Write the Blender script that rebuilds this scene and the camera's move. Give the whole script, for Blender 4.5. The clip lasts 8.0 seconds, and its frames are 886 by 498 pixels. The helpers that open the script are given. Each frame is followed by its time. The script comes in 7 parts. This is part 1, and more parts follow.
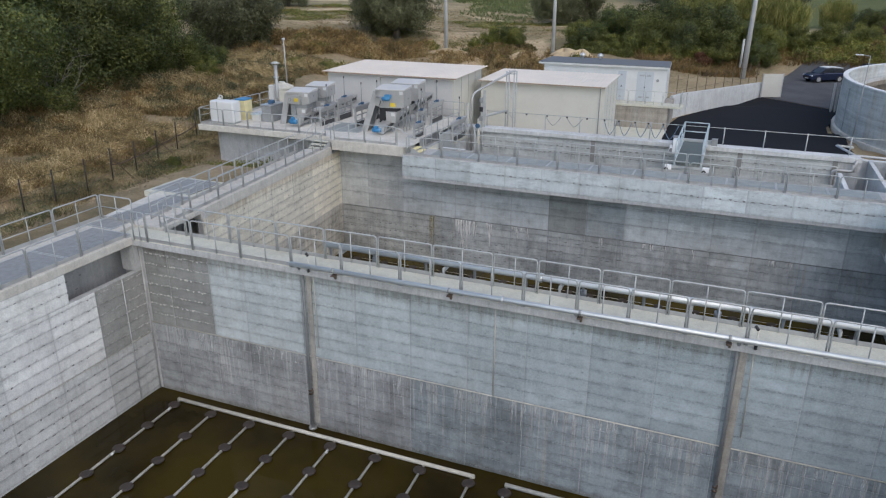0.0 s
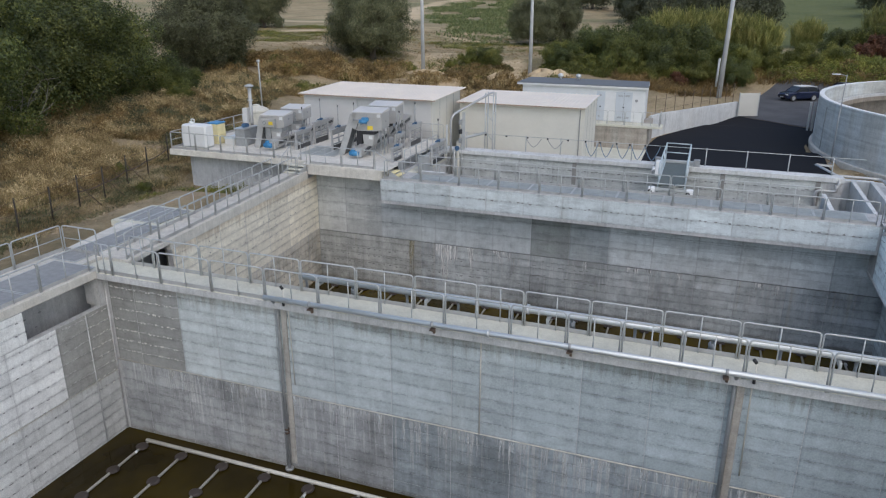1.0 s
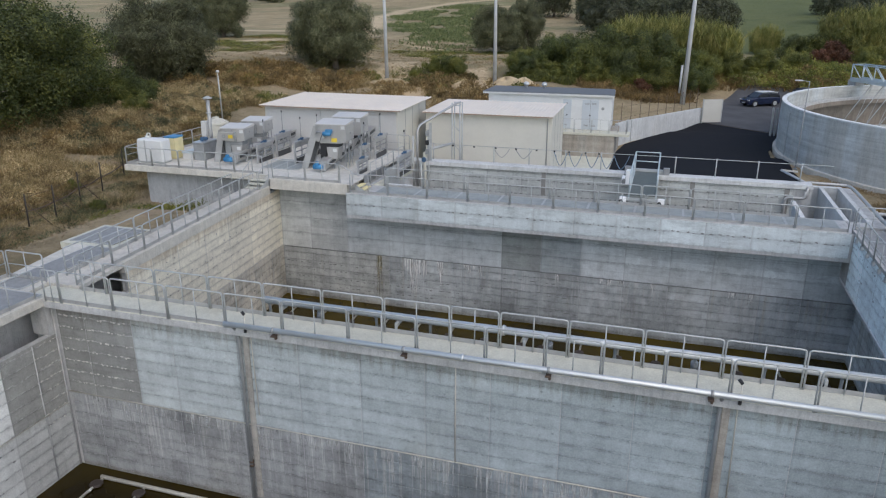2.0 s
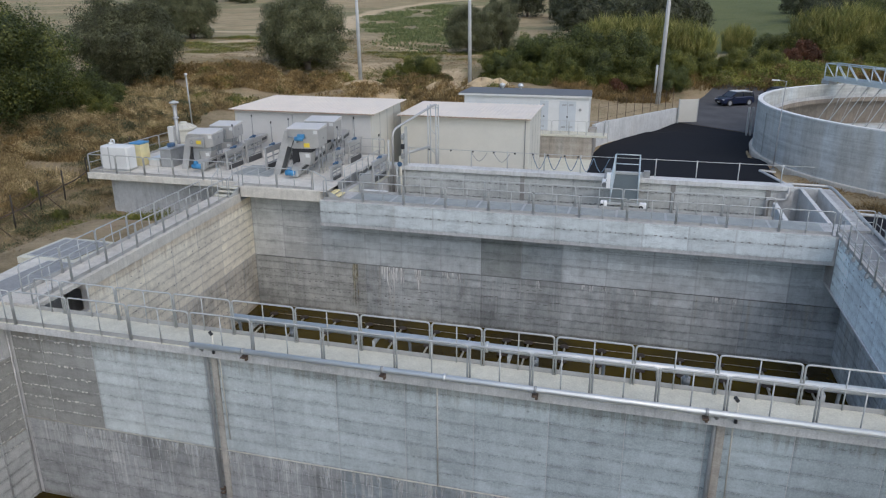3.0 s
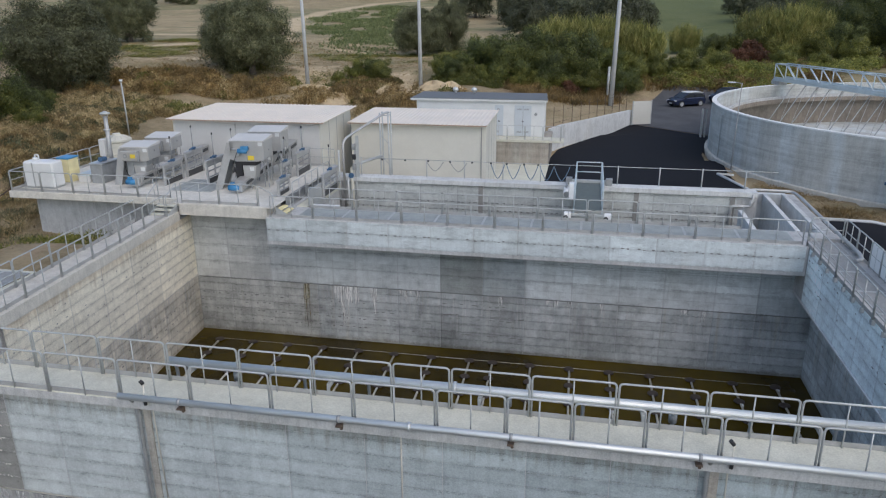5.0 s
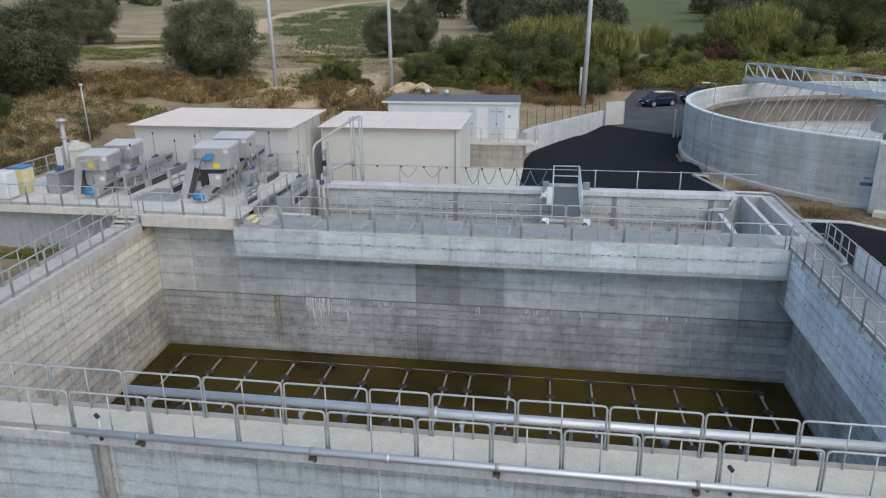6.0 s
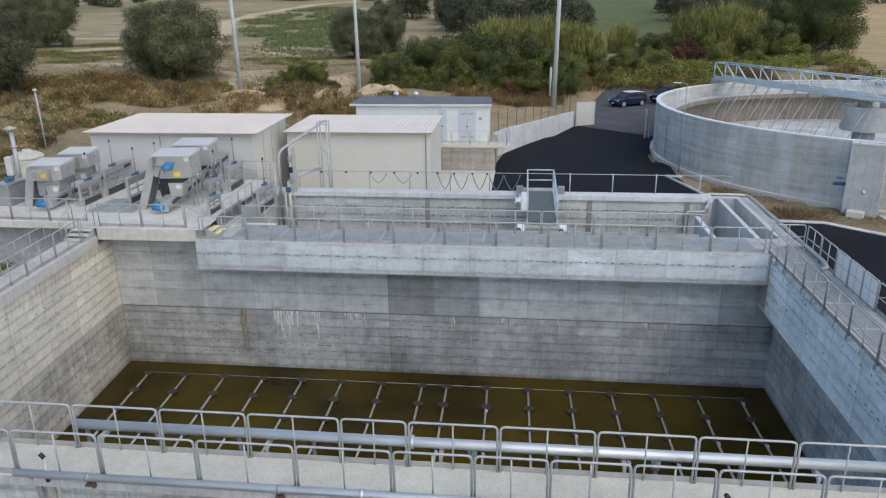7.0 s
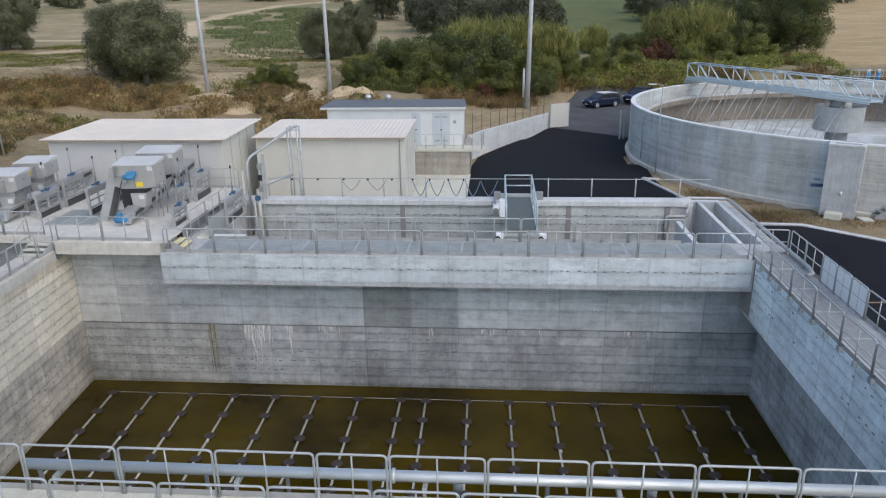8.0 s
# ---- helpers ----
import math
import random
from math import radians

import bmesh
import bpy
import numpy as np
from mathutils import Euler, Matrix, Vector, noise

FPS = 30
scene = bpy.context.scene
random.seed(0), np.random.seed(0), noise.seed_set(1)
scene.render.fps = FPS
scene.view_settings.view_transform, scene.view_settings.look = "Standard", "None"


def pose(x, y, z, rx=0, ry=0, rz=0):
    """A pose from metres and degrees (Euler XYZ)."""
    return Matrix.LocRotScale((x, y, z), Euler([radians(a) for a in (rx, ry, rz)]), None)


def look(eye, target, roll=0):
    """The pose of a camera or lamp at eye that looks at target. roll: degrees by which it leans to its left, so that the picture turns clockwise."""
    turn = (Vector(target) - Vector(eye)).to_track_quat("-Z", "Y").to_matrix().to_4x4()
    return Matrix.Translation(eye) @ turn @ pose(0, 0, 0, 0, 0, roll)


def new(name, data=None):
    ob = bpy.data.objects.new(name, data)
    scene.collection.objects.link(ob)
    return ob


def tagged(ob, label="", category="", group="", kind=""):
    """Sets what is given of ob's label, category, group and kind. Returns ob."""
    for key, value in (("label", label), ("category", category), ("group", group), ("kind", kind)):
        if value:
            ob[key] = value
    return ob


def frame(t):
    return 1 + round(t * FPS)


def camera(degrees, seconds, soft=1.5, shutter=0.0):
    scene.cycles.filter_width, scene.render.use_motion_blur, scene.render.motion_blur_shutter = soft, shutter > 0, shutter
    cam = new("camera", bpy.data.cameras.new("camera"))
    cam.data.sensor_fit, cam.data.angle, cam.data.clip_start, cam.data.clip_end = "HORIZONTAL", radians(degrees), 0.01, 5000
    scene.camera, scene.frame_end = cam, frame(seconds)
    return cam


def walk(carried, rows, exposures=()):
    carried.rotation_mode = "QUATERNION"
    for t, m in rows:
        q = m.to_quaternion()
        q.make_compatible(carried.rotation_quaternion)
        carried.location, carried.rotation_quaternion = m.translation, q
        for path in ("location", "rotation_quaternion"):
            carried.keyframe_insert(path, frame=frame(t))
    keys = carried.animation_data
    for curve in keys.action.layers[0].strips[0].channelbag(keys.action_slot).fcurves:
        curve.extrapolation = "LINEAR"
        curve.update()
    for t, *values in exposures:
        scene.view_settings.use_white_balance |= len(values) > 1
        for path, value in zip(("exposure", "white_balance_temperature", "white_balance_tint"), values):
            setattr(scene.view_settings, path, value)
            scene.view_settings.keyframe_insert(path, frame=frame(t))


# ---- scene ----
cam = camera(63.3, 8.0, soft=1.2)
PATH = [
    (0, (22.179, -37.852, 9.965), (21.482, -36.118, 9.251), 0.3),
    (0.5, (21.905, -37.349, 9.96), (21.229, -35.597, 9.271), 0.2),
    (1, (21.648, -36.803, 9.962), (21.0, -35.031, 9.297), 0.2),
    (1.5, (21.397, -36.295, 9.968), (20.794, -34.503, 9.317), 0.1),
    (3, (20.731, -34.66, 9.99), (20.232, -32.834, 9.345), -0.2),
    (3.5, (20.541, -34.159, 10.004), (20.073, -32.324, 9.36), -0.2),
    (4, (20.346, -33.616, 10.039), (19.91, -31.773, 9.395), -0.3),
    (4.5, (20.153, -33.087, 10.061), (19.748, -31.237, 9.417), -0.3),
    (6, (19.609, -31.351, 10.114), (19.312, -29.481, 9.47), -0.5),
    (6.5, (19.468, -30.782, 10.119), (19.211, -28.906, 9.475), -0.6),
    (7, (19.351, -30.151, 10.117), (19.134, -28.27, 9.473), -0.7),
    (7.5, (19.209, -29.597, 10.118), (19.03, -27.712, 9.475), -0.7),
    (8, (19.069, -29.003, 10.167), (18.926, -27.115, 9.523), -0.8),
]
walk(cam, [(t, look(eye, target, roll)) for t, eye, target, roll in PATH], ((0, 0.42), (4.5, 0.38), (6, 0.45), (8, 0.56)))

# ---- world and light ----
world = bpy.data.worlds.new("world")
scene.world = world
world.use_nodes = True
wn = world.node_tree.nodes
wl = world.node_tree.links
sky = wn.new("ShaderNodeTexSky")
sky.sky_type = "NISHITA"
sky.sun_disc = False
SUN_ELEV, SUN_AZ = radians(46), radians(140)
sky.sun_elevation, sky.sun_rotation = SUN_ELEV, SUN_AZ
sky.air_density, sky.dust_density, sky.ozone_density = 1.0, 1.5, 1.5
wn["Background"].inputs["Strength"].default_value = 0.145
wl.new(sky.outputs["Color"], wn["Background"].inputs["Color"])
sun_data = bpy.data.lights.new("sun", "SUN")
sun_data.energy, sun_data.angle, sun_data.color = 0.95, radians(110), (1.0, 0.91, 0.79)
sun = new("sun", sun_data)
sun_dir = Vector((math.sin(SUN_AZ) * math.cos(SUN_ELEV), math.cos(SUN_AZ) * math.cos(SUN_ELEV), math.sin(SUN_ELEV)))
sun.matrix_world = look(sun_dir * 80, (0, 0, 0))


# ---- materials ----
def nodes_of(name, rough=0.8, metal=0.0):
    m = bpy.data.materials.new(name)
    m.use_nodes = True
    nt = m.node_tree
    b = nt.nodes["Principled BSDF"]
    b.inputs["Roughness"].default_value, b.inputs["Metallic"].default_value = rough, metal
    return m, nt, b


def mth(nt, op, a, b=None, c=None):
    n = nt.nodes.new("ShaderNodeMath")
    n.operation = op
    for i, v in enumerate((a, b, c)):
        if v is None:
            continue
        if isinstance(v, (int, float)):
            n.inputs[i].default_value = v
        else:
            nt.links.new(v, n.inputs[i])
    return n.outputs[0]


def where(nt, scale=(1, 1, 1), kind="world"):
    if kind == "world":
        src = nt.nodes.new("ShaderNodeNewGeometry").outputs["Position"]
    else:
        src = nt.nodes.new("ShaderNodeTexCoord").outputs["Object"]
    mp = nt.nodes.new("ShaderNodeMapping")
    mp.inputs["Scale"].default_value = scale
    nt.links.new(src, mp.inputs["Vector"])
    return mp.outputs["Vector"]


def noise_of(nt, vec, scale, detail=4, rough=0.6):
    n = nt.nodes.new("ShaderNodeTexNoise")
    n.inputs["Scale"].default_value, n.inputs["Detail"].default_value, n.inputs["Roughness"].default_value = scale, detail, rough
    nt.links.new(vec, n.inputs["Vector"])
    return n.outputs["Fac"]


def remap(nt, v, a, b, c, d):
    n = nt.nodes.new("ShaderNodeMapRange")
    for i, x in enumerate((a, b, c, d)):
        n.inputs[i + 1].default_value = x
    nt.links.new(v, n.inputs[0])
    return n.outputs[0]


def ramp(nt, v, stops):
    n = nt.nodes.new("ShaderNodeValToRGB")
    e = n.color_ramp.elements
    while len(e) < len(stops):
        e.new(0.5)
    for el, (p, col) in zip(e, stops):
        el.position, el.color = p, (*col, 1)
    nt.links.new(v, n.inputs[0])
    return n.outputs[0]


def scaled(nt, col, fac):
    n = nt.nodes.new("ShaderNodeVectorMath")
    n.operation = "SCALE"
    nt.links.new(col, n.inputs[0])
    nt.links.new(fac, n.inputs["Scale"])
    return n.outputs[0]


def mixed(nt, fac, a, b):
    n = nt.nodes.new("ShaderNodeMix")
    n.data_type = "RGBA"
    nt.links.new(fac, n.inputs[0])
    for sock, v in ((n.inputs[6], a), (n.inputs[7], b)):
        if isinstance(v, tuple):
            sock.default_value = (*v, 1)
        else:
            nt.links.new(v, sock)
    return n.outputs[2]


def bumped(nt, b, v, strength, dist):
    n = nt.nodes.new("ShaderNodeBump")
    n.inputs["Strength"].default_value, n.inputs["Distance"].default_value = strength, dist
    nt.links.new(v, n.inputs["Height"])
    nt.links.new(n.outputs[0], b.inputs["Normal"])


def plain(name, col, rough=0.7, metal=0.0, vary=0.12, scale=1.5, bump=0.0):
    m, nt, b = nodes_of(name, rough, metal)
    v = where(nt)
    big, small = noise_of(nt, v, scale, 5), noise_of(nt, v, scale * 14, 3)
    f = mth(nt, "ADD", remap(nt, big, 0.3, 0.7, -vary, vary), remap(nt, small, 0.3, 0.7, -vary * 0.4, vary * 0.4))
    rgb = nt.nodes.new("ShaderNodeRGB")
    rgb.outputs[0].default_value = (*col, 1)
    nt.links.new(scaled(nt, rgb.outputs[0], mth(nt, "ADD", f, 1.0)), b.inputs["Base Color"])
    nt.links.new(mth(nt, "ADD", remap(nt, big, 0.3, 0.7, -0.08, 0.08), rough), b.inputs["Roughness"])
    if bump:
        bumped(nt, b, small, 0.5, bump)
    return m


def concrete(name, col, panel=0, streak=0.25, vary=0.16, bands=0.0):
    """Cast concrete: cloudy tone, grain, run-down streaks. panel 1: shuttered boards with ragged joints; 2: the lower lift, with pale runs of lime; 3: wide smooth boards.
    An object colour's alpha under 0.5 marks old panels, whose joints carry lime instead of dirt."""
    m, nt, b = nodes_of(name, 0.85)
    v = where(nt)
    cloud = noise_of(nt, v, 0.45, 6, 0.65)
    mid = noise_of(nt, v, 2.2, 7, 0.72)
    fine = noise_of(nt, v, 22, 3)
    run = noise_of(nt, where(nt, (3.2, 3.2, 0.25)), 1.7, 6, 0.7)
    f = remap(nt, cloud, 0.3, 0.7, -vary, vary)
    f = mth(nt, "ADD", f, remap(nt, mid, 0.3, 0.7, -vary * 0.9, vary * 0.9))
    f = mth(nt, "ADD", f, remap(nt, fine, 0.3, 0.7, -0.12, 0.12))
    f = mth(nt, "ADD", f, remap(nt, run, 0.45, 0.75, 0.03, -streak))
    f = mth(nt, "ADD", f, 1.0)
    if bands:
        strip = noise_of(nt, where(nt, (0.07, 0.07, 2.0)), 1.6, 4, 0.7)
        f = mth(nt, "ADD", f, remap(nt, strip, 0.35, 0.65, -bands * 1.3, bands * 0.7))
    rgb = nt.nodes.new("ShaderNodeRGB")
    rgb.outputs[0].default_value = (*col, 1)
    base = rgb.outputs[0]
    if bands:
        drip = remap(nt, noise_of(nt, where(nt, (1.0, 1.0, 0.07)), 0.42, 4, 0.6), 0.45, 0.66, 0.0, 0.75)
        base = mixed(nt, drip, base, (col[0] * 1.25, col[1] * 1.36, col[2] * 1.48))
    if panel:
        info = nt.nodes.new("ShaderNodeObjectInfo")
        isl = nt.nodes.new("ShaderNodeNewGeometry").outputs["Random Per Island"]
        board = mth(nt, "FRACT", mth(nt, "ADD", isl, mth(nt, "MULTIPLY", info.outputs["Random"], 7.3)))
        f = mth(nt, "MULTIPLY", f, remap(nt, board, 0, 1, 0.91 if panel == 1 else 0.86, 1.06))
        f = mth(nt, "MULTIPLY", f, remap(nt, info.outputs["Random"], 0, 1, 0.94, 1.05))
        sep = nt.nodes.new("ShaderNodeSeparateXYZ")
        nt.links.new(where(nt, kind="object"), sep.inputs[0])
        step = 0.95 if panel == 3 else 0.62 if panel == 4 else 0.45
        cyc = mth(nt, "FRACT", mth(nt, "ADD", mth(nt, "DIVIDE", sep.outputs["Z"], step), 0.5))
        wobble = noise_of(nt, where(nt, (1.6, 1.6, 1.0)), 2.4, 5, 0.75)
        k = 0.5 if panel == 3 else 1.0
        dist = mth(nt, "ADD", mth(nt, "SUBTRACT", cyc, 0.5), remap(nt, wobble, 0.3, 0.7, -0.12 * k, 0.06 * k))
        lip = remap(nt, mth(nt, "ABSOLUTE", dist), 0.035 * k, 0.10 * k, 1.0, 0.0)
        dash = remap(nt, noise_of(nt, where(nt, (1.0, 1.0, 0.8)), 3.4, 6, 0.8), 0.43, 0.52, 0.0, 1.0)
        some = remap(nt, noise_of(nt, where(nt, (0.6, 0.6, 1.1)), 0.9, 3), 0.30, 0.50, 0.45, 1.0)
        rag = remap(nt, noise_of(nt, where(nt, (1, 1, 1.4)), 13, 3, 0.8), 0.42, 0.58, 0.0, 1.0)
        lip = mth(nt, "MULTIPLY", mth(nt, "MULTIPLY", lip, dash), mth(nt, "MULTIPLY", rag, some))
        old = mth(nt, "LESS_THAN", info.outputs["Alpha"], 0.5)
        dark = mth(nt, "MULTIPLY", lip, mth(nt, "SUBTRACT", 1.0, old))
        f = mth(nt, "MULTIPLY", f, mth(nt, "SUBTRACT", 1.0, mth(nt, "MULTIPLY", dark, 0.36 if panel == 1 else 0.40)))
        # soft wavy smears of grout along the joints
        smear = remap(nt, mth(nt, "ABSOLUTE", mth(nt, "ADD", dist, 0.05)), 0.0, 0.26 * k, 1.0, 0.0)
        smear = mth(nt, "MULTIPLY", smear, remap(nt, noise_of(nt, where(nt, (1.0, 1.0, 0.6)), 1.9, 6, 0.7), 0.38, 0.62, 0.05, 1.0))
        f = mth(nt, "MULTIPLY", f, mth(nt, "SUBTRACT", 1.0, mth(nt, "MULTIPLY", smear, 0.24 if panel == 1 else 0.22)))
        # faint grime over the whole joint line
        seam = remap(nt, mth(nt, "ABSOLUTE", mth(nt, "SUBTRACT", cyc, 0.5)), 0.0, 0.07 * k, 0.10, 0.0)
        f = mth(nt, "MULTIPLY", f, mth(nt, "SUBTRACT", 1.0, seam))
        post = remap(nt, mth(nt, "ADD", sep.outputs["X"], remap(nt, mid, 0.3, 0.7, -0.015, 0.015)), 0.03, 0.09, 0.15, 0.0)
        f = mth(nt, "MULTIPLY", f, mth(nt, "SUBTRACT", 1.0, post))
        # small tie marks and blowholes
        tie = nt.nodes.new("ShaderNodeTexVoronoi")
        tie.inputs["Scale"].default_value = 1.0
        tie.inputs["Randomness"].default_value = 0.8
        nt.links.new(where(nt, (1.4, 1.4, 1.6)), tie.inputs["Vector"])
        f = mth(nt, "MULTIPLY", f, remap(nt, tie.outputs["Distance"], 0.03, 0.07, 0.66, 1.0))
        # rough, dirty patches left by worn boards
        worn = remap(nt, noise_of(nt, where(nt, (0.8, 0.8, 2.6)), 0.9, 7, 0.8), 0.50, 0.64, 0.0, 0.18 if panel == 1 else 0.24)
        f = mth(nt, "MULTIPLY", f, mth(nt, "SUBTRACT", 1.0, worn))
        if panel == 1:
            # browner and darker towards the head of the tall panels, with an uneven edge
            head_band = remap(nt, mth(nt, "ADD", sep.outputs["Z"], remap(nt, run, 0.3, 0.7, -0.35, 0.35)), 2.95, 3.45, 0.0, 0.55)
            base = mixed(nt, head_band, base, (0.27, 0.245, 0.20))
        if panel == 2:
            # damp dark patches under the pour joint and a tide line near the water
            damp = remap(nt, noise_of(nt, where(nt, (0.45, 0.45, 0.30)), 1.1, 6, 0.7), 0.46, 0.62, 0.0, 0.30)
            f = mth(nt, "MULTIPLY", f, mth(nt, "SUBTRACT", 1.0, damp))
            tide = remap(nt, mth(nt, "ADD", sep.outputs["Z"], remap(nt, mid, 0.3, 0.7, -0.10, 0.10)), 0.38, 0.62, 0.45, 0.0)
            base = mixed(nt, tide, base, (0.20, 0.17, 0.11))
        tone = nt.nodes.new("ShaderNodeVectorMath")
        tone.operation = "MULTIPLY"
        nt.links.new(base, tone.inputs[0])
        nt.links.new(info.outputs["Color"], tone.inputs[1])
        base = tone.outputs[0]
        base = mixed(nt, mth(nt, "MULTIPLY", mth(nt, "MULTIPLY", lip, old), 1.0), base, (0.60, 0.59, 0.56))
        if panel == 2:
            drip = noise_of(nt, where(nt, (5.5, 5.5, 0.10)), 1.7, 5, 0.75)
            drop = remap(nt, mth(nt, "ADD", sep.outputs["Z"], remap(nt, drip, 0.3, 0.7, -1.6, 1.6)), 1.6, 3.4, 0.0, 1.0)
            lime = mth(nt, "MULTIPLY", remap(nt, drip, 0.52, 0.60, 0.0, 0.85), drop)
            base = mixed(nt, lime, base, (0.52, 0.52, 0.50))
            scratch = remap(nt, noise_of(nt, where(nt, (3.0, 3.0, 0.30)), 1.5, 6, 0.75), 0.50, 0.68, 0.0, 0.16)
            f = mth(nt, "MULTIPLY", f, mth(nt, "SUBTRACT", 1.0, scratch))
            flow = remap(nt, noise_of(nt, where(nt, (0.9, 0.9, 0.06)), 1.9, 4, 0.6), 0.60, 0.70, 0.0, 0.6)
            base = mixed(nt, flow, base, (0.50, 0.49, 0.43))
    # brownish weather stains
    stain = remap(nt, noise_of(nt, where(nt, (1, 1, 0.5)), 0.33, 6, 0.7), 0.55, 0.75, 0.0, 0.35)
    base = mixed(nt, stain, base, (col[0] * 0.78, col[1] * 0.70, col[2] * 0.58))
    nt.links.new(scaled(nt, base, f), b.inputs["Base Color"])
    bumped(nt, b, mth(nt, "ADD", mid, mth(nt, "MULTIPLY", fine, 0.4)), 0.5, 0.01)
    return m


M = {}
M["panel"] = concrete("formed_concrete", (0.445, 0.492, 0.496), 1, 0.10, 0.14)
M["panelbeam"] = concrete("beam_concrete", (0.470, 0.510, 0.512), 4, 0.10, 0.12)
M["panelwide"] = concrete("wide_board_concrete", (0.465, 0.505, 0.506), 3, 0.14, 0.14)
M["panellow"] = concrete("lower_formed_concrete", (0.445, 0.483, 0.488), 2, 0.12, 0.18)
M["conc"] = concrete("cast_concrete", (0.46, 0.46, 0.45))
M["slab"] = concrete("slab_concrete", (0.555, 0.545, 0.455), streak=0.05, vary=0.10)
M["deck"] = concrete("deck_concrete", (0.565, 0.545, 0.49), streak=0.05, vary=0.16)
M["cope"] = concrete("coping_concrete", (0.53, 0.505, 0.45), streak=0.15, vary=0.14)
M["brownconc"] = concrete("brownish_concrete", (0.35, 0.315, 0.265), streak=0.25, vary=0.15, bands=0.10)
M["stripc"] = concrete("dark_joint_concrete", (0.24, 0.235, 0.22), streak=0.1, vary=0.1)
M["shaftc"] = concrete("weathered_shaft_concrete", (0.42, 0.43, 0.43), streak=0.25, vary=0.16)
M["palewall"] = concrete("pale_wall_concrete", (0.57, 0.58, 0.57), streak=0.2, vary=0.12)
M["tankc"] = concrete("tank_concrete", (0.455, 0.462, 0.438), streak=0.16, vary=0.12, bands=0.15)
M["rimc"] = concrete("pale_rim_concrete", (0.68, 0.69, 0.68), streak=0.05, vary=0.08)
M["galv"] = plain("galvanised_steel", (0.43, 0.445, 0.44), 0.55, 0.3, 0.12, 3)
M["steel"] = plain("stainless_steel", (0.55, 0.56, 0.56), 0.36, 0.65, 0.08, 2)
M["pipesteel"] = plain("dull_bright_stainless", (0.58, 0.60, 0.60), 0.42, 0.6, 0.06, 1.2)
M["midsteel"] = plain("weathered_stainless", (0.43, 0.43, 0.42), 0.5, 0.4, 0.14, 2)
M["hoodsteel"] = plain("brushed_stainless", (0.42, 0.415, 0.40), 0.45, 0.35, 0.10, 1.6)
M["lidsteel"] = plain("pale_steel_lid", (0.585, 0.565, 0.53), 0.5, 0.1, 0.08, 1.5)
M["dullsteel"] = plain("dull_steel", (0.30, 0.31, 0.31), 0.6, 0.3, 0.18, 2)
M["alu"] = plain("bare_aluminium", (0.52, 0.585, 0.61), 0.45, 0.35, 0.08, 2)
M["grate"] = plain("walkway_grating", (0.29, 0.295, 0.29), 0.7, 0.15, 0.15, 4)
M["palegrate"] = plain("pale_walkway_grating", (0.315, 0.338, 0.325), 0.7, 0.1, 0.2, 1.2)
M["darkgrate"] = plain("greenish_grating", (0.12, 0.14, 0.13), 0.7, 0.1, 0.2, 3)
M["cream"] = plain("cream_sandwich_panel", (0.575, 0.56, 0.50), 0.5, 0, 0.05, 0.6)
M["greypanel"] = plain("pale_grey_panel", (0.56, 0.555, 0.535), 0.5, 0, 0.05, 0.6)
M["roofw"] = plain("white_roof_sheet", (0.72, 0.64, 0.545), 0.5, 0, 0.07, 0.8)
M["edge"] = plain("rusty_drip_edge", (0.36, 0.25, 0.18), 0.7, 0, 0.2, 4)
M["white"] = plain("white_paint", (0.64, 0.65, 0.64), 0.5, 0, 0.06, 1)
M["boardwhite"] = plain("clean_white_board", (0.80, 0.80, 0.79), 0.45, 0, 0.04, 1)
M["door"] = plain("grey_door_paint", (0.50, 0.54, 0.57), 0.5, 0, 0.05, 1)
M["darkroof"] = plain("bitumen_roof", (0.13, 0.14, 0.15), 0.8, 0, 0.15, 2)
M["asphalt"] = plain("new_asphalt", (0.0145, 0.0155, 0.019), 0.9, 0, 0.3, 0.35, 0.01)
M["asphalt"].node_tree.nodes["Principled BSDF"].inputs["Specular IOR Level"].default_value = 0.12
M["oldroad"] = plain("worn_asphalt", (0.075, 0.075, 0.078), 0.9, 0, 0.3, 0.5, 0.01)
M["blue"] = plain("blue_paint", (0.05, 0.22, 0.42), 0.45, 0, 0.12, 5)
M["hoseblue"] = plain("faded_blue_hose", (0.12, 0.19, 0.27), 0.5, 0, 0.15, 3)
M["navy"] = plain("dark_blue_valve_paint", (0.05, 0.11, 0.20), 0.5, 0, 0.15, 5)
M["yellow"] = plain("faded_yellow_plastic", (0.72, 0.64, 0.36), 0.6, 0, 0.08, 2)
M["sign"] = plain("yellow_sign", (0.70, 0.52, 0.05), 0.5)
M["black"] = plain("black_rubber", (0.02, 0.02, 0.022), 0.6)
M["tankplastic"] = plain("cream_plastic", (0.55, 0.53, 0.45), 0.55, 0, 0.1, 2)
M["pipew"] = plain("pale_plastic_pipe", (0.56, 0.54, 0.47), 0.5, 0, 0.15, 3)
M["disc"] = plain("brown_diffuser_rubber", (0.045, 0.035, 0.03), 0.6, 0, 0.3, 6)
M["pole"] = plain("precast_pole", (0.42, 0.43, 0.43), 0.8, 0, 0.12, 1)
M["rust"] = plain("rusty_steel", (0.10, 0.07, 0.05), 0.8, 0, 0.25, 5)
M["darkrust"] = plain("dark_rusty_posts", (0.045, 0.038, 0.032), 0.85, 0, 0.2, 5)
M["bark"] = plain("bark", (0.11, 0.09, 0.07), 0.95, 0, 0.3, 4, 0.03)
M["tiemark"] = plain("dirt_in_tie_holes", (0.21, 0.21, 0.205), 0.9, 0, 0.3, 3)
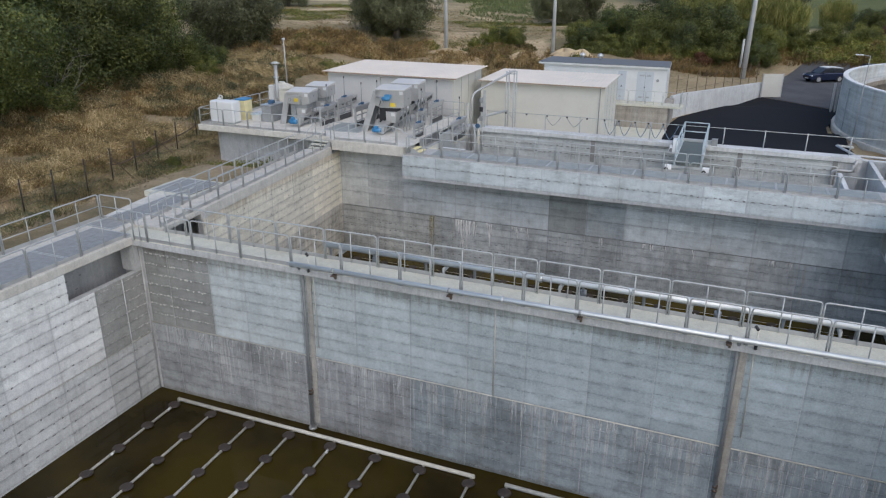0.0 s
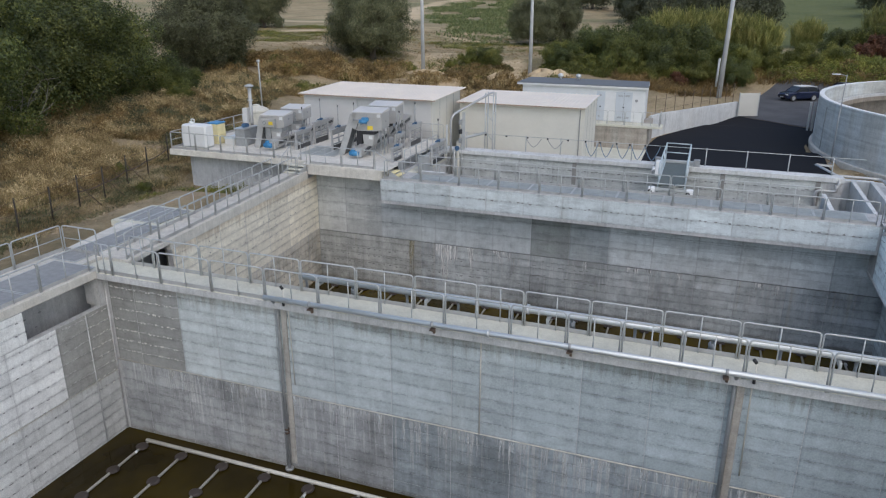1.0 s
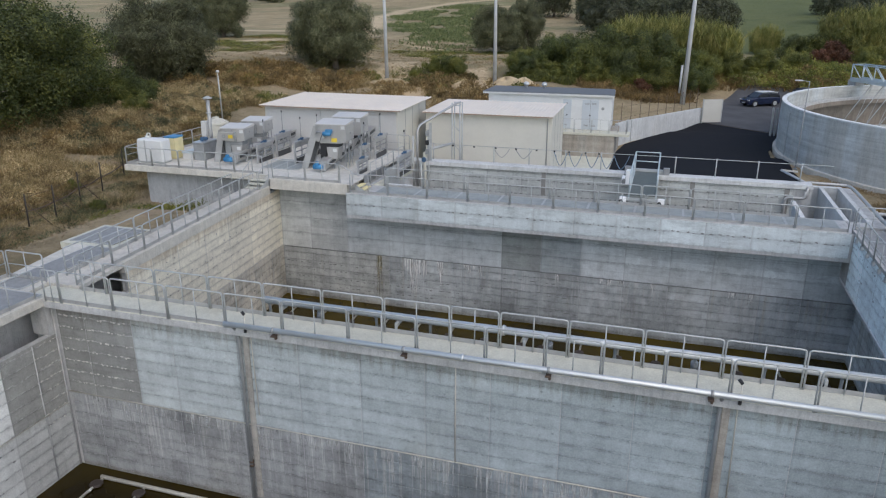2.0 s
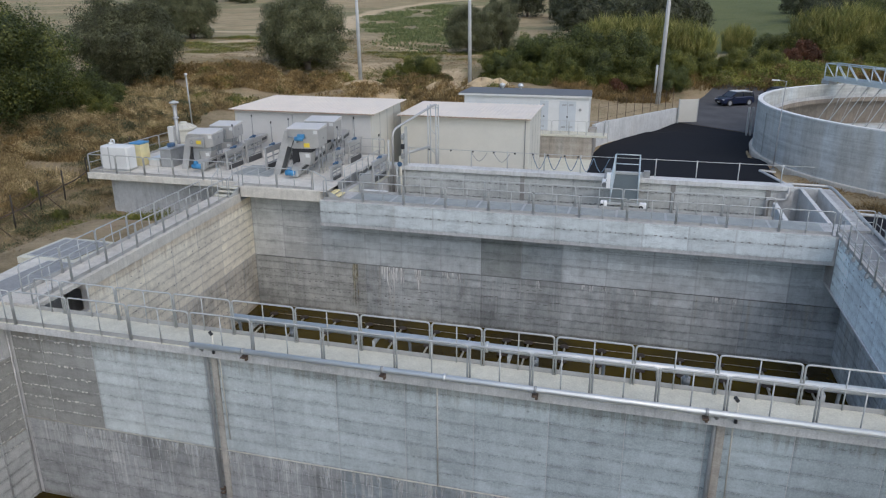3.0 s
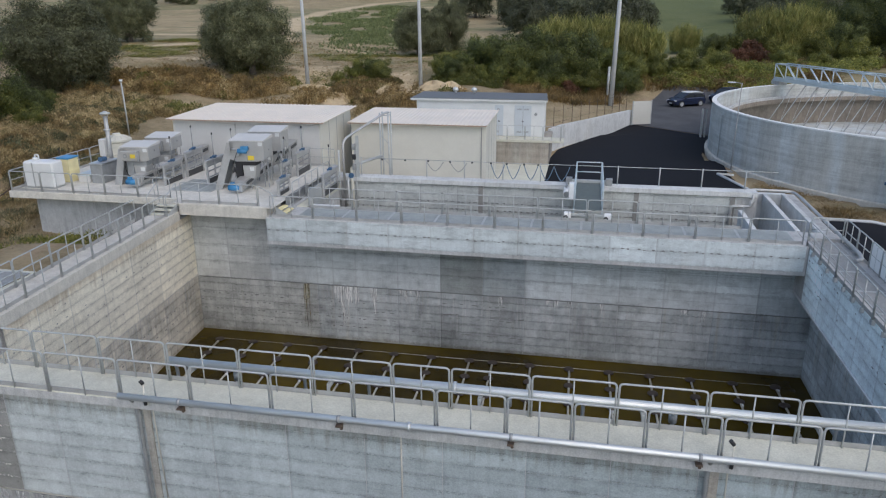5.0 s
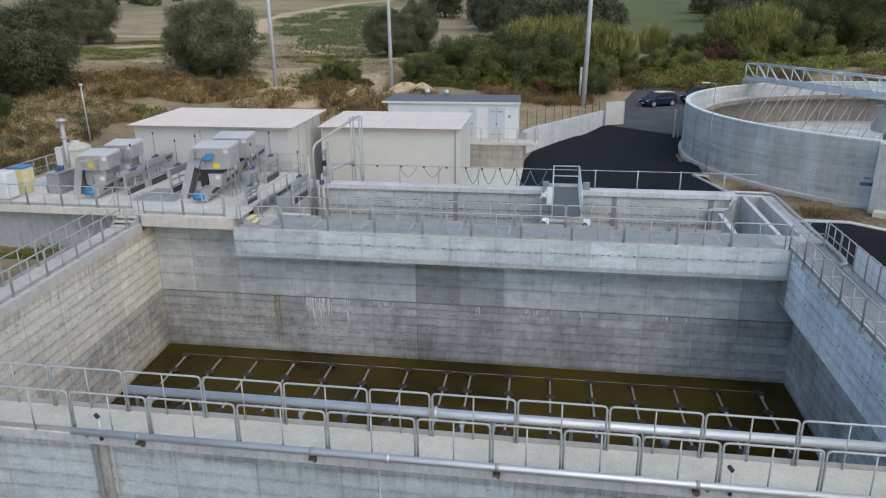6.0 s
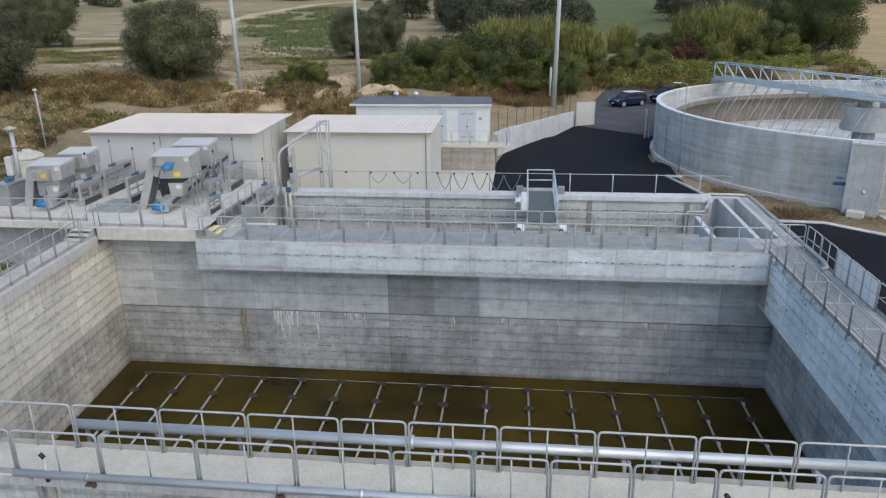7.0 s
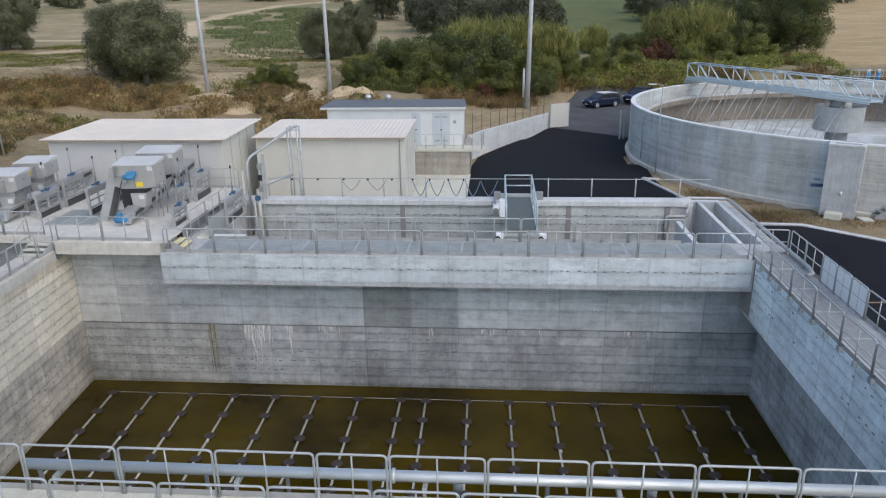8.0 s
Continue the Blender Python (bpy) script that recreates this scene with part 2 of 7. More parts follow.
M["lumps"] = plain("pale_mortar", (0.58, 0.56, 0.51), 0.9, 0, 0.15, 3)
M["stained"] = concrete("stained_inner_concrete", (0.24, 0.205, 0.165), streak=0.3, vary=0.2)
M["darkplate"] = plain("dark_wet_steel", (0.07, 0.072, 0.075), 0.5, 0.3, 0.2, 3)
M["twig"] = plain("bare_twigs", (0.20, 0.18, 0.155), 0.9, 0, 0.2, 4)
M["carpaint"] = plain("dark_blue_car_paint", (0.016, 0.024, 0.055), 0.2, 0.2, 0.05, 1)
M["glass"] = plain("dark_car_glass", (0.03, 0.035, 0.04), 0.05, 0, 0.05, 1)
M["rubber"] = plain("tyre_rubber", (0.02, 0.02, 0.02), 0.85)
M["lamp"] = plain("lamp_glass", (0.7, 0.7, 0.68), 0.2)


def water_mat(name, a, c):
    m, nt, b = nodes_of(name, 0.07)
    v = where(nt)
    n = noise_of(nt, v, 0.16, 4)
    nt.links.new(ramp(nt, n, [(0.35, a), (0.6, c)]), b.inputs["Base Color"])
    b.inputs["IOR"].default_value = 1.33
    b.inputs["Specular IOR Level"].default_value = 0.3
    bumped(nt, b, noise_of(nt, v, 2.2, 2), 0.05, 0.02)
    return m


M["water"] = water_mat("murky_water", (0.026, 0.018, 0.002), (0.072, 0.050, 0.004))
# the same murky water in darker tones, for the near basin
M["water_darker"] = water_mat("dark_murky_water", (0.014, 0.0095, 0.002), (0.042, 0.030, 0.004))


def leaf_mat(name, a, bcol, c):
    m, nt, b = nodes_of(name, 0.6)
    g = nt.nodes.new("ShaderNodeNewGeometry")
    info = nt.nodes.new("ShaderNodeObjectInfo")
    big = remap(nt, noise_of(nt, where(nt), 0.55, 6, 0.65), 0.32, 0.68, 0.0, 1.0)
    mixv = mth(nt, "ADD", mth(nt, "MULTIPLY", g.outputs["Random Per Island"], 0.42), mth(nt, "MULTIPLY", big, 0.58))
    col = ramp(nt, mixv, [(0.15, a), (0.5, bcol), (0.85, c)])
    tint = scaled(nt, col, remap(nt, info.outputs["Random"], 0, 1, 0.8, 1.2))
    nt.links.new(tint, b.inputs["Base Color"])
    # light shining through the blades
    glow = nt.nodes.new("ShaderNodeBsdfTranslucent")
    nt.links.new(tint, glow.inputs["Color"])
    mx = nt.nodes.new("ShaderNodeMixShader")
    mx.inputs[0].default_value = 0.25
    nt.links.new(b.outputs[0], mx.inputs[1])
    nt.links.new(glow.outputs[0], mx.inputs[2])
    nt.links.new(mx.outputs[0], nt.nodes["Material Output"].inputs["Surface"])
    return m


M["olive"] = leaf_mat("olive_leaves", (0.040, 0.044, 0.018), (0.105, 0.112, 0.050), (0.235, 0.240, 0.125))
M["farolive"] = leaf_mat("far_olive_leaves", (0.030, 0.035, 0.016), (0.068, 0.076, 0.036), (0.135, 0.142, 0.074))
M["leaf"] = leaf_mat("green_leaves", (0.025, 0.036, 0.010), (0.074, 0.096, 0.022), (0.205, 0.215, 0.048))
M["midleaf"] = leaf_mat("mid_green_leaves", (0.030, 0.044, 0.011), (0.085, 0.107, 0.024), (0.215, 0.220, 0.047))
M["hedge"] = leaf_mat("hedge_leaves", (0.040, 0.052, 0.010), (0.118, 0.131, 0.024), (0.280, 0.266, 0.056))
M["creeper"] = leaf_mat("creeper_leaves", (0.052, 0.066, 0.012), (0.150, 0.165, 0.030), (0.360, 0.330, 0.075))
M["reed"] = leaf_mat("reed_leaves", (0.080, 0.096, 0.022), (0.200, 0.208, 0.050), (0.420, 0.370, 0.130))
M["dryweed"] = leaf_mat("dry_weeds", (0.115, 0.083, 0.034), (0.36, 0.268, 0.122), (0.82, 0.66, 0.385))
M["brownweed"] = leaf_mat("brown_weeds", (0.075, 0.054, 0.020), (0.20, 0.135, 0.050), (0.42, 0.28, 0.110))
M["crop"] = leaf_mat("crop_leaves", (0.085, 0.115, 0.036), (0.170, 0.205, 0.072), (0.280, 0.295, 0.130))
M["redleaf"] = leaf_mat("reddish_shrub_leaves", (0.045, 0.024, 0.012), (0.115, 0.048, 0.024), (0.20, 0.085, 0.042))


# straight stretches of dirt track: from x, y to x, y, and the width
TRACKS = [(-130, 84, -60, 88, 7), (-66, 88, -52, 96, 8), (-52, 92, -46, 112, 6), (-46, 112, -50, 135, 4.5), (-50, 135, -62, 168, 4.5), (-62, 168, -63, 192, 5), (-63, 192, -55, 230, 5), (-55, 230, -20, 268, 5),
          (-75, 72, -44, 68, 3.0), (-44, 68, -14, 66, 2.2), (-24, 95, -8, 90, 2.5), (-95, 126, -66, 124, 5), (-18.0, 68, -15.0, 55, 4.5), (-5.0, 64, -1.6, 54, 3.0), (-12, 53, -2, 52, 2.5)]


def ground_mat():
    m, nt, b = nodes_of("dry_ground", 0.95)
    v = where(nt)
    n1, n2, n3 = noise_of(nt, v, 0.07, 5), noise_of(nt, v, 0.6, 9, 0.78), noise_of(nt, v, 6, 8, 0.85)
    f = mth(nt, "ADD", mth(nt, "MULTIPLY", n1, 0.35), mth(nt, "ADD", mth(nt, "MULTIPLY", n2, 0.40), mth(nt, "MULTIPLY", n3, 0.25)))
    col = ramp(nt, f, [(0.36, (0.12, 0.10, 0.048)), (0.45, (0.22, 0.17, 0.09)), (0.54, (0.34, 0.265, 0.155)), (0.66, (0.50, 0.40, 0.25))])
    # reddish bare soil and thin green growth in patches
    soil = remap(nt, noise_of(nt, v, 0.16, 4, 0.65), 0.54, 0.64, 0.0, 0.7)
    col = mixed(nt, soil, col, ramp(nt, n3, [(0.3, (0.22, 0.145, 0.09)), (0.7, (0.46, 0.33, 0.22))]))
    weed = remap(nt, noise_of(nt, where(nt, (1, 1, 0)), 0.23, 6, 0.75), 0.56, 0.70, 0.0, 0.65)
    col = mixed(nt, weed, col, (0.15, 0.15, 0.065))
    # the far fields: pale tilled soil in furrows with strips of green
    sep = nt.nodes.new("ShaderNodeSeparateXYZ")
    nt.links.new(nt.nodes.new("ShaderNodeNewGeometry").outputs["Position"], sep.inputs[0])
    px, py = sep.outputs["X"], sep.outputs["Y"]
    ragged = remap(nt, n2, 0.3, 0.7, -1.0, 1.0)
    far = remap(nt, mth(nt, "ADD", py, mth(nt, "MULTIPLY", ragged, 5.0)), 60, 68, 0.0, 1.0)
    furrow = noise_of(nt, where(nt, (0.10, 0.75, 0)), 1.0, 7, 0.72)
    g = mth(nt, "ADD", mth(nt, "MULTIPLY", f, 0.45), mth(nt, "MULTIPLY", furrow, 0.55))
    tilled = ramp(nt, g, [(0.36, (0.115, 0.088, 0.042)), (0.46, (0.26, 0.20, 0.105)), (0.54, (0.40, 0.31, 0.175)), (0.66, (0.60, 0.475, 0.29))])
    green = ramp(nt, g, [(0.38, (0.085, 0.098, 0.038)), (0.50, (0.165, 0.165, 0.070)), (0.62, (0.28, 0.25, 0.125))])
    patch = remap(nt, noise_of(nt, where(nt, (0.016, 0.030, 0)), 1.0, 6, 0.72), 0.44, 0.58, 0.0, 0.8)
    col = mixed(nt, far, col, mixed(nt, patch, tilled, green))
    # dirt tracks worn across the fields: distance to straight stretches, with ragged rims
    worn = None
    for ax, ay, bx, by, w in TRACKS:
        dx, dy = bx - ax, by - ay
        ln = math.hypot(dx, dy)
        u, v2 = dx / ln, dy / ln
        qx, qy = mth(nt, "SUBTRACT", px, ax), mth(nt, "SUBTRACT", py, ay)
        along_s = mth(nt, "ADD", mth(nt, "MULTIPLY", qx, u), mth(nt, "MULTIPLY", qy, v2))
        off = mth(nt, "ABSOLUTE", mth(nt, "SUBTRACT", mth(nt, "MULTIPLY", qy, u), mth(nt, "MULTIPLY", qx, v2)))
        past = mth(nt, "MAXIMUM", mth(nt, "MULTIPLY", along_s, -1.0), mth(nt, "SUBTRACT", along_s, ln))
        dist = mth(nt, "ADD", mth(nt, "MAXIMUM", off, past), mth(nt, "MULTIPLY", ragged, w * 0.28))
        k = remap(nt, dist, w * 0.35, w * 0.75, 1.0, 0.0)
        worn = k if worn is None else mth(nt, "MAXIMUM", worn, k)
    sandy = ramp(nt, g, [(0.36, (0.36, 0.27, 0.155)), (0.50, (0.56, 0.435, 0.27)), (0.64, (0.72, 0.59, 0.40))])
    col = mixed(nt, mth(nt, "MULTIPLY", worn, 0.9), col, sandy)
    # smooth green meadow and golden stubble on the right
    meadow = mth(nt, "MULTIPLY", remap(nt, mth(nt, "ADD", py, mth(nt, "MULTIPLY", ragged, 4.0)), 98, 106, 0.0, 1.0), remap(nt, mth(nt, "ADD", px, mth(nt, "MULTIPLY", ragged, 4.0)), 24, 31, 0.0, 1.0))
    col = mixed(nt, meadow, col, ramp(nt, g, [(0.36, (0.068, 0.088, 0.026)), (0.50, (0.110, 0.128, 0.038)), (0.64, (0.170, 0.172, 0.062))]))
    edge = mth(nt, "SUBTRACT", px, mth(nt, "MULTIPLY", mth(nt, "SUBTRACT", py, 74.0), 0.36))
    gold = mth(nt, "MULTIPLY", remap(nt, mth(nt, "ADD", edge, mth(nt, "MULTIPLY", ragged, 3.0)), 60.5, 63.0, 0.0, 1.0), remap(nt, mth(nt, "ADD", py, mth(nt, "MULTIPLY", ragged, 2.5)), 70, 74, 0.0, 1.0))
    col = mixed(nt, gold, col, ramp(nt, g, [(0.36, (0.25, 0.175, 0.080)), (0.50, (0.42, 0.305, 0.150)), (0.64, (0.60, 0.46, 0.26))]))
    nt.links.new(col, b.inputs["Base Color"])
    bumped(nt, b, mth(nt, "ADD", n3, n2), 0.9, 0.12)
    return m


M["ground"] = ground_mat()
M["clod"] = plain("earth_clods", (0.30, 0.235, 0.155), 0.95, 0, 0.25, 2.0)
M["sand"] = plain("bare_sandy_soil", (0.47, 0.365, 0.225), 0.95, 0, 0.2, 1.2, 0.05)


def lime_mat(name, col, most=0.9):
    """Washed-out lime or rust that has run down a wall, thin and broken up."""
    m, nt, b = nodes_of(name, 0.9)
    b.inputs["Base Color"].default_value = (*col, 1)
    clear = nt.nodes.new("ShaderNodeBsdfTransparent")
    mx = nt.nodes.new("ShaderNodeMixShader")
    grain = remap(nt, noise_of(nt, where(nt, (9.0, 9.0, 0.8)), 1.4, 5, 0.75), 0.36, 0.60, 0.0, most)
    nt.links.new(grain, mx.inputs[0])
    nt.links.new(clear.outputs[0], mx.inputs[1])
    nt.links.new(b.outputs[0], mx.inputs[2])
    nt.links.new(mx.outputs[0], nt.nodes["Material Output"].inputs["Surface"])
    return m


M["lime"] = lime_mat("lime_run", (0.84, 0.83, 0.79), 0.95)
M["faintlime"] = lime_mat("thin_lime_run", (0.66, 0.67, 0.65), 0.6)
M["rustrun"] = lime_mat("rust_run", (0.40, 0.34, 0.19), 0.6)


# ---- building helpers ----
def part(name, bm, material, parent=None, label="", kind="", smooth=False):
    me = bpy.data.meshes.new(name)
    bm.normal_update()
    bm.to_mesh(me)
    bm.free()
    me.materials.append(M[material])
    if smooth:
        me.shade_smooth()
    ob = new(name, me)
    if parent is not None:
        ob.parent = parent
    if label or kind:
        tagged(ob, label, "", "", kind)
    return ob


def thing(name, label, category, group="", kind="", at=(0, 0, 0), turn=0.0):
    ob = new(name)
    ob.empty_display_size = 0.2
    ob.matrix_world = pose(*at, 0, 0, turn)
    return tagged(ob, label, category, group, kind)


def box(bm, x0, x1, y0, y1, z0, z1, bevel=0.0):
    before = len(bm.verts)
    v = [bm.verts.new((x, y, z)) for z in (z0, z1) for x, y in ((x0, y0), (x1, y0), (x1, y1), (x0, y1))]
    fs = [(3, 2, 1, 0), (4, 5, 6, 7), (0, 1, 5, 4), (1, 2, 6, 5), (2, 3, 7, 6), (3, 0, 4, 7)]
    faces = [bm.faces.new([v[i] for i in f]) for f in fs]
    if bevel:
        edges = {e for f in faces for e in f.edges}
        bmesh.ops.bevel(bm, geom=list(edges), offset=bevel, segments=1, affect="EDGES", clamp_overlap=True)
    return bm


def prism(bm, pts, z0, z1):
    """An upright prism over a plan outline (anticlockwise); z1 may be a list of heights."""
    n = len(pts)
    tops = z1 if isinstance(z1, (list, tuple)) else [z1] * n
    lo = [bm.verts.new((x, y, z0)) for x, y in pts]
    hi = [bm.verts.new((x, y, z)) for (x, y), z in zip(pts, tops)]
    bm.faces.new(list(reversed(lo)))
    bm.faces.new(hi)
    for i in range(n):
        j = (i + 1) % n
        bm.faces.new((lo[i], lo[j], hi[j], hi[i]))
    return bm


def tube(bm, pts, r, n=8, caps=True):
    """A round tube along a polyline."""
    pts = [Vector(p) for p in pts]
    rings = []
    ref = Vector((0, 0, 1))
    for i, p in enumerate(pts):
        d = (pts[min(i + 1, len(pts) - 1)] - pts[max(i - 1, 0)]).normalized()
        side = d.cross(ref)
        if side.length < 1e-3:
            side = d.cross(Vector((0, 1, 0)))
        side.normalize()
        up = side.cross(d).normalized()
        rr = r[i] if isinstance(r, (list, tuple)) else r
        rings.append([bm.verts.new(p + (side * math.cos(a) + up * math.sin(a)) * rr) for a in (2 * math.pi * k / n for k in range(n))])
        ref = up
    for a, b in zip(rings, rings[1:]):
        for k in range(n):
            f = bm.faces.new((a[k], a[(k + 1) % n], b[(k + 1) % n], b[k]))
            f.smooth = True
    if caps:
        bm.faces.new(list(reversed(rings[0])))
        bm.faces.new(rings[-1])
    return bm


def bent(pts, r=0.12, n=4):
    """A polyline with its inner corners rounded."""
    pts = [Vector(p) for p in pts]
    out = [pts[0]]
    for a, b, c in zip(pts, pts[1:], pts[2:]):
        u, w = (a - b).normalized(), (c - b).normalized()
        k = min(r, (a - b).length * 0.45, (c - b).length * 0.45)
        p, q = b + u * k, b + w * k
        for i in range(n + 1):
            t = i / n
            out.append(p * (1 - t) ** 2 + b * 2 * t * (1 - t) + q * t * t)
    out.append(pts[-1])
    return out


def lathe(bm, profile, n=48, a0=0.0, a1=2 * math.pi):
    """Turns a list of (radius, z) round the z axis."""
    full = abs(a1 - a0 - 2 * math.pi) < 1e-6
    m = n if full else n + 1
    rings = [[bm.verts.new((r * math.cos(a0 + (a1 - a0) * k / n), r * math.sin(a0 + (a1 - a0) * k / n), z)) for k in range(m)] for r, z in profile]
    for a, b in zip(rings, rings[1:]):
        for k in range(n):
            bm.faces.new((a[k], a[(k + 1) % m], b[(k + 1) % m], b[k]))
    return bm


B = bmesh.new


# ---- levels ----
WATER = -7.15
YARD = -2.1


def smooth(a, b, v):
    t = min(1, max(0, (v - a) / (b - a)))
    return t * t * (3 - 2 * t)


def height(x, y):
    """The lie of the land."""
    z = YARD
    z += smooth(0, -14, x) * (-0.4 * smooth(-18, -6, x) + 0.05)
    z += smooth(-18, -34, x) * 1.2
    z += smooth(40, 56, y) * (2.1 - 1.4 * smooth(12, 24, x) + 0.9 * smooth(-2, 4, x) * smooth(14, 6, x))
    z += smooth(57, 68, y) * (1.7 + 1.0 * smooth(12, 24, x))
    z += smooth(66, 260, y) * 4.2 + smooth(110, 480, y) * 15.0
    z += smooth(-11, -5.6, x) * smooth(1.0, -6.0, y) * 1.9
    z += smooth(45, 60, x) * smooth(40, 70, y) * 0.6
    z -= 3.0 * smooth(19.7, 18.3, math.hypot(x - 50.2, y - 31.5))
    if y > 40 or x < -8:
        z += 0.35 * (1 - 0.9 * smooth(21, 25, x) * smooth(67, 62, y) * smooth(52, 46, x)) * (noise.noise(Vector((x * 0.11, y * 0.11, 0))) + 0.5 * noise.noise(Vector((x * 0.31, y * 0.31, 3))))
    return z


def spread(stops):
    out = []
    for a, b, n in stops:
        out += [a + (b - a) * i / n for i in range(n)]
    return out + [stops[-1][1]]


# ---- ground: one sheet with the basin's pit left open ----
def build_ground():
    xs = spread([(-900, -200, 8), (-200, -60, 14), (-60, -1.5, 39), (-1.5, 31.3, 24), (31.3, 90, 40), (90, 250, 14), (250, 900, 8)])
    ys = spread([(-300, -60, 6), (-60, 8.2, 46), (8.2, 80, 60), (80, 300, 36), (300, 1600, 12)])
    verts = [(x, y, height(x, y)) for y in ys for x in xs]
    nx = len(xs)
    faces = []
    for j in range(len(ys) - 1):
        for i in range(nx - 1):
            cx, cy = (xs[i] + xs[i + 1]) / 2, (ys[j] + ys[j + 1]) / 2
            if -1.5 < cx < 31.3 and -60 < cy < 8.2 or math.hypot(cx - 50.2, cy - 31.5) < 18.9:
                continue
            a = j * nx + i
            faces.append((a, a + 1, a + nx + 1, a + nx))
    me = bpy.data.meshes.new("ground")
    me.from_pydata(verts, [], faces)
    me.materials.append(M["ground"])
    me.shade_smooth()
    tagged(new("ground", me), "dry grassy soil and stubble fields rising behind the plant", "ground", "", "structure")


build_ground()


def sheet(name, pts, z, mat, label, thick=0.12, kind="structure", cat="road"):
    bm = prism(B(), pts, z - thick, z)
    return tagged(part(name, bm, mat), label, cat, "", kind)


# ---- yard ----
def land_sheet(name, pts, lift, mat, label, cat, n=10):
    """A paved strip that follows the land: pts are pairs of left and right edge points."""
    bm = B()
    rows = []
    fine = [pts[0]]
    for (a0, b0), (a1, b1) in zip(pts, pts[1:]):
        for k in range(1, 7):
            f = k / 6
            fine.append(tuple((p[0] + (q[0] - p[0]) * f, p[1] + (q[1] - p[1]) * f) for p, q in ((a0, a1), (b0, b1))))
    for (ax, ay), (bx, by) in fine:
        rows.append([bm.verts.new((ax + (bx - ax) * k / n, ay + (by - ay) * k / n, height(ax + (bx - ax) * k / n, ay + (by - ay) * k / n) + lift)) for k in range(n + 1)])
    for a, b in zip(rows, rows[1:]):
        for k in range(n):
            bm.faces.new((a[k], a[k + 1], b[k + 1], b[k]))
    ob = part(name, bm, mat)
    return tagged(ob, label, cat, "", "structure")


land_sheet("road", [((16.0, 8.3), (31.6, 8.3)), ((16.0, 16), (31.2, 16)), ((16.5, 22), (30.6, 23)), ((17.6, 31), (31.0, 31)), ((20.6, 38), (32.2, 36)), ((24.6, 45.4), (33.0, 39.6))], 0.03, "asphalt", "fresh black asphalt yard between the basins", "road")
land_sheet("track", [((24.5, 45.5), (33.2, 39.7)), ((26, 50), (36, 50)), ((27, 58), (40, 56)), ((30, 64), (48, 60))], 0.05, "oldroad", "worn grey asphalt entrance road", "road")
land_sheet("side_road", [((31.5, -20), (48, -20)), ((31.5, -8), (46, -8)), ((31.5, 0), (45, 1)), ((31.5, 6.5), (42.5, 6.2)), ((31.5, 11.6), (36.5, 11.6))], 0.03, "asphalt", "fresh black asphalt lane beside the basin", "road")
sheet("pavement", [(4.6, 8.3), (17.2, 8.3), (17.2, 24.6), (4.6, 24.6)], YARD + 0.06, "slab", "pale concrete apron round the sheds", cat="pavement")


# ---- formwork panels ----
def panel_mesh(w, h, mat, board=0.45):
    """One shuttering panel cast in concrete, facing -y: boards with chamfered joints."""
    bm = B()
    g = 0.012
    z = 0.0
    while z < h - 0.02:
        top = min(z + board, h)
        if h - top < 0.12:
            top = h
        rows = [(0.0, z + 0.002), (-g, z + 0.014), (-g, top - 0.014), (0.0, top - 0.002)]
        vs = [[bm.verts.new((x, yy, zz)) for x in (0.008, w - 0.008)] for yy, zz in rows]
        for a, b in zip(vs, vs[1:]):
            bm.faces.new((a[0], a[1], b[1], b[0]))
        z = top
    me = bpy.data.meshes.new("panel")
    bm.to_mesh(me)
    bm.free()
    me.materials.append(M[mat])
    return me


panel_kinds = {}


def panels(wall, seams, z0, z1, at, turn, tone, mat="panel"):
    """Hangs panels on a wall: seams along the wall from the point at, turned about z; tone(i, s) gives each panel's
    colour factor, which holds painted light on the side walls.
    """
    for i, (a, b) in enumerate(zip(seams, seams[1:])):
        key = (round(b - a, 2), round(z1 - z0, 2), mat)
        if key not in panel_kinds:
            panel_kinds[key] = panel_mesh(*key, 0.62 if mat == "panelbeam" else 0.45)
        ob = new("panel", panel_kinds[key])
        ob.parent = wall
        c, s = math.cos(radians(turn)), math.sin(radians(turn))
        ob.matrix_basis = pose(at[0] + c * a, at[1] + s * a, z0, 0, 0, turn)
        t = tone(i, (a + b) / 2)
        ob.color = t if isinstance(t, tuple) and len(t) == 4 else (*(t if isinstance(t, tuple) else (t, t, t)), 1)


rnd = random.Random(5)


def tint(v, r, g, b):
    return v * r, v * g, v * b


def wob(v, k=0.06):
    return v + rnd.uniform(-k, k)


# ---- the two basins ----
def wall_body(name, bm, label, mat="conc"):
    return tagged(part(name, bm, mat), label, "wall", "", "structure")


FRONT = [-1.6, 0.5, 1.7, 3.76, 5.4, 8.0, 10.29, 12.5, 14.7, 16.8, 18.95, 21.03, 23.1, 25.26, 27.4, 29.5, 31.0]
wall = wall_body("wall_middle", box(B(), -0.6, 31.0, -16.93, -16.3, -9, -0.3), "board-marked grey concrete wall between the two basins")


def front_upper(i, s):
    # past the old panels, tones get gradually darker and bluer to the right
    k = min(1.0, max(0.0, (s - 5) / 17))
    return (0.66, 0.60, 0.56, 0.0) if s < 3.7 else tint(wob(1.06 - 0.19 * k, 0.03), 1.02 - 0.05 * k, 1.0, 0.98 + 0.03 * k)


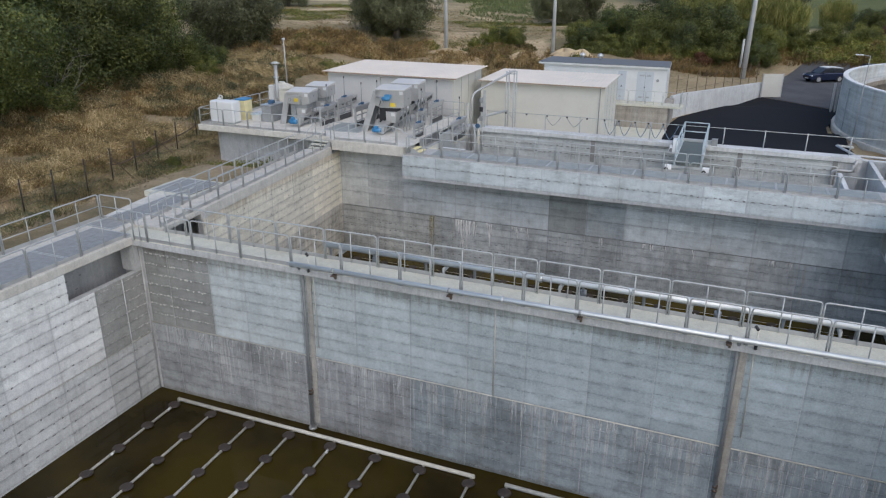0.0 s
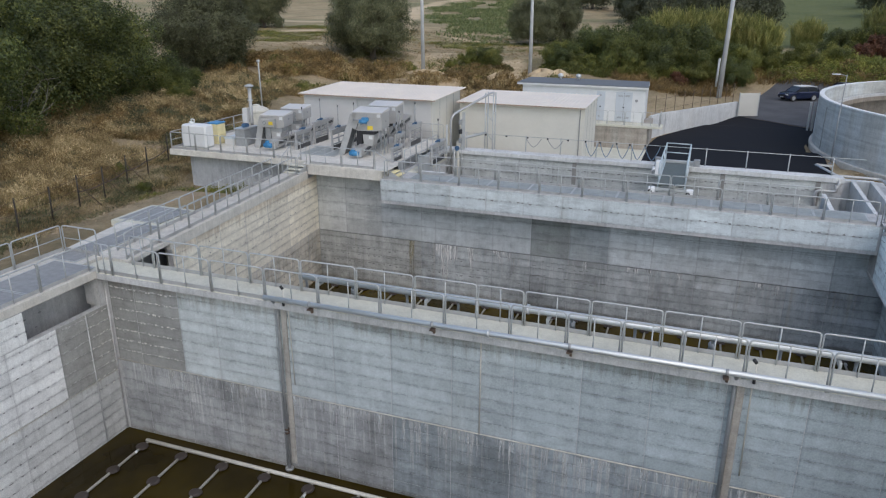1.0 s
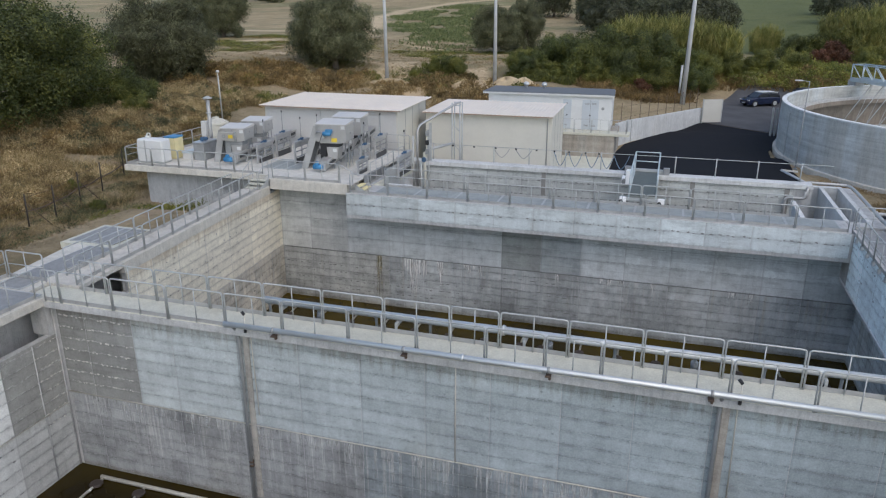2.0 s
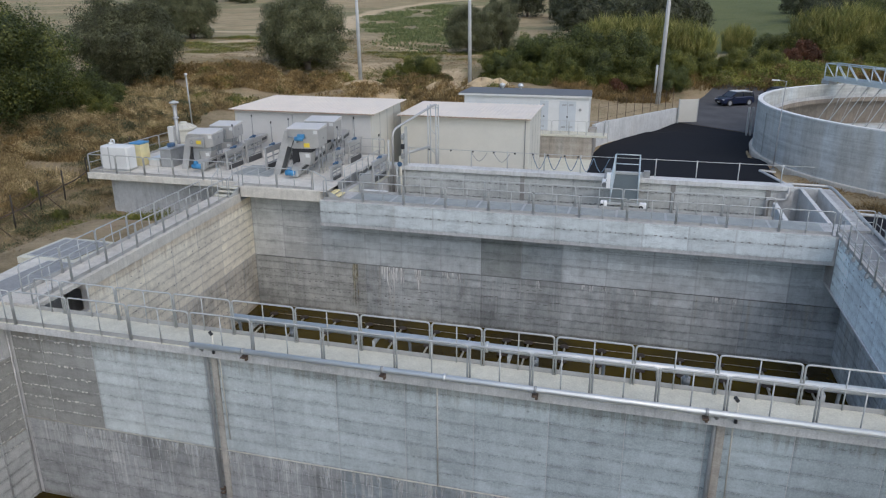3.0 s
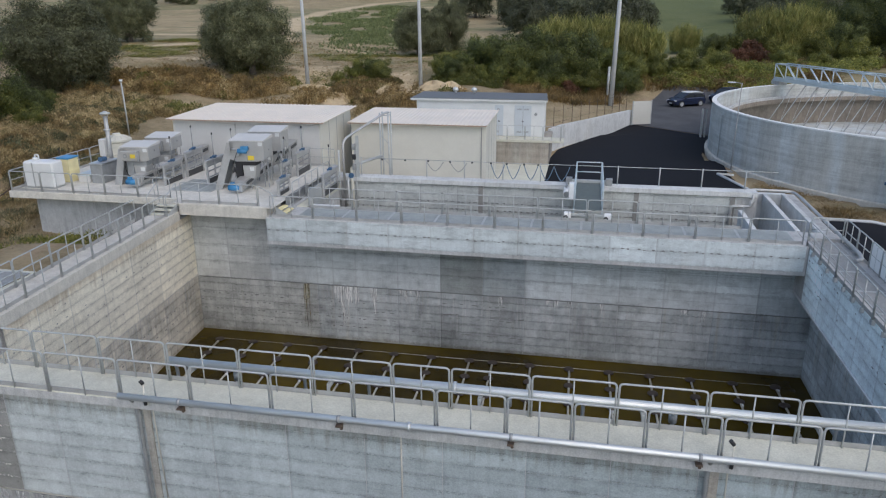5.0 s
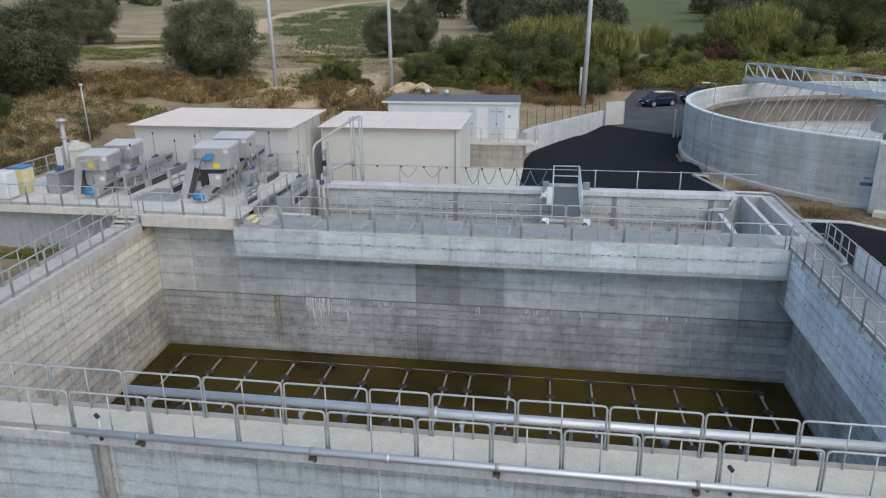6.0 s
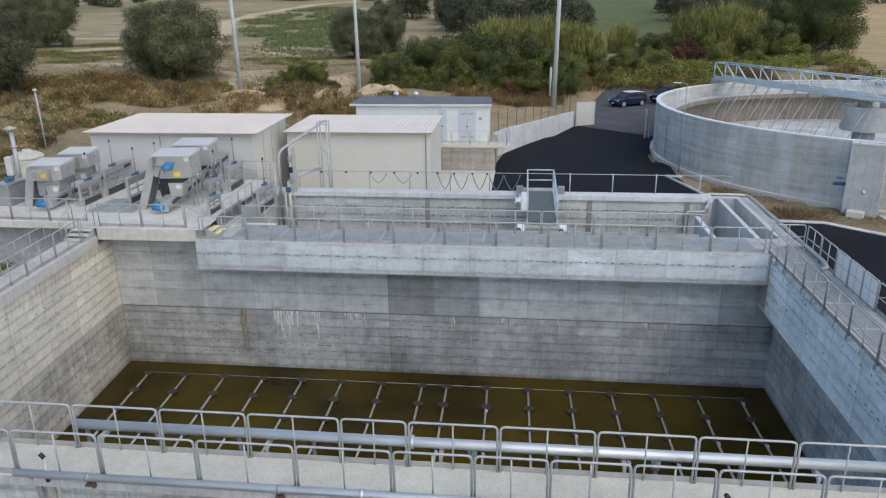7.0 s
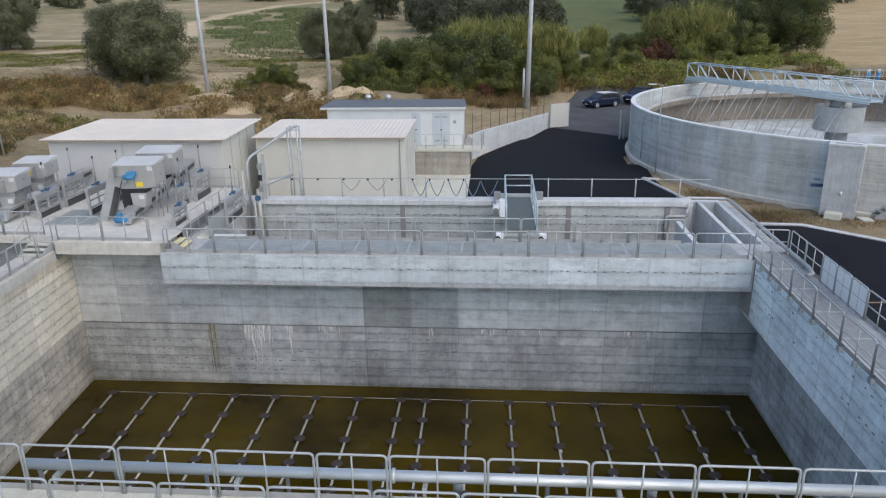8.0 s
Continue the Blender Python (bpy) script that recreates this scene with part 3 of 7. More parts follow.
panels(wall, FRONT[1:], -3.9, -0.33, (0, -16.93), 0, front_upper)
panels(wall, FRONT[1:], -7.5, -3.92, (0, -16.93), 0, lambda i, s: (0.79, 0.745, 0.73) if s < 12.5 else tint(wob(0.85 if 16.8 < s < 21 else 0.73, 0.04), 0.97, 1.0, 1.02), "panellow")
wall = wall_body("wall_near_left", box(B(), 0.10, 0.32, -60, -16.95, -9, -1.5), "pale concrete side wall of the near basin, board-marked, side light painted in")
LEFTN = [0.02, 1.1, 2.5, 4.6, 6.8, 9.0, 11.2, 13.4, 15.6, 17.8, 20.0, 22.2]


# pale panels raised further: warm light on this side is in the colour
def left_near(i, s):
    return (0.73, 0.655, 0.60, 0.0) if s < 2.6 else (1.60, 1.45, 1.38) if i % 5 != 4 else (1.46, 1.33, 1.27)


near_left_w = [22.2 - v for v in reversed(LEFTN)]
# these factors above 1 paint side light into the near left wall
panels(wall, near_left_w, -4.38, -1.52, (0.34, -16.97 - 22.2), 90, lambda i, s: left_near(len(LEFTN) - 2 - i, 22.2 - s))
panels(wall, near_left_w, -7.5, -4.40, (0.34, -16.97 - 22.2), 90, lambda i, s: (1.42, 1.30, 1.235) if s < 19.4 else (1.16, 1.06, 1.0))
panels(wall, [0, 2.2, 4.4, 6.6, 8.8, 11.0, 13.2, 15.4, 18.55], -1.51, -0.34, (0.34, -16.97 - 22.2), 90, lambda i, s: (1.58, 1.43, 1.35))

# far basin: left wall runs slightly askew
LW0, LW1 = Vector((-0.62, 1.25)), Vector((0.70, -16.3))
askew = (LW0 - LW1).normalized()
askew_deg = math.degrees(math.atan2(askew.y, askew.x))
left_len = (LW0 - LW1).length
side = Vector((-askew.y, askew.x))
LO = 3.1  # the overflow opening ends here, from the front end of the wall
bm = B()
for s0, s1, zt in ((0.0, LO, -1.32), (LO, left_len, -0.46)):
    prism(bm, [tuple(LW1 + askew * s0 + side * 0.02), tuple(LW1 + askew * s1 + side * 0.02), tuple(LW1 + askew * s1 + side * 0.25), tuple(LW1 + askew * s0 + side * 0.25)], -9, zt)
wall = wall_body("wall_left", bm, "pale concrete side wall of the far basin, board-marked, side light painted in")
seams_l = [0, LO, 4.9, 6.8, 9.1, 11.4, 13.7, left_len]
# cream tones, lifted and warmed to carry the light from the right
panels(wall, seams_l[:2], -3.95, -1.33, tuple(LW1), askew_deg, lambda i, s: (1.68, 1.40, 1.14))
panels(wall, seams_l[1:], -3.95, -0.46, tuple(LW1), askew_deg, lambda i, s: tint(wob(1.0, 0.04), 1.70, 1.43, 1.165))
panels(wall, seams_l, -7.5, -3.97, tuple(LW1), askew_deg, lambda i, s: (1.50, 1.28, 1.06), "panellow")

wall = wall_body("wall_back", box(B(), -0.7, 31.04, 1.25, 1.95, -9, -1.43), "shaded board-marked concrete back wall of the far basin")
BACK = [-0.6, 1.35, 3.75, 6.35, 7.25, 8.5, 10.78, 13.05, 15.26, 17.4, 19.7, 22.0, 24.1, 26.45, 28.4, 30.85]


def back_upper(i, s):
    if 13.1 < s < 15.2:
        return (0.73, 0.71, 0.67)
    if 15.2 < s < 17.4:
        return 0.92
    if s < 4.0:
        return (1.07, 1.01, 0.96)
    if s > 28.4:
        return 1.2
    return tint(wob(1.34 if s > 17.5 else 1.06, 0.05), 1.03, 1.0, 0.98)


panels(wall, BACK, -4.0, -0.18, (0, 1.23), 0, back_upper, "panelwide")
part("upstand", box(B(), -0.7, 4.38, 1.25, 1.7, -1.43, -0.17), "conc", wall)
panels(wall, BACK, -7.5, -4.02, (0, 1.23), 0, lambda i, s: tint(0.88, 1.03, 1.0, 0.97) if 13.2 < s < 17.5 else (1.13, 1.06, 0.98) if s < 6.4 else tint(wob(1.12 if s > 17.5 else 1.08, 0.06), 1.03, 1.0, 0.97) if s < 26.4 else 1.06, "panellow")

wall = wall_body("wall_right", box(B(), 30.88, 31.04, -16.3, 1.25, -9, -2.61), "concrete side wall of the far basin under the overhang, sky light painted in")
# tone raised to stand in for sky light reaching this side
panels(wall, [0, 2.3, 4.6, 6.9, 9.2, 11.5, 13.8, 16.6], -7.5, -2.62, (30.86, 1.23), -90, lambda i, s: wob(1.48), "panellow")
wall = wall_body("wall_right_top", box(B(), 29.87, 31.5, -60, 1.9, -2.6, 0.0), "pale bluish concrete upper wall carrying the side walkway, sky light painted in")
# pale concrete pushed almost white: the left sky's light is in the colour
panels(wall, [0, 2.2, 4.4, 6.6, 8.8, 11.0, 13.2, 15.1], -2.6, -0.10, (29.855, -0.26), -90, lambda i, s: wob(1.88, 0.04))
part("drip_lip", box(B(), 29.80, 29.868, -15.3, 1.0, -2.66, -2.58, 0.01), "palewall", wall, "pale lip along the lower edge")
wall_body("wall_outer", box(B(), 31.05, 31.5, -60, 9.4, -9, -0.04), "plain concrete outer wall")
wall_body("wall_near_end", box(B(), -1.5, 31.5, -60.4, -60, -9, 0.2), "plain concrete end wall of the near basin")
wall_body("wall_outer_left", box(B(), -1.6, -1.1, -60, 1.7, -9, -0.5), "plain concrete outer wall")

tagged(part("water_far", box(B(), -0.6, 30.9, -16.3, 1.25, WATER - 1.6, WATER), "water"), "murky brown-green still water in the far basin", "water", "", "structure")
tagged(part("water_near", box(B(), 0.3, 31.04, -60, -16.93, WATER - 1.6, WATER), "water_darker"), "murky brown-green still water in the near basin", "water", "", "structure")

# ---- walkway slabs ----
def slab(name, bm, mat, label, cat="walkway"):
    return tagged(part(name, bm, mat), label, cat, "", "structure")


slab("walkway_middle", box(B(), -0.6, 29.86, -17.25, -15.98, -0.36, -0.10, 0.012), "slab", "cream-grey concrete walkway slab between the basins")
part("fascia", box(B(), -0.5, 29.8, -17.262, -17.251, -0.355, -0.115), "conc", bpy.data.objects["walkway_middle"], "grey weathered slab edge")
LC0, LC1 = Vector((-0.48, 0.0)), Vector((0.76, -15.97))
LCM = LC1 + (LC0 - LC1) * 0.165
bm = prism(B(), [tuple(LCM), tuple(LC0), (-1.72, 0.0), (-0.868, -13.335)], -0.45, 0.0)
prism(bm, [tuple(LC1), tuple(LCM), (-0.868, -13.335), (-0.70, -15.97)], -0.17, 0.0)
slab("walkway_left", bm, "cope", "concrete walkway slab along the far basin with a stained edge")
slab("walkway_near_left", box(B(), -2.7, 0.36, -60, -17.26, -0.32, 0.0, 0.012), "cope", "concrete walkway slab along the near basin")
# lintel posts beside the overflow opening in the near left wall
bm = B()
box(bm, -0.4, 0.32, -17.25, -16.95, -1.5, -0.32)
box(bm, -0.4, 0.32, -60, -20.6, -1.5, -0.32)
slab("wall_near_left_top", bm, "conc", "concrete upper wall pierced by a long overflow opening", "wall")

bm = box(B(), 4.4, 29.85, -0.21, 2.0, -1.42, 0.0, 0.012)
beam = slab("wall_channel_front", bm, "conc", "pale board-marked concrete channel beam overhanging the basin", "wall")
panels(beam, [4.42 + 2.11 * i for i in range(13)], -1.24, -0.02, (0, -0.215), 0, lambda i, s: 1.14 if s < 9 else wob(1.32, 0.04), "panelbeam")
slab("coping_back", box(B(), -0.45, 4.4, -0.02, 1.75, -0.16, 0.40, 0.012), "cope", "stained concrete upstand at the basin's corner")

# ---- channel behind the beam ----
wall = wall_body("wall_channel_back", box(B(), 5.6, 29.2, 7.5, 7.95, -4, 0.40), "concrete channel wall with rows of tie marks")
panels(wall, [6.2, 8.4, 10.6, 12.8, 15.0, 17.2, 19.4, 21.6, 23.8, 26.0, 28.2], -2.2, 0.15, (0, 7.48), 0, lambda i, s: tint(wob(0.98), 1.07, 1.01, 0.96))
for x in (14.2, 22.9, 27.95):
    part("pilaster", box(B(), x - 0.13, x + 0.13, 7.42, 7.462, -2.3, 0.16, 0.006), "stripc", wall, "dark sealed expansion joint")
slab("coping_channel", box(B(), 5.5, 29.2, 7.36, 8.2, 0.18, 0.45, 0.012), "palewall", "pale concrete coping of the channel wall", "wall")
tagged(part("water_channel", box(B(), 4.5, 31, 2.0, 7.5, -4.2, -2.6), "water"), "dark water in the grit channel", "water", "", "structure")
wall_body("wall_channel_left", box(B(), 5.2, 5.7, 2.0, 8.2, -4.2, -0.1), "concrete end wall of the channel")

# ---- inlet platform ----
bm = B()
box(bm, -11.2, -0.9, 0.75, 10.2, 0.08, 0.45, 0.015)
slab("platform_left", bm, "deck", "pale concrete deck of the screening platform", "platform")
slab("platform_right", box(B(), -0.9, 4.7, 0.0, 10.2, 0.40, 0.454, 0.015), "deck", "pale concrete deck of the screening platform", "platform")
bm = B()
box(bm, -10.4, 5.2, 1.75, 10.0, -4, 0.08)
# the darker concrete holds part of the shade below the deck
wall_body("wall_platform", bm, "shaded smooth concrete wall under the screening platform", "shaftc")

# west deck, gully chamber and channel end chambers
slab("walkway_west", prism(B(), [(-2.7, -17.25), (-0.62, -17.25), (-0.72, -15.97), (-0.98, -11.91), (-3.3, -11.91), (-3.15, -13.2), (-2.75, -15.9)], -0.32, -0.004), "deck", "pale concrete deck beside the basin")
wall_body("wall_west", box(B(), -2.7, -2.45, -60, -11.9, -4, -0.33), "plain concrete wall under the deck")
bm = B()
box(bm, -4.05, -3.82, -11.9, -9.15, -4, 0.0)
box(bm, -3.82, -1.40, -9.38, -9.15, -4, 0.0)
box(bm, -3.82, -1.0, -11.9, -11.62, -4, 0.0)
box(bm, -1.5, -1.25, -11.62, -9.38, -4, -0.02)
wall_body("wall_gully_chamber", bm, "pale concrete kerb walls of a covered gully chamber", "slab")
bm = B()
for x0, x1, y0, y1 in ((27.86, 28.09, 2.0, 5.3), (29.80, 30.02, 2.0, 9.0), (30.80, 31.04, 2.0, 9.4), (27.95, 30.79, 9.0, 9.4)):
    box(bm, x0, x1, y0, y1, -4.2, 0.02, 0.012)
wall_body("wall_end_chambers", bm, "pale concrete dividing walls of the channel's outlet chambers", "palewall")

# pale construction joints and seam beads
for nm, pts in (("joint_front", [(0.4, -16.955, -3.91), (31.0, -16.955, -3.91)]), ("joint_near_left", [(0.36, -40, -4.39), (0.36, -16.98, -4.39)])):
    tagged(part(nm, tube(B(), pts, 0.022, 5), "pipew"), "pale mortar joint between two lifts of concrete", "joint", "", "structure")
tagged(part("joint_corner", tube(B(), [(0.37, -16.99, -7.2), (0.37, -16.99, -0.35)], 0.032, 6), "conc"), "pale mortar fillet in the basin's corner", "joint", "", "structure")
tagged(part("joint_seam", tube(B(), [(0.36, -18.1, -7.2), (0.36, -18.1, -1.55)], 0.022, 5), "conc"), "pale mortar seam", "joint", "", "structure")
tagged(part("joint_seam_front", tube(B(), [(15.7, -16.95, -3.9), (15.7, -16.95, -0.5)], 0.025, 5), "cope"), "pale mortar seam", "joint", "", "structure")
tagged(part("joint_back", tube(B(), [(-0.5, 1.215, -4.01), (30.8, 1.215, -4.01)], 0.02, 5), "tiemark"), "dark pour joint between two lifts of concrete", "joint", "", "structure")
# mounds of dug earth
for i, (x, y, r) in enumerate(((-13.4, 53.2, 3.6), (-10.0, 51.0, 2.6), (-4.2, 53.5, 2.2), (1.2, 55.0, 2.3), (4.0, 52.5, 1.7))):
    bm = B()
    rows = [[bm.verts.new((x + r * q * math.cos(a), y + r * q * math.sin(a) * 0.8, height(x + r * q * math.cos(a), y + r * q * math.sin(a) * 0.8) + 0.02 + 0.75 * (1 - q * q) * (1 + 0.3 * math.sin(3 * a + i)) - (0.06 if q > 0.95 else 0))) for a in (2 * math.pi * k / 20 for k in range(20))] for q in (0.02, 0.3, 0.55, 0.8, 1.0)]
    for p, q in zip(rows, rows[1:]):
        for k in range(20):
            bm.faces.new((p[k], q[k], q[(k + 1) % 20], p[(k + 1) % 20]))
    tagged(part("earth_mound", bm, "sand", smooth=True), "mound of pale sandy earth on the bank", "earth mound", "earth mounds")


# small tie marks in rows on the cast walls
def tie_marks(wall, y, x0, x1, rows, pitch, seed, label, mat="tiemark", size=(0.05, 0.11), keep=0.86, place=None):
    """Uneven flat blots in rows on the plane y, which place may turn and move to another wall."""
    tr = random.Random(seed)
    bm = B()
    for z in rows:
        x = x0
        while x < x1:
            if tr.random() < keep:
                a, h = tr.uniform(*size), tr.uniform(0.022, 0.045)
                cx, cz = x + tr.uniform(-0.08, 0.08), z + tr.uniform(-0.03, 0.03)
                vs = [bm.verts.new((cx + a * math.cos(k * math.pi / 4) * tr.uniform(0.65, 1.15), y, cz + h * math.sin(k * math.pi / 4) * tr.uniform(0.65, 1.15))) for k in range(8)]
                bm.faces.new(vs)
            x += pitch
    if place is not None:
        bm.transform(place)
    return part("tie_marks", bm, mat, wall, label, "stuff")


TIES = "rows of dark formwork tie marks"
tie_marks(bpy.data.objects["wall_channel_back"], 7.464, 6.4, 28.0, (-1.72, -1.27, -0.82, -0.37), 0.34, 3, TIES, size=(0.07, 0.15))
tie_marks(beam, -0.231, 4.6, 29.7, (-0.60,), 0.36, 4, "row of dark formwork tie marks")
tie_marks(bpy.data.objects["wall_back"], 1.214, -0.4, 9.0, (-4.92, -5.37, -5.85, -6.35), 0.36, 5, TIES, size=(0.05, 0.13), keep=0.8)
tie_marks(bpy.data.objects["wall_back"], 1.214, 9.0, 13.2, (-5.37, -5.85, -6.35), 0.5, 15, TIES, size=(0.05, 0.2), keep=0.55)
tie_marks(bpy.data.objects["wall_back"], 1.214, 13.3, 17.4, (-4.6, -5.2, -5.4, -6.3), 0.3, 16, TIES, size=(0.08, 0.25), keep=0.45)
# mortar lumps left in the joints of the old panels
tie_marks(bpy.data.objects["wall_middle"], -16.946, 0.6, 3.6, [-3.9 + 0.45 * k for k in range(1, 8)], 0.19, 6, "rows of pale mortar lumps in the board joints", "lumps", (0.03, 0.08), 0.75)
near_left = pose(0.357, -16.97, 0, 0, 0, 90)
tie_marks(bpy.data.objects["wall_near_left"], 0.0, -22.0, -2.6, [-4.38 + 0.45 * k for k in range(0, 7)] + [-1.06, -0.62], 0.36, 7, TIES, size=(0.03, 0.08), keep=0.5, place=near_left)
tie_marks(bpy.data.objects["wall_near_left"], 0.0, -22.0, -2.6, [-7.5 + 0.45 * k for k in range(2, 7)], 0.45, 8, TIES, size=(0.04, 0.11), keep=0.55, place=near_left)
tie_marks(bpy.data.objects["wall_near_left"], 0.0, -1.1, -0.1, [-4.8 + 0.45 * k for k in range(0, 8)], 0.15, 9, "rows of pale mortar lumps in the board joints", "lumps", (0.03, 0.08), 0.7, near_left)
far_left = pose(LW1.x, LW1.y, 0, 0, 0, askew_deg)
tie_marks(bpy.data.objects["wall_left"], -0.017, 0.3, left_len - 0.3, (-1.0, -1.55, -2.05, -2.6, -3.1), 0.62, 10, TIES, size=(0.03, 0.07), keep=0.5, place=far_left)
tie_marks(bpy.data.objects["wall_left"], -0.017, 0.3, left_len - 0.3, (-4.9, -5.4, -6.0, -6.5), 0.40, 11, TIES, size=(0.05, 0.14), keep=0.5, place=far_left)
tie_marks(bpy.data.objects["wall_right_top"], 0.0, 0.3, 15.0, (-0.55, -1.5), 0.42, 12, TIES, size=(0.05, 0.14), keep=0.5, place=pose(29.838, -0.26, 0, 0, 0, -90))


# lime that ran down from the pour joints
def lime_runs(wall, y, z, spots, seed, label, mat="lime"):
    """Jagged narrow runs: spots are (x, width, length)."""
    lr = random.Random(seed)
    bm = B()
    runs = []
    for x, w, ln in spots:
        # a wide run is a bunch of thin ones of uneven length
        for _ in range(max(1, round(w / 0.055))):
            runs.append((x + lr.uniform(-0.5, 0.5) * w, min(w, lr.uniform(0.05, 0.14)), ln * (lr.uniform(0.25, 1.0) if w > 0.12 else 1.0)))
    for q, (x, w, ln) in enumerate(runs):
        n = 7
        yq = y - 0.0008 * (q % 9)
        cx = x
        left, right = [], []
        for k in range(n + 1):
            f = k / n
            ww = w * (1 - 0.7 * f) * lr.uniform(0.6, 1.3)
            cx += lr.uniform(-0.012, 0.012)
            left.append(bm.verts.new((cx - ww / 2, yq, z - ln * f)))
            right.append(bm.verts.new((cx + ww / 2, yq, z - ln * f)))
        for k in range(n):
            bm.faces.new((left[k + 1], right[k + 1], right[k], left[k]))
    return part("lime_runs", bm, mat, wall, label, "stuff")


lrnd = random.Random(21)
lime_runs(bpy.data.objects["wall_back"], 1.198, -4.03, [(5.65, 0.30, 2.6), (5.8, 0.16, 1.6), (5.85, 0.08, 2.9)], 33, "rusty yellow run below the pour joint", "rustrun")
lime_runs(bpy.data.objects["wall_back"], 1.209, -4.03, [(7.5, 0.40, 2.0), (7.75, 0.3, 2.5), (8.0, 0.30, 2.2), (8.3, 0.30, 1.3), (8.55, 0.20, 0.9), (9.45, 0.32, 1.5), (9.55, 0.10, 0.8), (11.0, 0.3, 0.7), (11.2, 0.25, 0.8), (11.5, 0.14, 0.5), (11.85, 0.22, 0.8), (16.2, 0.22, 0.8), (18.6, 0.2, 0.4), (19.0, 0.3, 0.5), (19.6, 0.2, 0.4), (21.2, 0.2, 0.5), (25.2, 0.5, 0.4), (26.0, 0.3, 0.6)], 31, "white lime runs below the pour joint")
lime_runs(bpy.data.objects["wall_middle"], -16.952, -3.93, [(lrnd.uniform(1.0, 30.5), lrnd.uniform(0.03, 0.11), lrnd.uniform(0.3, 1.7) * lrnd.uniform(0.3, 1.0)) for _ in range(300)], 32, "thin pale lime runs below the pour joint", "faintlime")


# ---- railings ----
def railing(label, p0, p1, stops, h=1.1, mid=False, toe=True, thin=True, boards=(), r=0.028, group="walkway railings", feet=False):
    """A run of tubular railing sections between two points of the plan; stops: distances along it of the section ends."""
    a, b = Vector(p0), Vector(p1)
    z = a.z
    d = (b - a)
    d.z = 0
    ln = d.length
    d.normalize()
    run = thing("railing", label, "railing", group, at=tuple(a), turn=math.degrees(math.atan2(d.y, d.x)))
    slope = (b.z - a.z) / ln
    for i, (s, e) in enumerate(zip(stops, stops[1:])):
        s, e = s + 0.035, e - 0.035
        zs, ze = s * slope, e * slope
        bm = tube(B(), bent([(s, 0, zs - 0.02), (s, 0, zs + h), (e, 0, ze + h), (e, 0, ze - 0.02)], 0.11, 3), r, 7)
        part("rail_loop", bm, "galv", run)
        m, zm = (s + e) / 2, (zs + ze) / 2
        if thin:
            part("middle_post", tube(B(), [(m, 0, zm - 0.02), (m, 0, zm + h)], r * 0.72, 6), "galv", run)
        if mid:
            part("knee_rail", tube(B(), [(s, 0, zs + h * 0.52), (e, 0, ze + h * 0.52)], r * 0.7, 6), "galv", run)
        if toe:
            bm = B()
            vs = [bm.verts.new((x, y, zb + dz)) for x, zb in ((s, zs), (e, ze)) for y in (0.03, 0.042) for dz in (0.01, 0.15)]
            for f in ((0, 1, 5, 4), (2, 6, 7, 3), (1, 3, 7, 5), (0, 4, 6, 2), (0, 2, 3, 1), (4, 5, 7, 6)):
                bm.faces.new([vs[k] for k in f])
            part("toe_board", bm, "midsteel", run)
        if feet:
            for q in (s, m, e):
                part("foot_plate", box(B(), q - 0.06, q + 0.06, -0.05, 0.07, -0.18, 0.0, 0.01), "galv", run)
        if i in boards:
            part("infill_board", box(B(), s + 0.04, e - 0.04, -0.012, 0.012, 0.08 + zs, h - 0.05 + zs, 0.004), "boardwhite", run, "white infill board")
    return run


FX = [0.42, 1.15, 3.4, 5.65, 7.9, 10.0, 12.3, 14.55, 16.7, 18.45, 20.05, 21.75, 23.45, 25.55, 27.6, 29.75]
railing("galvanised tubular railing on the walkway between the basins", (0, -17.24, -0.1), (29.8, -17.24, -0.1), FX, 1.2)
RX = [1.0, 2.1, 4.3, 6.5, 8.65, 10.85, 13.03, 15.27, 16.85, 18.95, 21.12, 23.3, 25.4, 27.5, 29.6]
railing("galvanised tubular railing beside the air main", (0, -16.08, -0.1), (29.8, -16.08, -0.1), RX, 1.2)


def along(p, q, n, h=1.1, **k):
    ln = math.hypot(q[0] - p[0], q[1] - p[1])
    return railing(k.pop("label"), p, q, [ln * i / n for i in range(n + 1)], h, **k)


along((0.58, -15.9, 0), (-0.62, -1.0, 0), 7, label="galvanised railing along the far basin's side walkway")
along((-0.55, -15.2, 0), (-1.62, -2.0, 0), 6, mid=True, label="galvanised railing on the outer side of the side walkway")
along((0.22, -44, 0), (0.22, -17.4, 0), 12, label="galvanised railing along the near basin's side walkway")
along((-2.6, -44, 0), (-2.6, -15.95, 0), 12, mid=True, label="galvanised railing with a knee rail on the outer deck edge")
along((-2.55, -15.95, 0), (-0.75, -15.95, 0), 1, mid=True, label="short galvanised railing closing the deck")
along((4.6, -0.08, 0), (29.6, -0.08, 0), 11, label="galvanised railing on the channel beam above the basin")
along((5.9, 1.86, 0), (27.4, 1.86, 0), 9, label="galvanised railing on the channel side of the beam")
railing("galvanised railing along the pale side wall", (29.74, -0.1, 0), (29.74, -16.1, 0), [i * 2.0 for i in range(9)], mid=True, feet=True)
railing("galvanised railing with white infill boards towards the lane", (31.40, 0.46, 0), (31.40, -18.3, 0), [0, 1.55, 3.1, 4.25, 5.4, 6.55, 8.2, 9.9, 11.6, 13.3, 15.0, 16.7, 18.4], mid=True, boards=(2, 3, 4))
along((29.95, 0.5, 0), (31.36, 0.5, 0), 1, mid=True, label="short galvanised railing at the walkway's end")
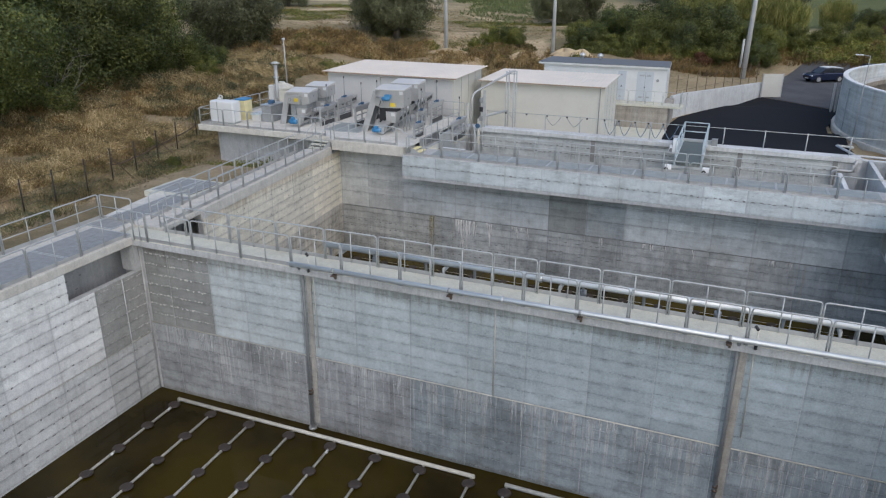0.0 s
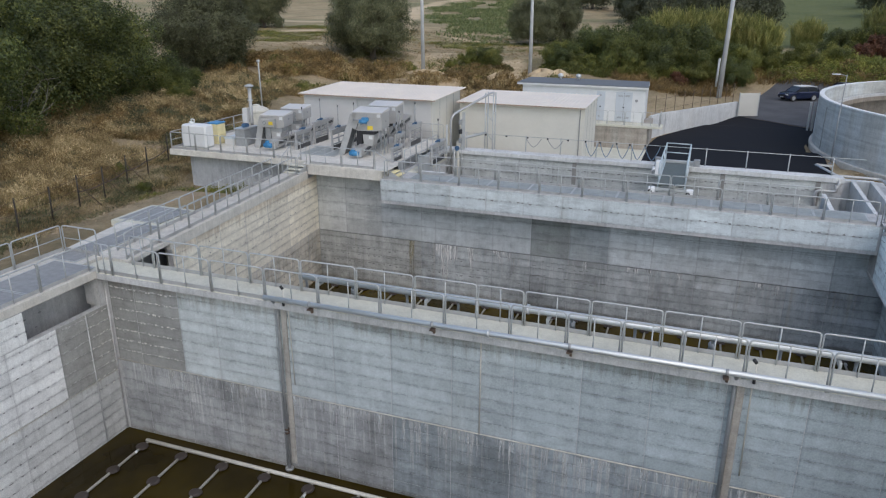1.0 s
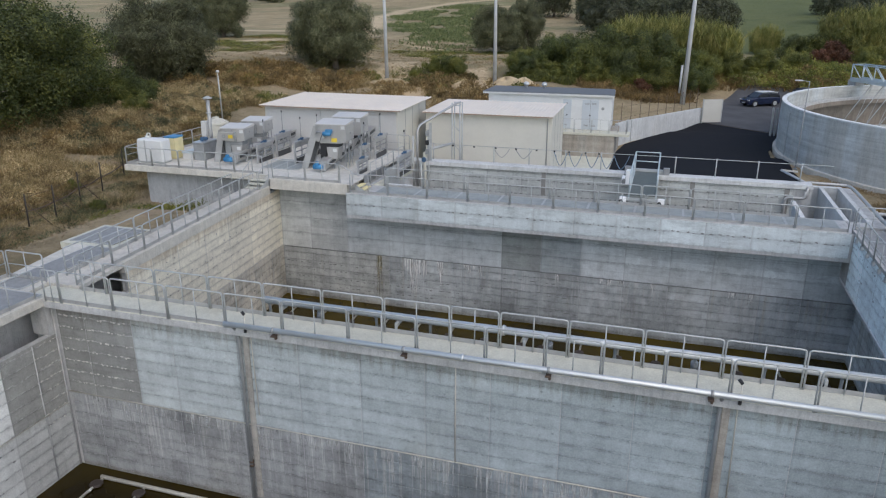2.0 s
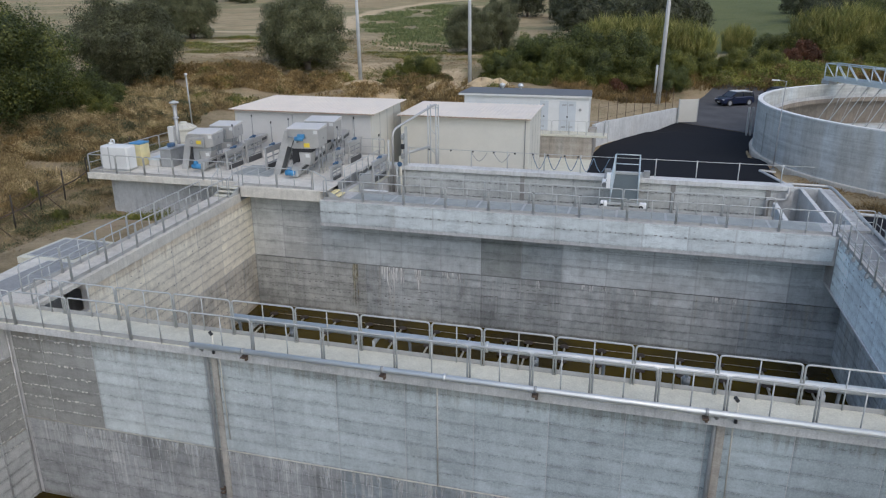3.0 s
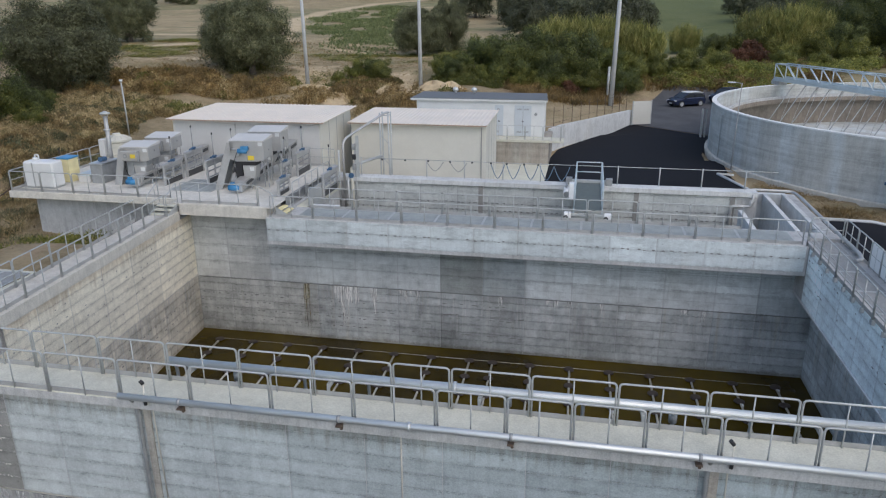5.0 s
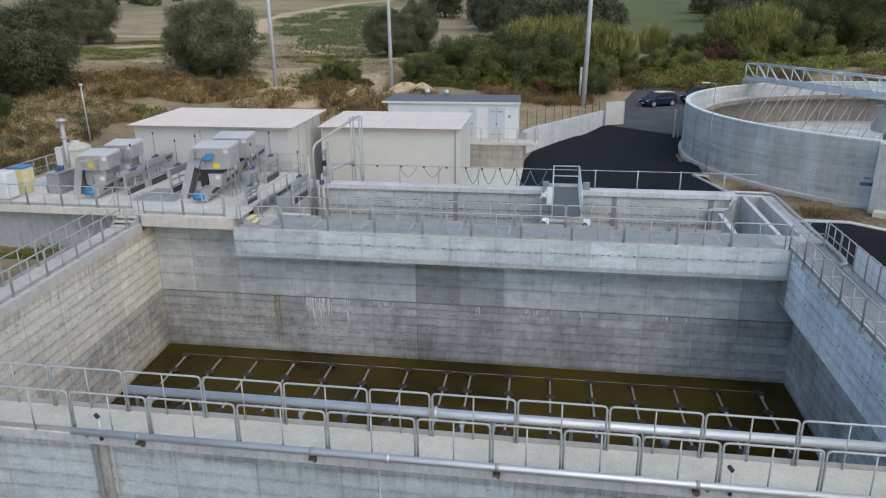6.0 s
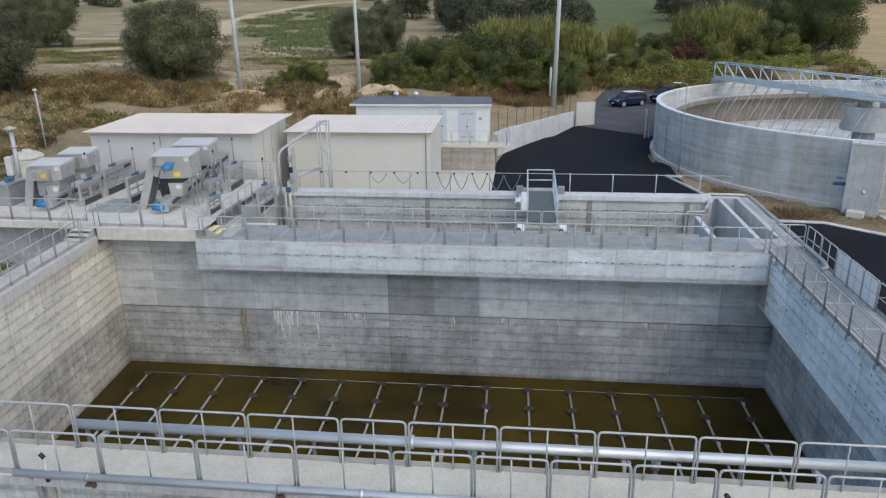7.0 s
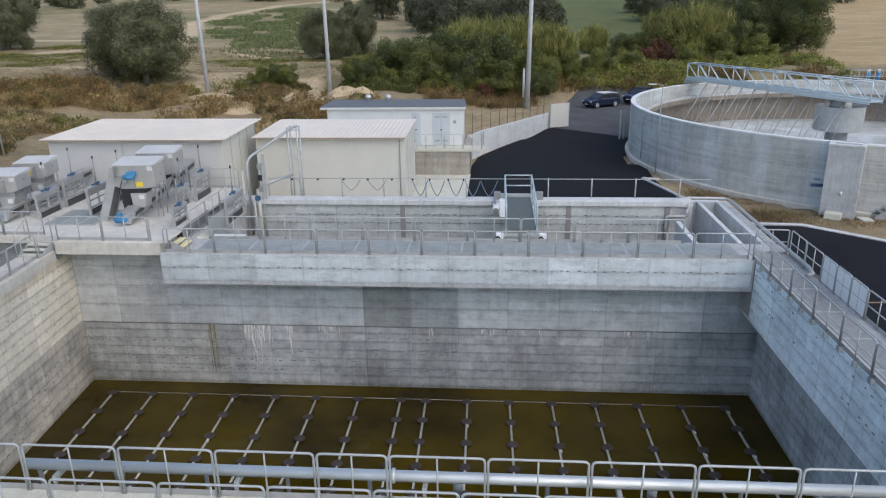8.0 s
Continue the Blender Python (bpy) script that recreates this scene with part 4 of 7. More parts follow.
along((-11.1, 0.85, 0.45), (-1.35, 0.85, 0.45), 5, label="galvanised railing on the screening platform's edge")
along((-0.35, 0.12, 0.45), (3.9, 0.12, 0.45), 2, mid=False, label="galvanised railing on the platform above the basin corner")
along((-11.1, 10.0, 0.45), (-11.1, 0.9, 0.45), 4, mid=True, label="galvanised railing on the platform's end")
along((-7.6, 10.05, 0.45), (-11.0, 10.05, 0.45), 2, mid=True, label="galvanised railing behind the dosing tanks")
along((3.9, 0.14, 0.45), (4.75, 0.14, 0.02), 1, toe=False, thin=False, label="sloping galvanised handrail at the platform steps")
along((4.6, 9.9, 0.45), (-0.5, 9.9, 0.45), 3, mid=True, label="galvanised railing in front of the shed")

# ---- steps between walkway and platform ----
st = thing("steps", "short concrete and steel steps up to the screening platform", "steps")
for i in range(3):
    part("tread", box(B(), -1.55, -0.6, -0.9 + 0.3 * i, -0.56 + 0.3 * i, 0.02 + 0.15 * i, 0.07 + 0.15 * i, 0.006), "slab", st)
for x in (-1.6, -0.58):
    part("stringer", prism(B(), [(x, -0.95), (x + 0.03, -0.95), (x + 0.03, 0.05), (x, 0.05)], -0.0, [0.06, 0.06, 0.42, 0.42]), "galv", st)
for x in (-1.6, -0.56):
    part("handrail", tube(B(), bent([(x, -0.95, 0.0), (x, -0.95, 1.0), (x, 0.1, 1.5), (x, 0.1, 0.45)], 0.1, 3), 0.025, 6), "galv", st)
st2 = thing("steps", "small yellow-edged steel steps from the platform to the beam", "steps")
for i in range(2):
    part("tread", box(B(), 4.72 + 0.28 * i, 5.02 + 0.28 * i, 0.4, 1.3, 0.22 - 0.14 * i, 0.27 - 0.14 * i, 0.006), "yellow", st2)
part("stringer", prism(B(), [(4.71, 0.36), (5.3, 0.36), (5.3, 0.40), (4.71, 0.40)], 0.0, [0.40, 0.06, 0.06, 0.40]), "galv", st2)

# ---- gratings ----
def grating(label, x0, x1, y0, y1, z, along_x=True, frame_w=0.05, mat="grate"):
    g = thing("grating", label, "grating", "walkway gratings")
    bm = B()
    for a in ((x0, x1, y0, y0 + frame_w), (x0, x1, y1 - frame_w, y1), (x0, x0 + frame_w, y0 + frame_w, y1 - frame_w), (x1 - frame_w, x1, y0 + frame_w, y1 - frame_w)):
        box(bm, *a, z - 0.03, z + 0.005)
    part("frame", bm, "galv", g)
    part("plate", box(B(), x0 + frame_w, x1 - frame_w, y0 + frame_w, y1 - frame_w, z - 0.03, z - 0.002), mat, g)
    bm = B()
    n = int((x1 - x0 if along_x else y1 - y0) / 0.12)
    for i in range(1, n):
        if along_x:
            x = x0 + (x1 - x0) * i / n
            box(bm, x - 0.008, x + 0.008, y0 + frame_w, y1 - frame_w, z - 0.008, z + 0.002)
        else:
            y = y0 + (y1 - y0) * i / n
            box(bm, x0 + frame_w, x1 - frame_w, y - 0.008, y + 0.008, z - 0.008, z + 0.002)
    o = part("bearing_bar_mat", bm, mat, g)
    tagged(o, kind="stuff")
    return g


for i in range(9):
    grating("grey walkway grating let into the deck", -1.95, 0.10, -44 + 3.0 * i, -41.05 + 3.0 * i, 0.035, False)
grating("grey walkway grating let into the deck", -2.35, -1.05, -16.9, -12.0, 0.035, False)
for i in range(2):
    grating("grey grating cover over the gully chamber", -3.81 + 1.16 * i, -2.66 + 1.16 * i, -11.61, -9.39, 0.03)
for i in range(3):
    grating("dark grating cover on the screening platform", -2.45 + 0.85 * i, -1.62 + 0.85 * i, 2.4, 5.0, 0.49, mat="palegrate")
for i in range(10):
    grating("grey grating along the channel beam walkway", 5.9 + 2.35 * i, 8.24 + 2.35 * i, 0.02, 1.78, 0.03, mat="palegrate")
for i in range(8):
    grating("grey grating along the side walkway", 30.05, 31.15, -16.0 + 2.1 * i, -13.92 + 2.1 * i, 0.03, False)


# ---- pipes ----
def pipe_run(name, label, pts, r, mat="steel", flanges=(), n=14, cat="pipe"):
    p = thing(name, label, cat)
    part("pipe", tube(B(), pts, r, n), mat, p)
    for q, ax in flanges:
        q = Vector(q)
        d = Vector(ax) * 0.04
        part("flange", tube(B(), [q - d, q + d], r * 1.35, n), mat, p)
    return p


air = pipe_run("air_main", "long shiny stainless air main on low saddles", [(8.4, -15.72, 0.34), (29.7, -15.72, 0.34)], 0.125, "pipesteel", [((16.9, -15.72, 0.34), (1, 0, 0))])
for x in (9.2, 13.4, 17.6, 21.8, 26.0):
    bm = B()
    box(bm, x - 0.05, x + 0.05, -15.95, -15.5, 0.08, 0.21, 0.01)
    box(bm, x - 0.04, x + 0.04, -15.98, -15.91, -0.28, 0.21, 0.01)
    part("saddle", bm, "galv", air)
for x in (8.5, 10.4, 12.5, 14.4, 16.3, 18.3, 20.3, 22.6, 24.5, 26.5):
    part("branch_pipe", tube(B(), bent([(x, -15.72, 0.3), (x, -15.45, 0.1), (x, -15.40, -0.6), (x, -15.40, -2.2)], 0.15, 3), 0.05, 8), "steel", air)
    if x in (10.4, 18.3, 22.6):
        part("valve", tube(B(), [(x, -15.40, -0.25), (x, -15.40, -0.02)], 0.11, 10), "dullsteel", air)

fm = pipe_run("air_pipe", "shiny stainless pipe clamped along the walkway's edge", [(7.95, -17.42, 0.10), (29.8, -17.42, 0.10)], 0.09, "pipesteel", [((16.05, -17.42, 0.10), (1, 0, 0))])
for x in (9.75, 14.2, 18.6, 23.0, 27.4):
    bm = B()
    box(bm, x - 0.09, x + 0.07, -17.48, -17.263, -0.13, -0.08, 0.01)
    box(bm, x - 0.01, x + 0.06, -17.36, -17.263, -0.26, -0.13, 0.01)
    part("bracket", bm, "rust", fm)
    part("clamp", tube(B(), [(x - 0.04, -17.42, 0.10), (x + 0.04, -17.42, 0.10)], 0.098, 14), "dullsteel", fm)

for x in (8.22, 23.27):
    dp = pipe_run("drop_pipe", "grey steel drop pipe running down the wall into the water", bent([(x, -17.40, 0.08), (x, -17.16, -0.22), (x, -17.07, -0.5), (x, -17.07, WATER - 0.2)], 0.2, 3), 0.06, "dullsteel")
    part("backing_strip", box(B(), x + 0.08, x + 0.29, -16.985, -16.945, -6.9, -0.37, 0.006), "brownconc", dp, "brownish mortar strip")
    for z in (-5.4, -5.55):
        part("coupling", tube(B(), [(x + 0.02, -17.07, z), (x + 0.02, -17.07, z + 0.07)], 0.085, 10), "rust", dp)
    part("foot_flange", tube(B(), [(x, -17.07, WATER + 0.0), (x, -17.07, WATER + 0.08)], 0.16, 12), "steel", dp)
    # thin hose on the wall beside the drop pipe
    hz = pipe_run("hose", "thin pale hose hanging down the wall", bent([(x + 0.45, -17.30, 0.5), (x + 0.45, -17.34, -0.1), (x + 0.45, -17.06, -0.4), (x + 0.5, -17.05, -3.4)], 0.1, 3), 0.022, "pipew", n=6, cat="hose")
    part("black_joint", tube(B(), [(x + 0.45, -17.33, -0.16), (x + 0.45, -17.33, 0.0)], 0.045, 8), "black", hz)
    part("hose_head", tube(B(), [(x + 0.45, -17.30, 0.45), (x + 0.36, -17.30, 0.56)], 0.05, 8), "black", hz)


# ---- diffuser grids on the basin floors ----
def disc_mesh():
    bm = B()
    lathe(bm, [(0.0, 0.05), (0.17, 0.05), (0.24, 0.02), (0.25, -0.02), (0.10, -0.06), (0.0, -0.06)], 12)
    bmesh.ops.remove_doubles(bm, verts=bm.verts, dist=1e-4)
    me = bpy.data.meshes.new("disc")
    bm.to_mesh(me)
    bm.free()
    me.materials.append(M["disc"])
    return me


DISC = disc_mesh()


def lateral(label, x, y0, y1, z, first, step, jit, turn=0.0):
    t = thing("diffuser_line", label, "aerator", "diffuser lines", at=(x, y0, z), turn=turn)
    bm = tube(B(), [(0, 0, 0), (0, (y1 - y0), 0)], 0.052, 7)
    part("pipe", bm, "pipew", t)
    y = first
    while y < abs(y1 - y0) - 0.1:
        ob = new("disc", DISC)
        ob.parent = t
        ob.matrix_basis = pose(jit.uniform(-0.03, 0.03), -y, 0.02, jit.uniform(-4, 4), jit.uniform(-4, 4), jit.uniform(0, 90))
        if jit.random() < 0.16:
            part("cap", tube(B(), [(0.05, -y - 0.45, 0.02), (0.05, -y - 0.33, 0.05)], 0.05, 6), "white", t, "small white plastic cap")
        y += step
    return t


DZ = WATER + 0.05
jit = random.Random(11)
LX = [1.05 + 1.965 * i for i in range(8)] + [15.98 + 1.92 * i for i in range(8)]
for i, x in enumerate(LX):
    lateral("pale diffuser pipe with brown discs in the far basin", x, 0.05, -15.2, DZ, 0.14, 1.65, jit, max(1.0, 4.0 - 0.7 * i))
hd = pipe_run("header_pipe", "thin pale header pipe joining the diffuser lines", [(1.05, 0.08, DZ - 0.01), (29.42, 0.08, DZ - 0.01)], 0.011, "pipew", n=6)
NX = [1.95 + 1.892 * i for i in range(8)] + [16.53 + 1.90 * i for i in range(7)]
for x in NX:
    lateral("pale diffuser pipe with brown discs in the near basin", x, -17.55, -40, DZ, 0.38, 1.60, jit, 2.0)
for a, b in ((1.84, 15.29), (16.45, 29.0)):
    pipe_run("header_pipe", "thick pale header pipe along the basin's wall", [(a, -17.53, DZ + 0.03), (b, -17.53, DZ + 0.03)], 0.08, "pipew", n=10)


# ---- sheds with profiled sheet roofs ----
def profiled_roof(bm, x0, x1, y0, y1, z0, z1, pitch=0.28, rise=0.03):
    """A ribbed sheet that slopes from y0 (height z0) to y1 (z1), with thickness."""
    n = int((x1 - x0) / pitch)
    prof = []
    for i in range(n):
        a = x0 + (x1 - x0) * i / n
        w = (x1 - x0) / n
        prof += [(a, 0), (a + w * 0.55, 0), (a + w * 0.65, rise), (a + w * 0.9, rise)]
    prof.append((x1, 0))
    rows = []
    for dz in (0.0, -0.035):
        rows.append([[bm.verts.new((x, y, z + h + dz)) for x, h in prof] for y, z in ((y0, z0), (y1, z1))])
    (t0, t1), (b0, b1) = rows
    for k in range(len(prof) - 1):
        bm.faces.new((t0[k], t0[k + 1], t1[k + 1], t1[k]))
        bm.faces.new((b0[k + 1], b0[k], b1[k], b1[k + 1]))
        bm.faces.new((b0[k], b0[k + 1], t0[k + 1], t0[k]))
        bm.faces.new((t1[k], t1[k + 1], b1[k + 1], b1[k]))
    for k in (0, len(prof) - 1):
        bm.faces.new((t0[k], t1[k], b1[k], b0[k]))
    return bm


def shed(label, x0, x1, y0, y1, zb, zf, zk, over, wall_mat, seams):
    s = thing("shed", label, "shed", "plant sheds")
    t = 0.08
    part("front_wall", prism(B(), [(x0, y0), (x1, y0), (x1, y0 + t), (x0, y0 + t)], zb, zf - 0.04), wall_mat, s)
    part("back_wall", prism(B(), [(x0, y1 - t), (x1, y1 - t), (x1, y1), (x0, y1)], zb, zk - 0.04), "cream", s)
    for i in range(seams):
        a, b = y0 + t + (y1 - y0 - 2 * t) * i / seams, y0 + t + (y1 - y0 - 2 * t) * (i + 1) / seams
        za, zc = (zf + (zk - zf) * (v - y0) / (y1 - y0) - 0.04 for v in (a, b))
        for x in (x0, x1 - t):
            part("side_panel", prism(B(), [(x, a + 0.012), (x + t, a + 0.012), (x + t, b - 0.012), (x, b - 0.012)], zb, [za, za, zc, zc]), "cream", s)
            part("joint_strip", prism(B(), [(x - 0.004, b - 0.035), (x + t + 0.004, b - 0.035), (x + t + 0.004, b + 0.035), (x - 0.004, b + 0.035)], zb, zc - 0.02), "dullsteel", s)
    for x in (x0 - 0.012, x1 - 0.10):
        part("corner_trim", box(B(), x, x + 0.112, y0 - 0.012, y0 + 0.11, zb, zf - 0.06, 0.004), "cream", s)
    part("roof", profiled_roof(B(), x0 - over[0], x1 + over[1], y0 - over[2], y1 + over[3], zf, zk), "roofw", s, "white profiled sheet roof")
    part("drip_edge", box(B(), x0 - over[0] + 0.02, x1 + over[1] - 0.02, y0 - over[2] + 0.004, y0 - over[2] + 0.05, zf - 0.085, zf - 0.036), "edge", s, "rust-stained drip edge")
    return s


a = shed("pale sandwich-panel shed with a white ribbed roof", -6.95, 3.35, 10.9, 17.0, YARD, 3.10, 3.25, (0.2, 0.38, 0.5, 0.3), "greypanel", 4)
b = shed("cream sandwich-panel shed with a white ribbed roof", 4.2, 13.5, 14.5, 20.1, YARD, 2.60, 2.74, (0.1, 0.12, 0.5, 0.3), "cream", 4)
part("downpipe", tube(B(), bent([(13.2, 14.40, 2.4), (13.2, 14.42, 2.0), (13.2, 14.42, YARD)], 0.08, 2), 0.03, 6), "dullsteel", b)
part("downpipe", tube(B(), bent([(13.43, 15.6, 2.35), (13.43, 15.6, 0.3), (13.43, 15.0, -0.6), (13.43, 15.0, YARD)], 0.08, 2), 0.03, 6), "dullsteel", b)
for x in (-2.5, 2.0):
    part("downpipe", tube(B(), [(x, 10.86, 2.8), (x, 10.86, YARD)], 0.03, 6), "galv", a)

# substation building on its raised base
c = thing("substation", "white plastered substation with grey doors and a dark flat roof", "building")
part("base", box(B(), 6.2, 17.15, 24.35, 29.8, YARD - 0.2, -0.25, 0.01), "brownconc", c, "weathered concrete base")
part("front_wall", box(B(), 6.2, 16.66, 25.6, 25.8, -0.05, 2.72), "white", c)
part("side_wall", box(B(), 16.35, 16.55, 25.81, 29.2, -0.05, 2.72), "white", c)
part("side_wall", box(B(), 6.2, 6.4, 25.81, 29.2, -0.05, 2.72), "white", c)
part("back_wall", box(B(), 6.41, 16.34, 29.0, 29.2, -0.05, 2.72), "white", c)
part("fascia", prism(B(), [(5.75, 25.35), (16.84, 25.35), (16.60, 29.3), (5.98, 29.3)], 2.721, 2.88), "white", c)
part("roof", prism(B(), [(5.73, 25.33), (16.86, 25.33), (16.58, 29.32), (5.96, 29.32)], 2.881, [2.91, 2.91, 2.98, 2.98]), "darkroof", c, "dark bitumen roof")
for x, y in ((8.9, 28.6), (10.5, 28.6)):
    v = part("roof_vent", tube(B(), [(x, y, 2.98), (x, y, 3.14)], 0.10, 10), "steel", c)
    part("cowl", tube(B(), [(x, y, 3.14), (x, y, 3.22), (x, y, 3.38), (x, y, 3.47)], [0.20, 0.26, 0.22, 0.08], 12), "steel", v, "shiny steel vent cowl")
for x0, x1 in ((12.65, 13.35), (14.25, 15.6)):
    d = part("door", box(B(), x0, x1, 25.56, 25.597, 0.0, 2.42, 0.008), "door", c, "grey steel door with louvres")
    for z in (0.25, 2.05):
        for q in range(3):
            part("louvre", box(B(), x0 + 0.2 + 0.0, x0 + 0.2 + (x1 - x0) * 0.28, 25.545, 25.559, z + q * 0.05, z + q * 0.05 + 0.03), "dullsteel", d)
            if x1 - x0 > 1:
                part("louvre", box(B(), x1 - 0.2 - (x1 - x0) * 0.28, x1 - 0.2, 25.545, 25.559, z + q * 0.05, z + q * 0.05 + 0.03), "dullsteel", d)
    part("handle", box(B(), (x0 + x1) / 2 - 0.06, (x0 + x1) / 2 + 0.06, 25.53, 25.556, 1.1, 1.2, 0.01), "black", d)
    if x1 - x0 > 1:
        part("meeting_strip", box(B(), (x0 + x1) / 2 - 0.015, (x0 + x1) / 2 + 0.015, 25.548, 25.559, 0.05, 2.38), "dullsteel", d)
part("lamp", tube(B(), [(15.95, 25.59, 1.75), (15.95, 25.50, 1.75)], 0.12, 12), "dullsteel", c, "round bulkhead lamp")
lg = thing("landing", "narrow concrete landing with a railing before the substation doors", "landing")
part("slab", box(B(), 12.4, 18.28, 24.1, 25.58, -0.25, -0.06, 0.01), "slab", lg)
part("lower_wall", box(B(), 12.4, 17.15, 24.2, 24.33, YARD - 0.2, -0.26), "brownconc", lg, "weathered brownish concrete footing")
along((12.45, 24.15, -0.06), (18.05, 24.15, -0.06), 4, label="slim galvanised railing on the substation landing", group="landing railings", toe=False, r=0.02)
along((18.05, 24.2, -0.06), (18.05, 25.5, -0.06), 1, label="slim galvanised railing at the landing's end", group="landing railings", toe=False, r=0.02)

# ---- ramp wall, gate panel and paling fence ----
def sloping_wall(name, label, pts, mat="palewall", thick=0.3):
    """A wall through (x, y, foot, top) points."""
    bm = B()
    rows = []
    for i, (x, y, f, t) in enumerate(pts):
        j = min(i, len(pts) - 2)
        d = Vector((pts[j + 1][0] - pts[j][0], pts[j + 1][1] - pts[j][1], 0)).normalized()
        n = Vector((-d.y, d.x, 0)) * thick
        rows.append([bm.verts.new(v) for v in ((x, y, f), (x, y, t), (x + n.x, y + n.y, t), (x + n.x, y + n.y, f))])
    for p, q in zip(rows, rows[1:]):
        for k in range(4):
            bm.faces.new((p[k], q[k], q[(k + 1) % 4], p[(k + 1) % 4]))
    bm.faces.new(list(reversed(rows[0])))
    bm.faces.new(rows[-1])
    bmesh.ops.recalc_face_normals(bm, faces=bm.faces)
    return tagged(part(name, bm, mat), label, "wall", "", "structure")


sloping_wall("wall_ramp", "pale concrete retaining wall along the yard", [(18.05, 32.6, YARD - 0.3, -0.10), (20.2, 36.8, YARD - 0.3, -0.22), (22.4, 41.2, YARD - 0.3, -0.32), (24.5, 45.2, YARD - 0.3, -0.40)])
sloping_wall("wall_ramp_end", "pale concrete wing wall beside the landing", [(17.0, 29.8, YARD, -0.08), (18.0, 32.5, YARD, -0.09)])
gp = thing("gate", "cream sheet-metal gate leaf standing open at the yard's entrance", "gate")
part("leaf", box(B(), 0, 2.0, -0.03, 0.03, 0.08, 2.45, 0.006), "cream", gp)
for x in (-0.06, 2.04):
    part("post", box(B(), x - 0.05, x + 0.05, -0.05, 0.05, -0.3, 2.5, 0.008), "galv", gp)
gp.matrix_world = pose(24.62, 44.9, height(24.6, 44.9) + 0.03, 0, 0, 24)
pf = thing("paling_fence", "thin rusty steel palings above the retaining wall", "fence")
for i in range(10):
    x, y = 17.6 + i * 0.76, 31.6 + i * 1.53
    z = max(height(x, y), -0.9) - 0.2
    part("post", tube(B(), [(x - 0.5, y + 0.3, z), (x - 0.5, y + 0.3, z + 2.6)], 0.026, 6), "rust", pf)
for k in (1.2, 2.2):
    part("wire", tube(B(), [(17.1, 31.9, -1.1 + k), (24.0, 45.7, -1.0 + k)], 0.010, 4), "rust", pf)
bo = thing("gate_post", "pair of grey steel gate posts beside the round tank", "post")
for dx in (0, 0.35):
    part("post", box(B(), 30.62 + dx, 30.80 + dx, 39.5, 39.62, height(31, 39.5) - 0.2, 0.62, 0.01), "galv" if dx == 0 else "dullsteel", bo)


# ---- inlet screens ----
def slanted(bm, foot, top, y0, y1):
    """A leaning box between two spans (x0, x1, z)."""
    (a0, a1, za), (b0, b1, zb) = foot, top
    v = [bm.verts.new(q) for q in ((a0, y0, za), (a1, y0, za), (a1, y1, za), (a0, y1, za), (b0, y0, zb), (b1, y0, zb), (b1, y1, zb), (b0, y1, zb))]
    for f in ((3, 2, 1, 0), (4, 5, 6, 7), (0, 1, 5, 4), (1, 2, 6, 5), (2, 3, 7, 6), (3, 0, 4, 7)):
        bm.faces.new([v[k] for k in f])
    return bm


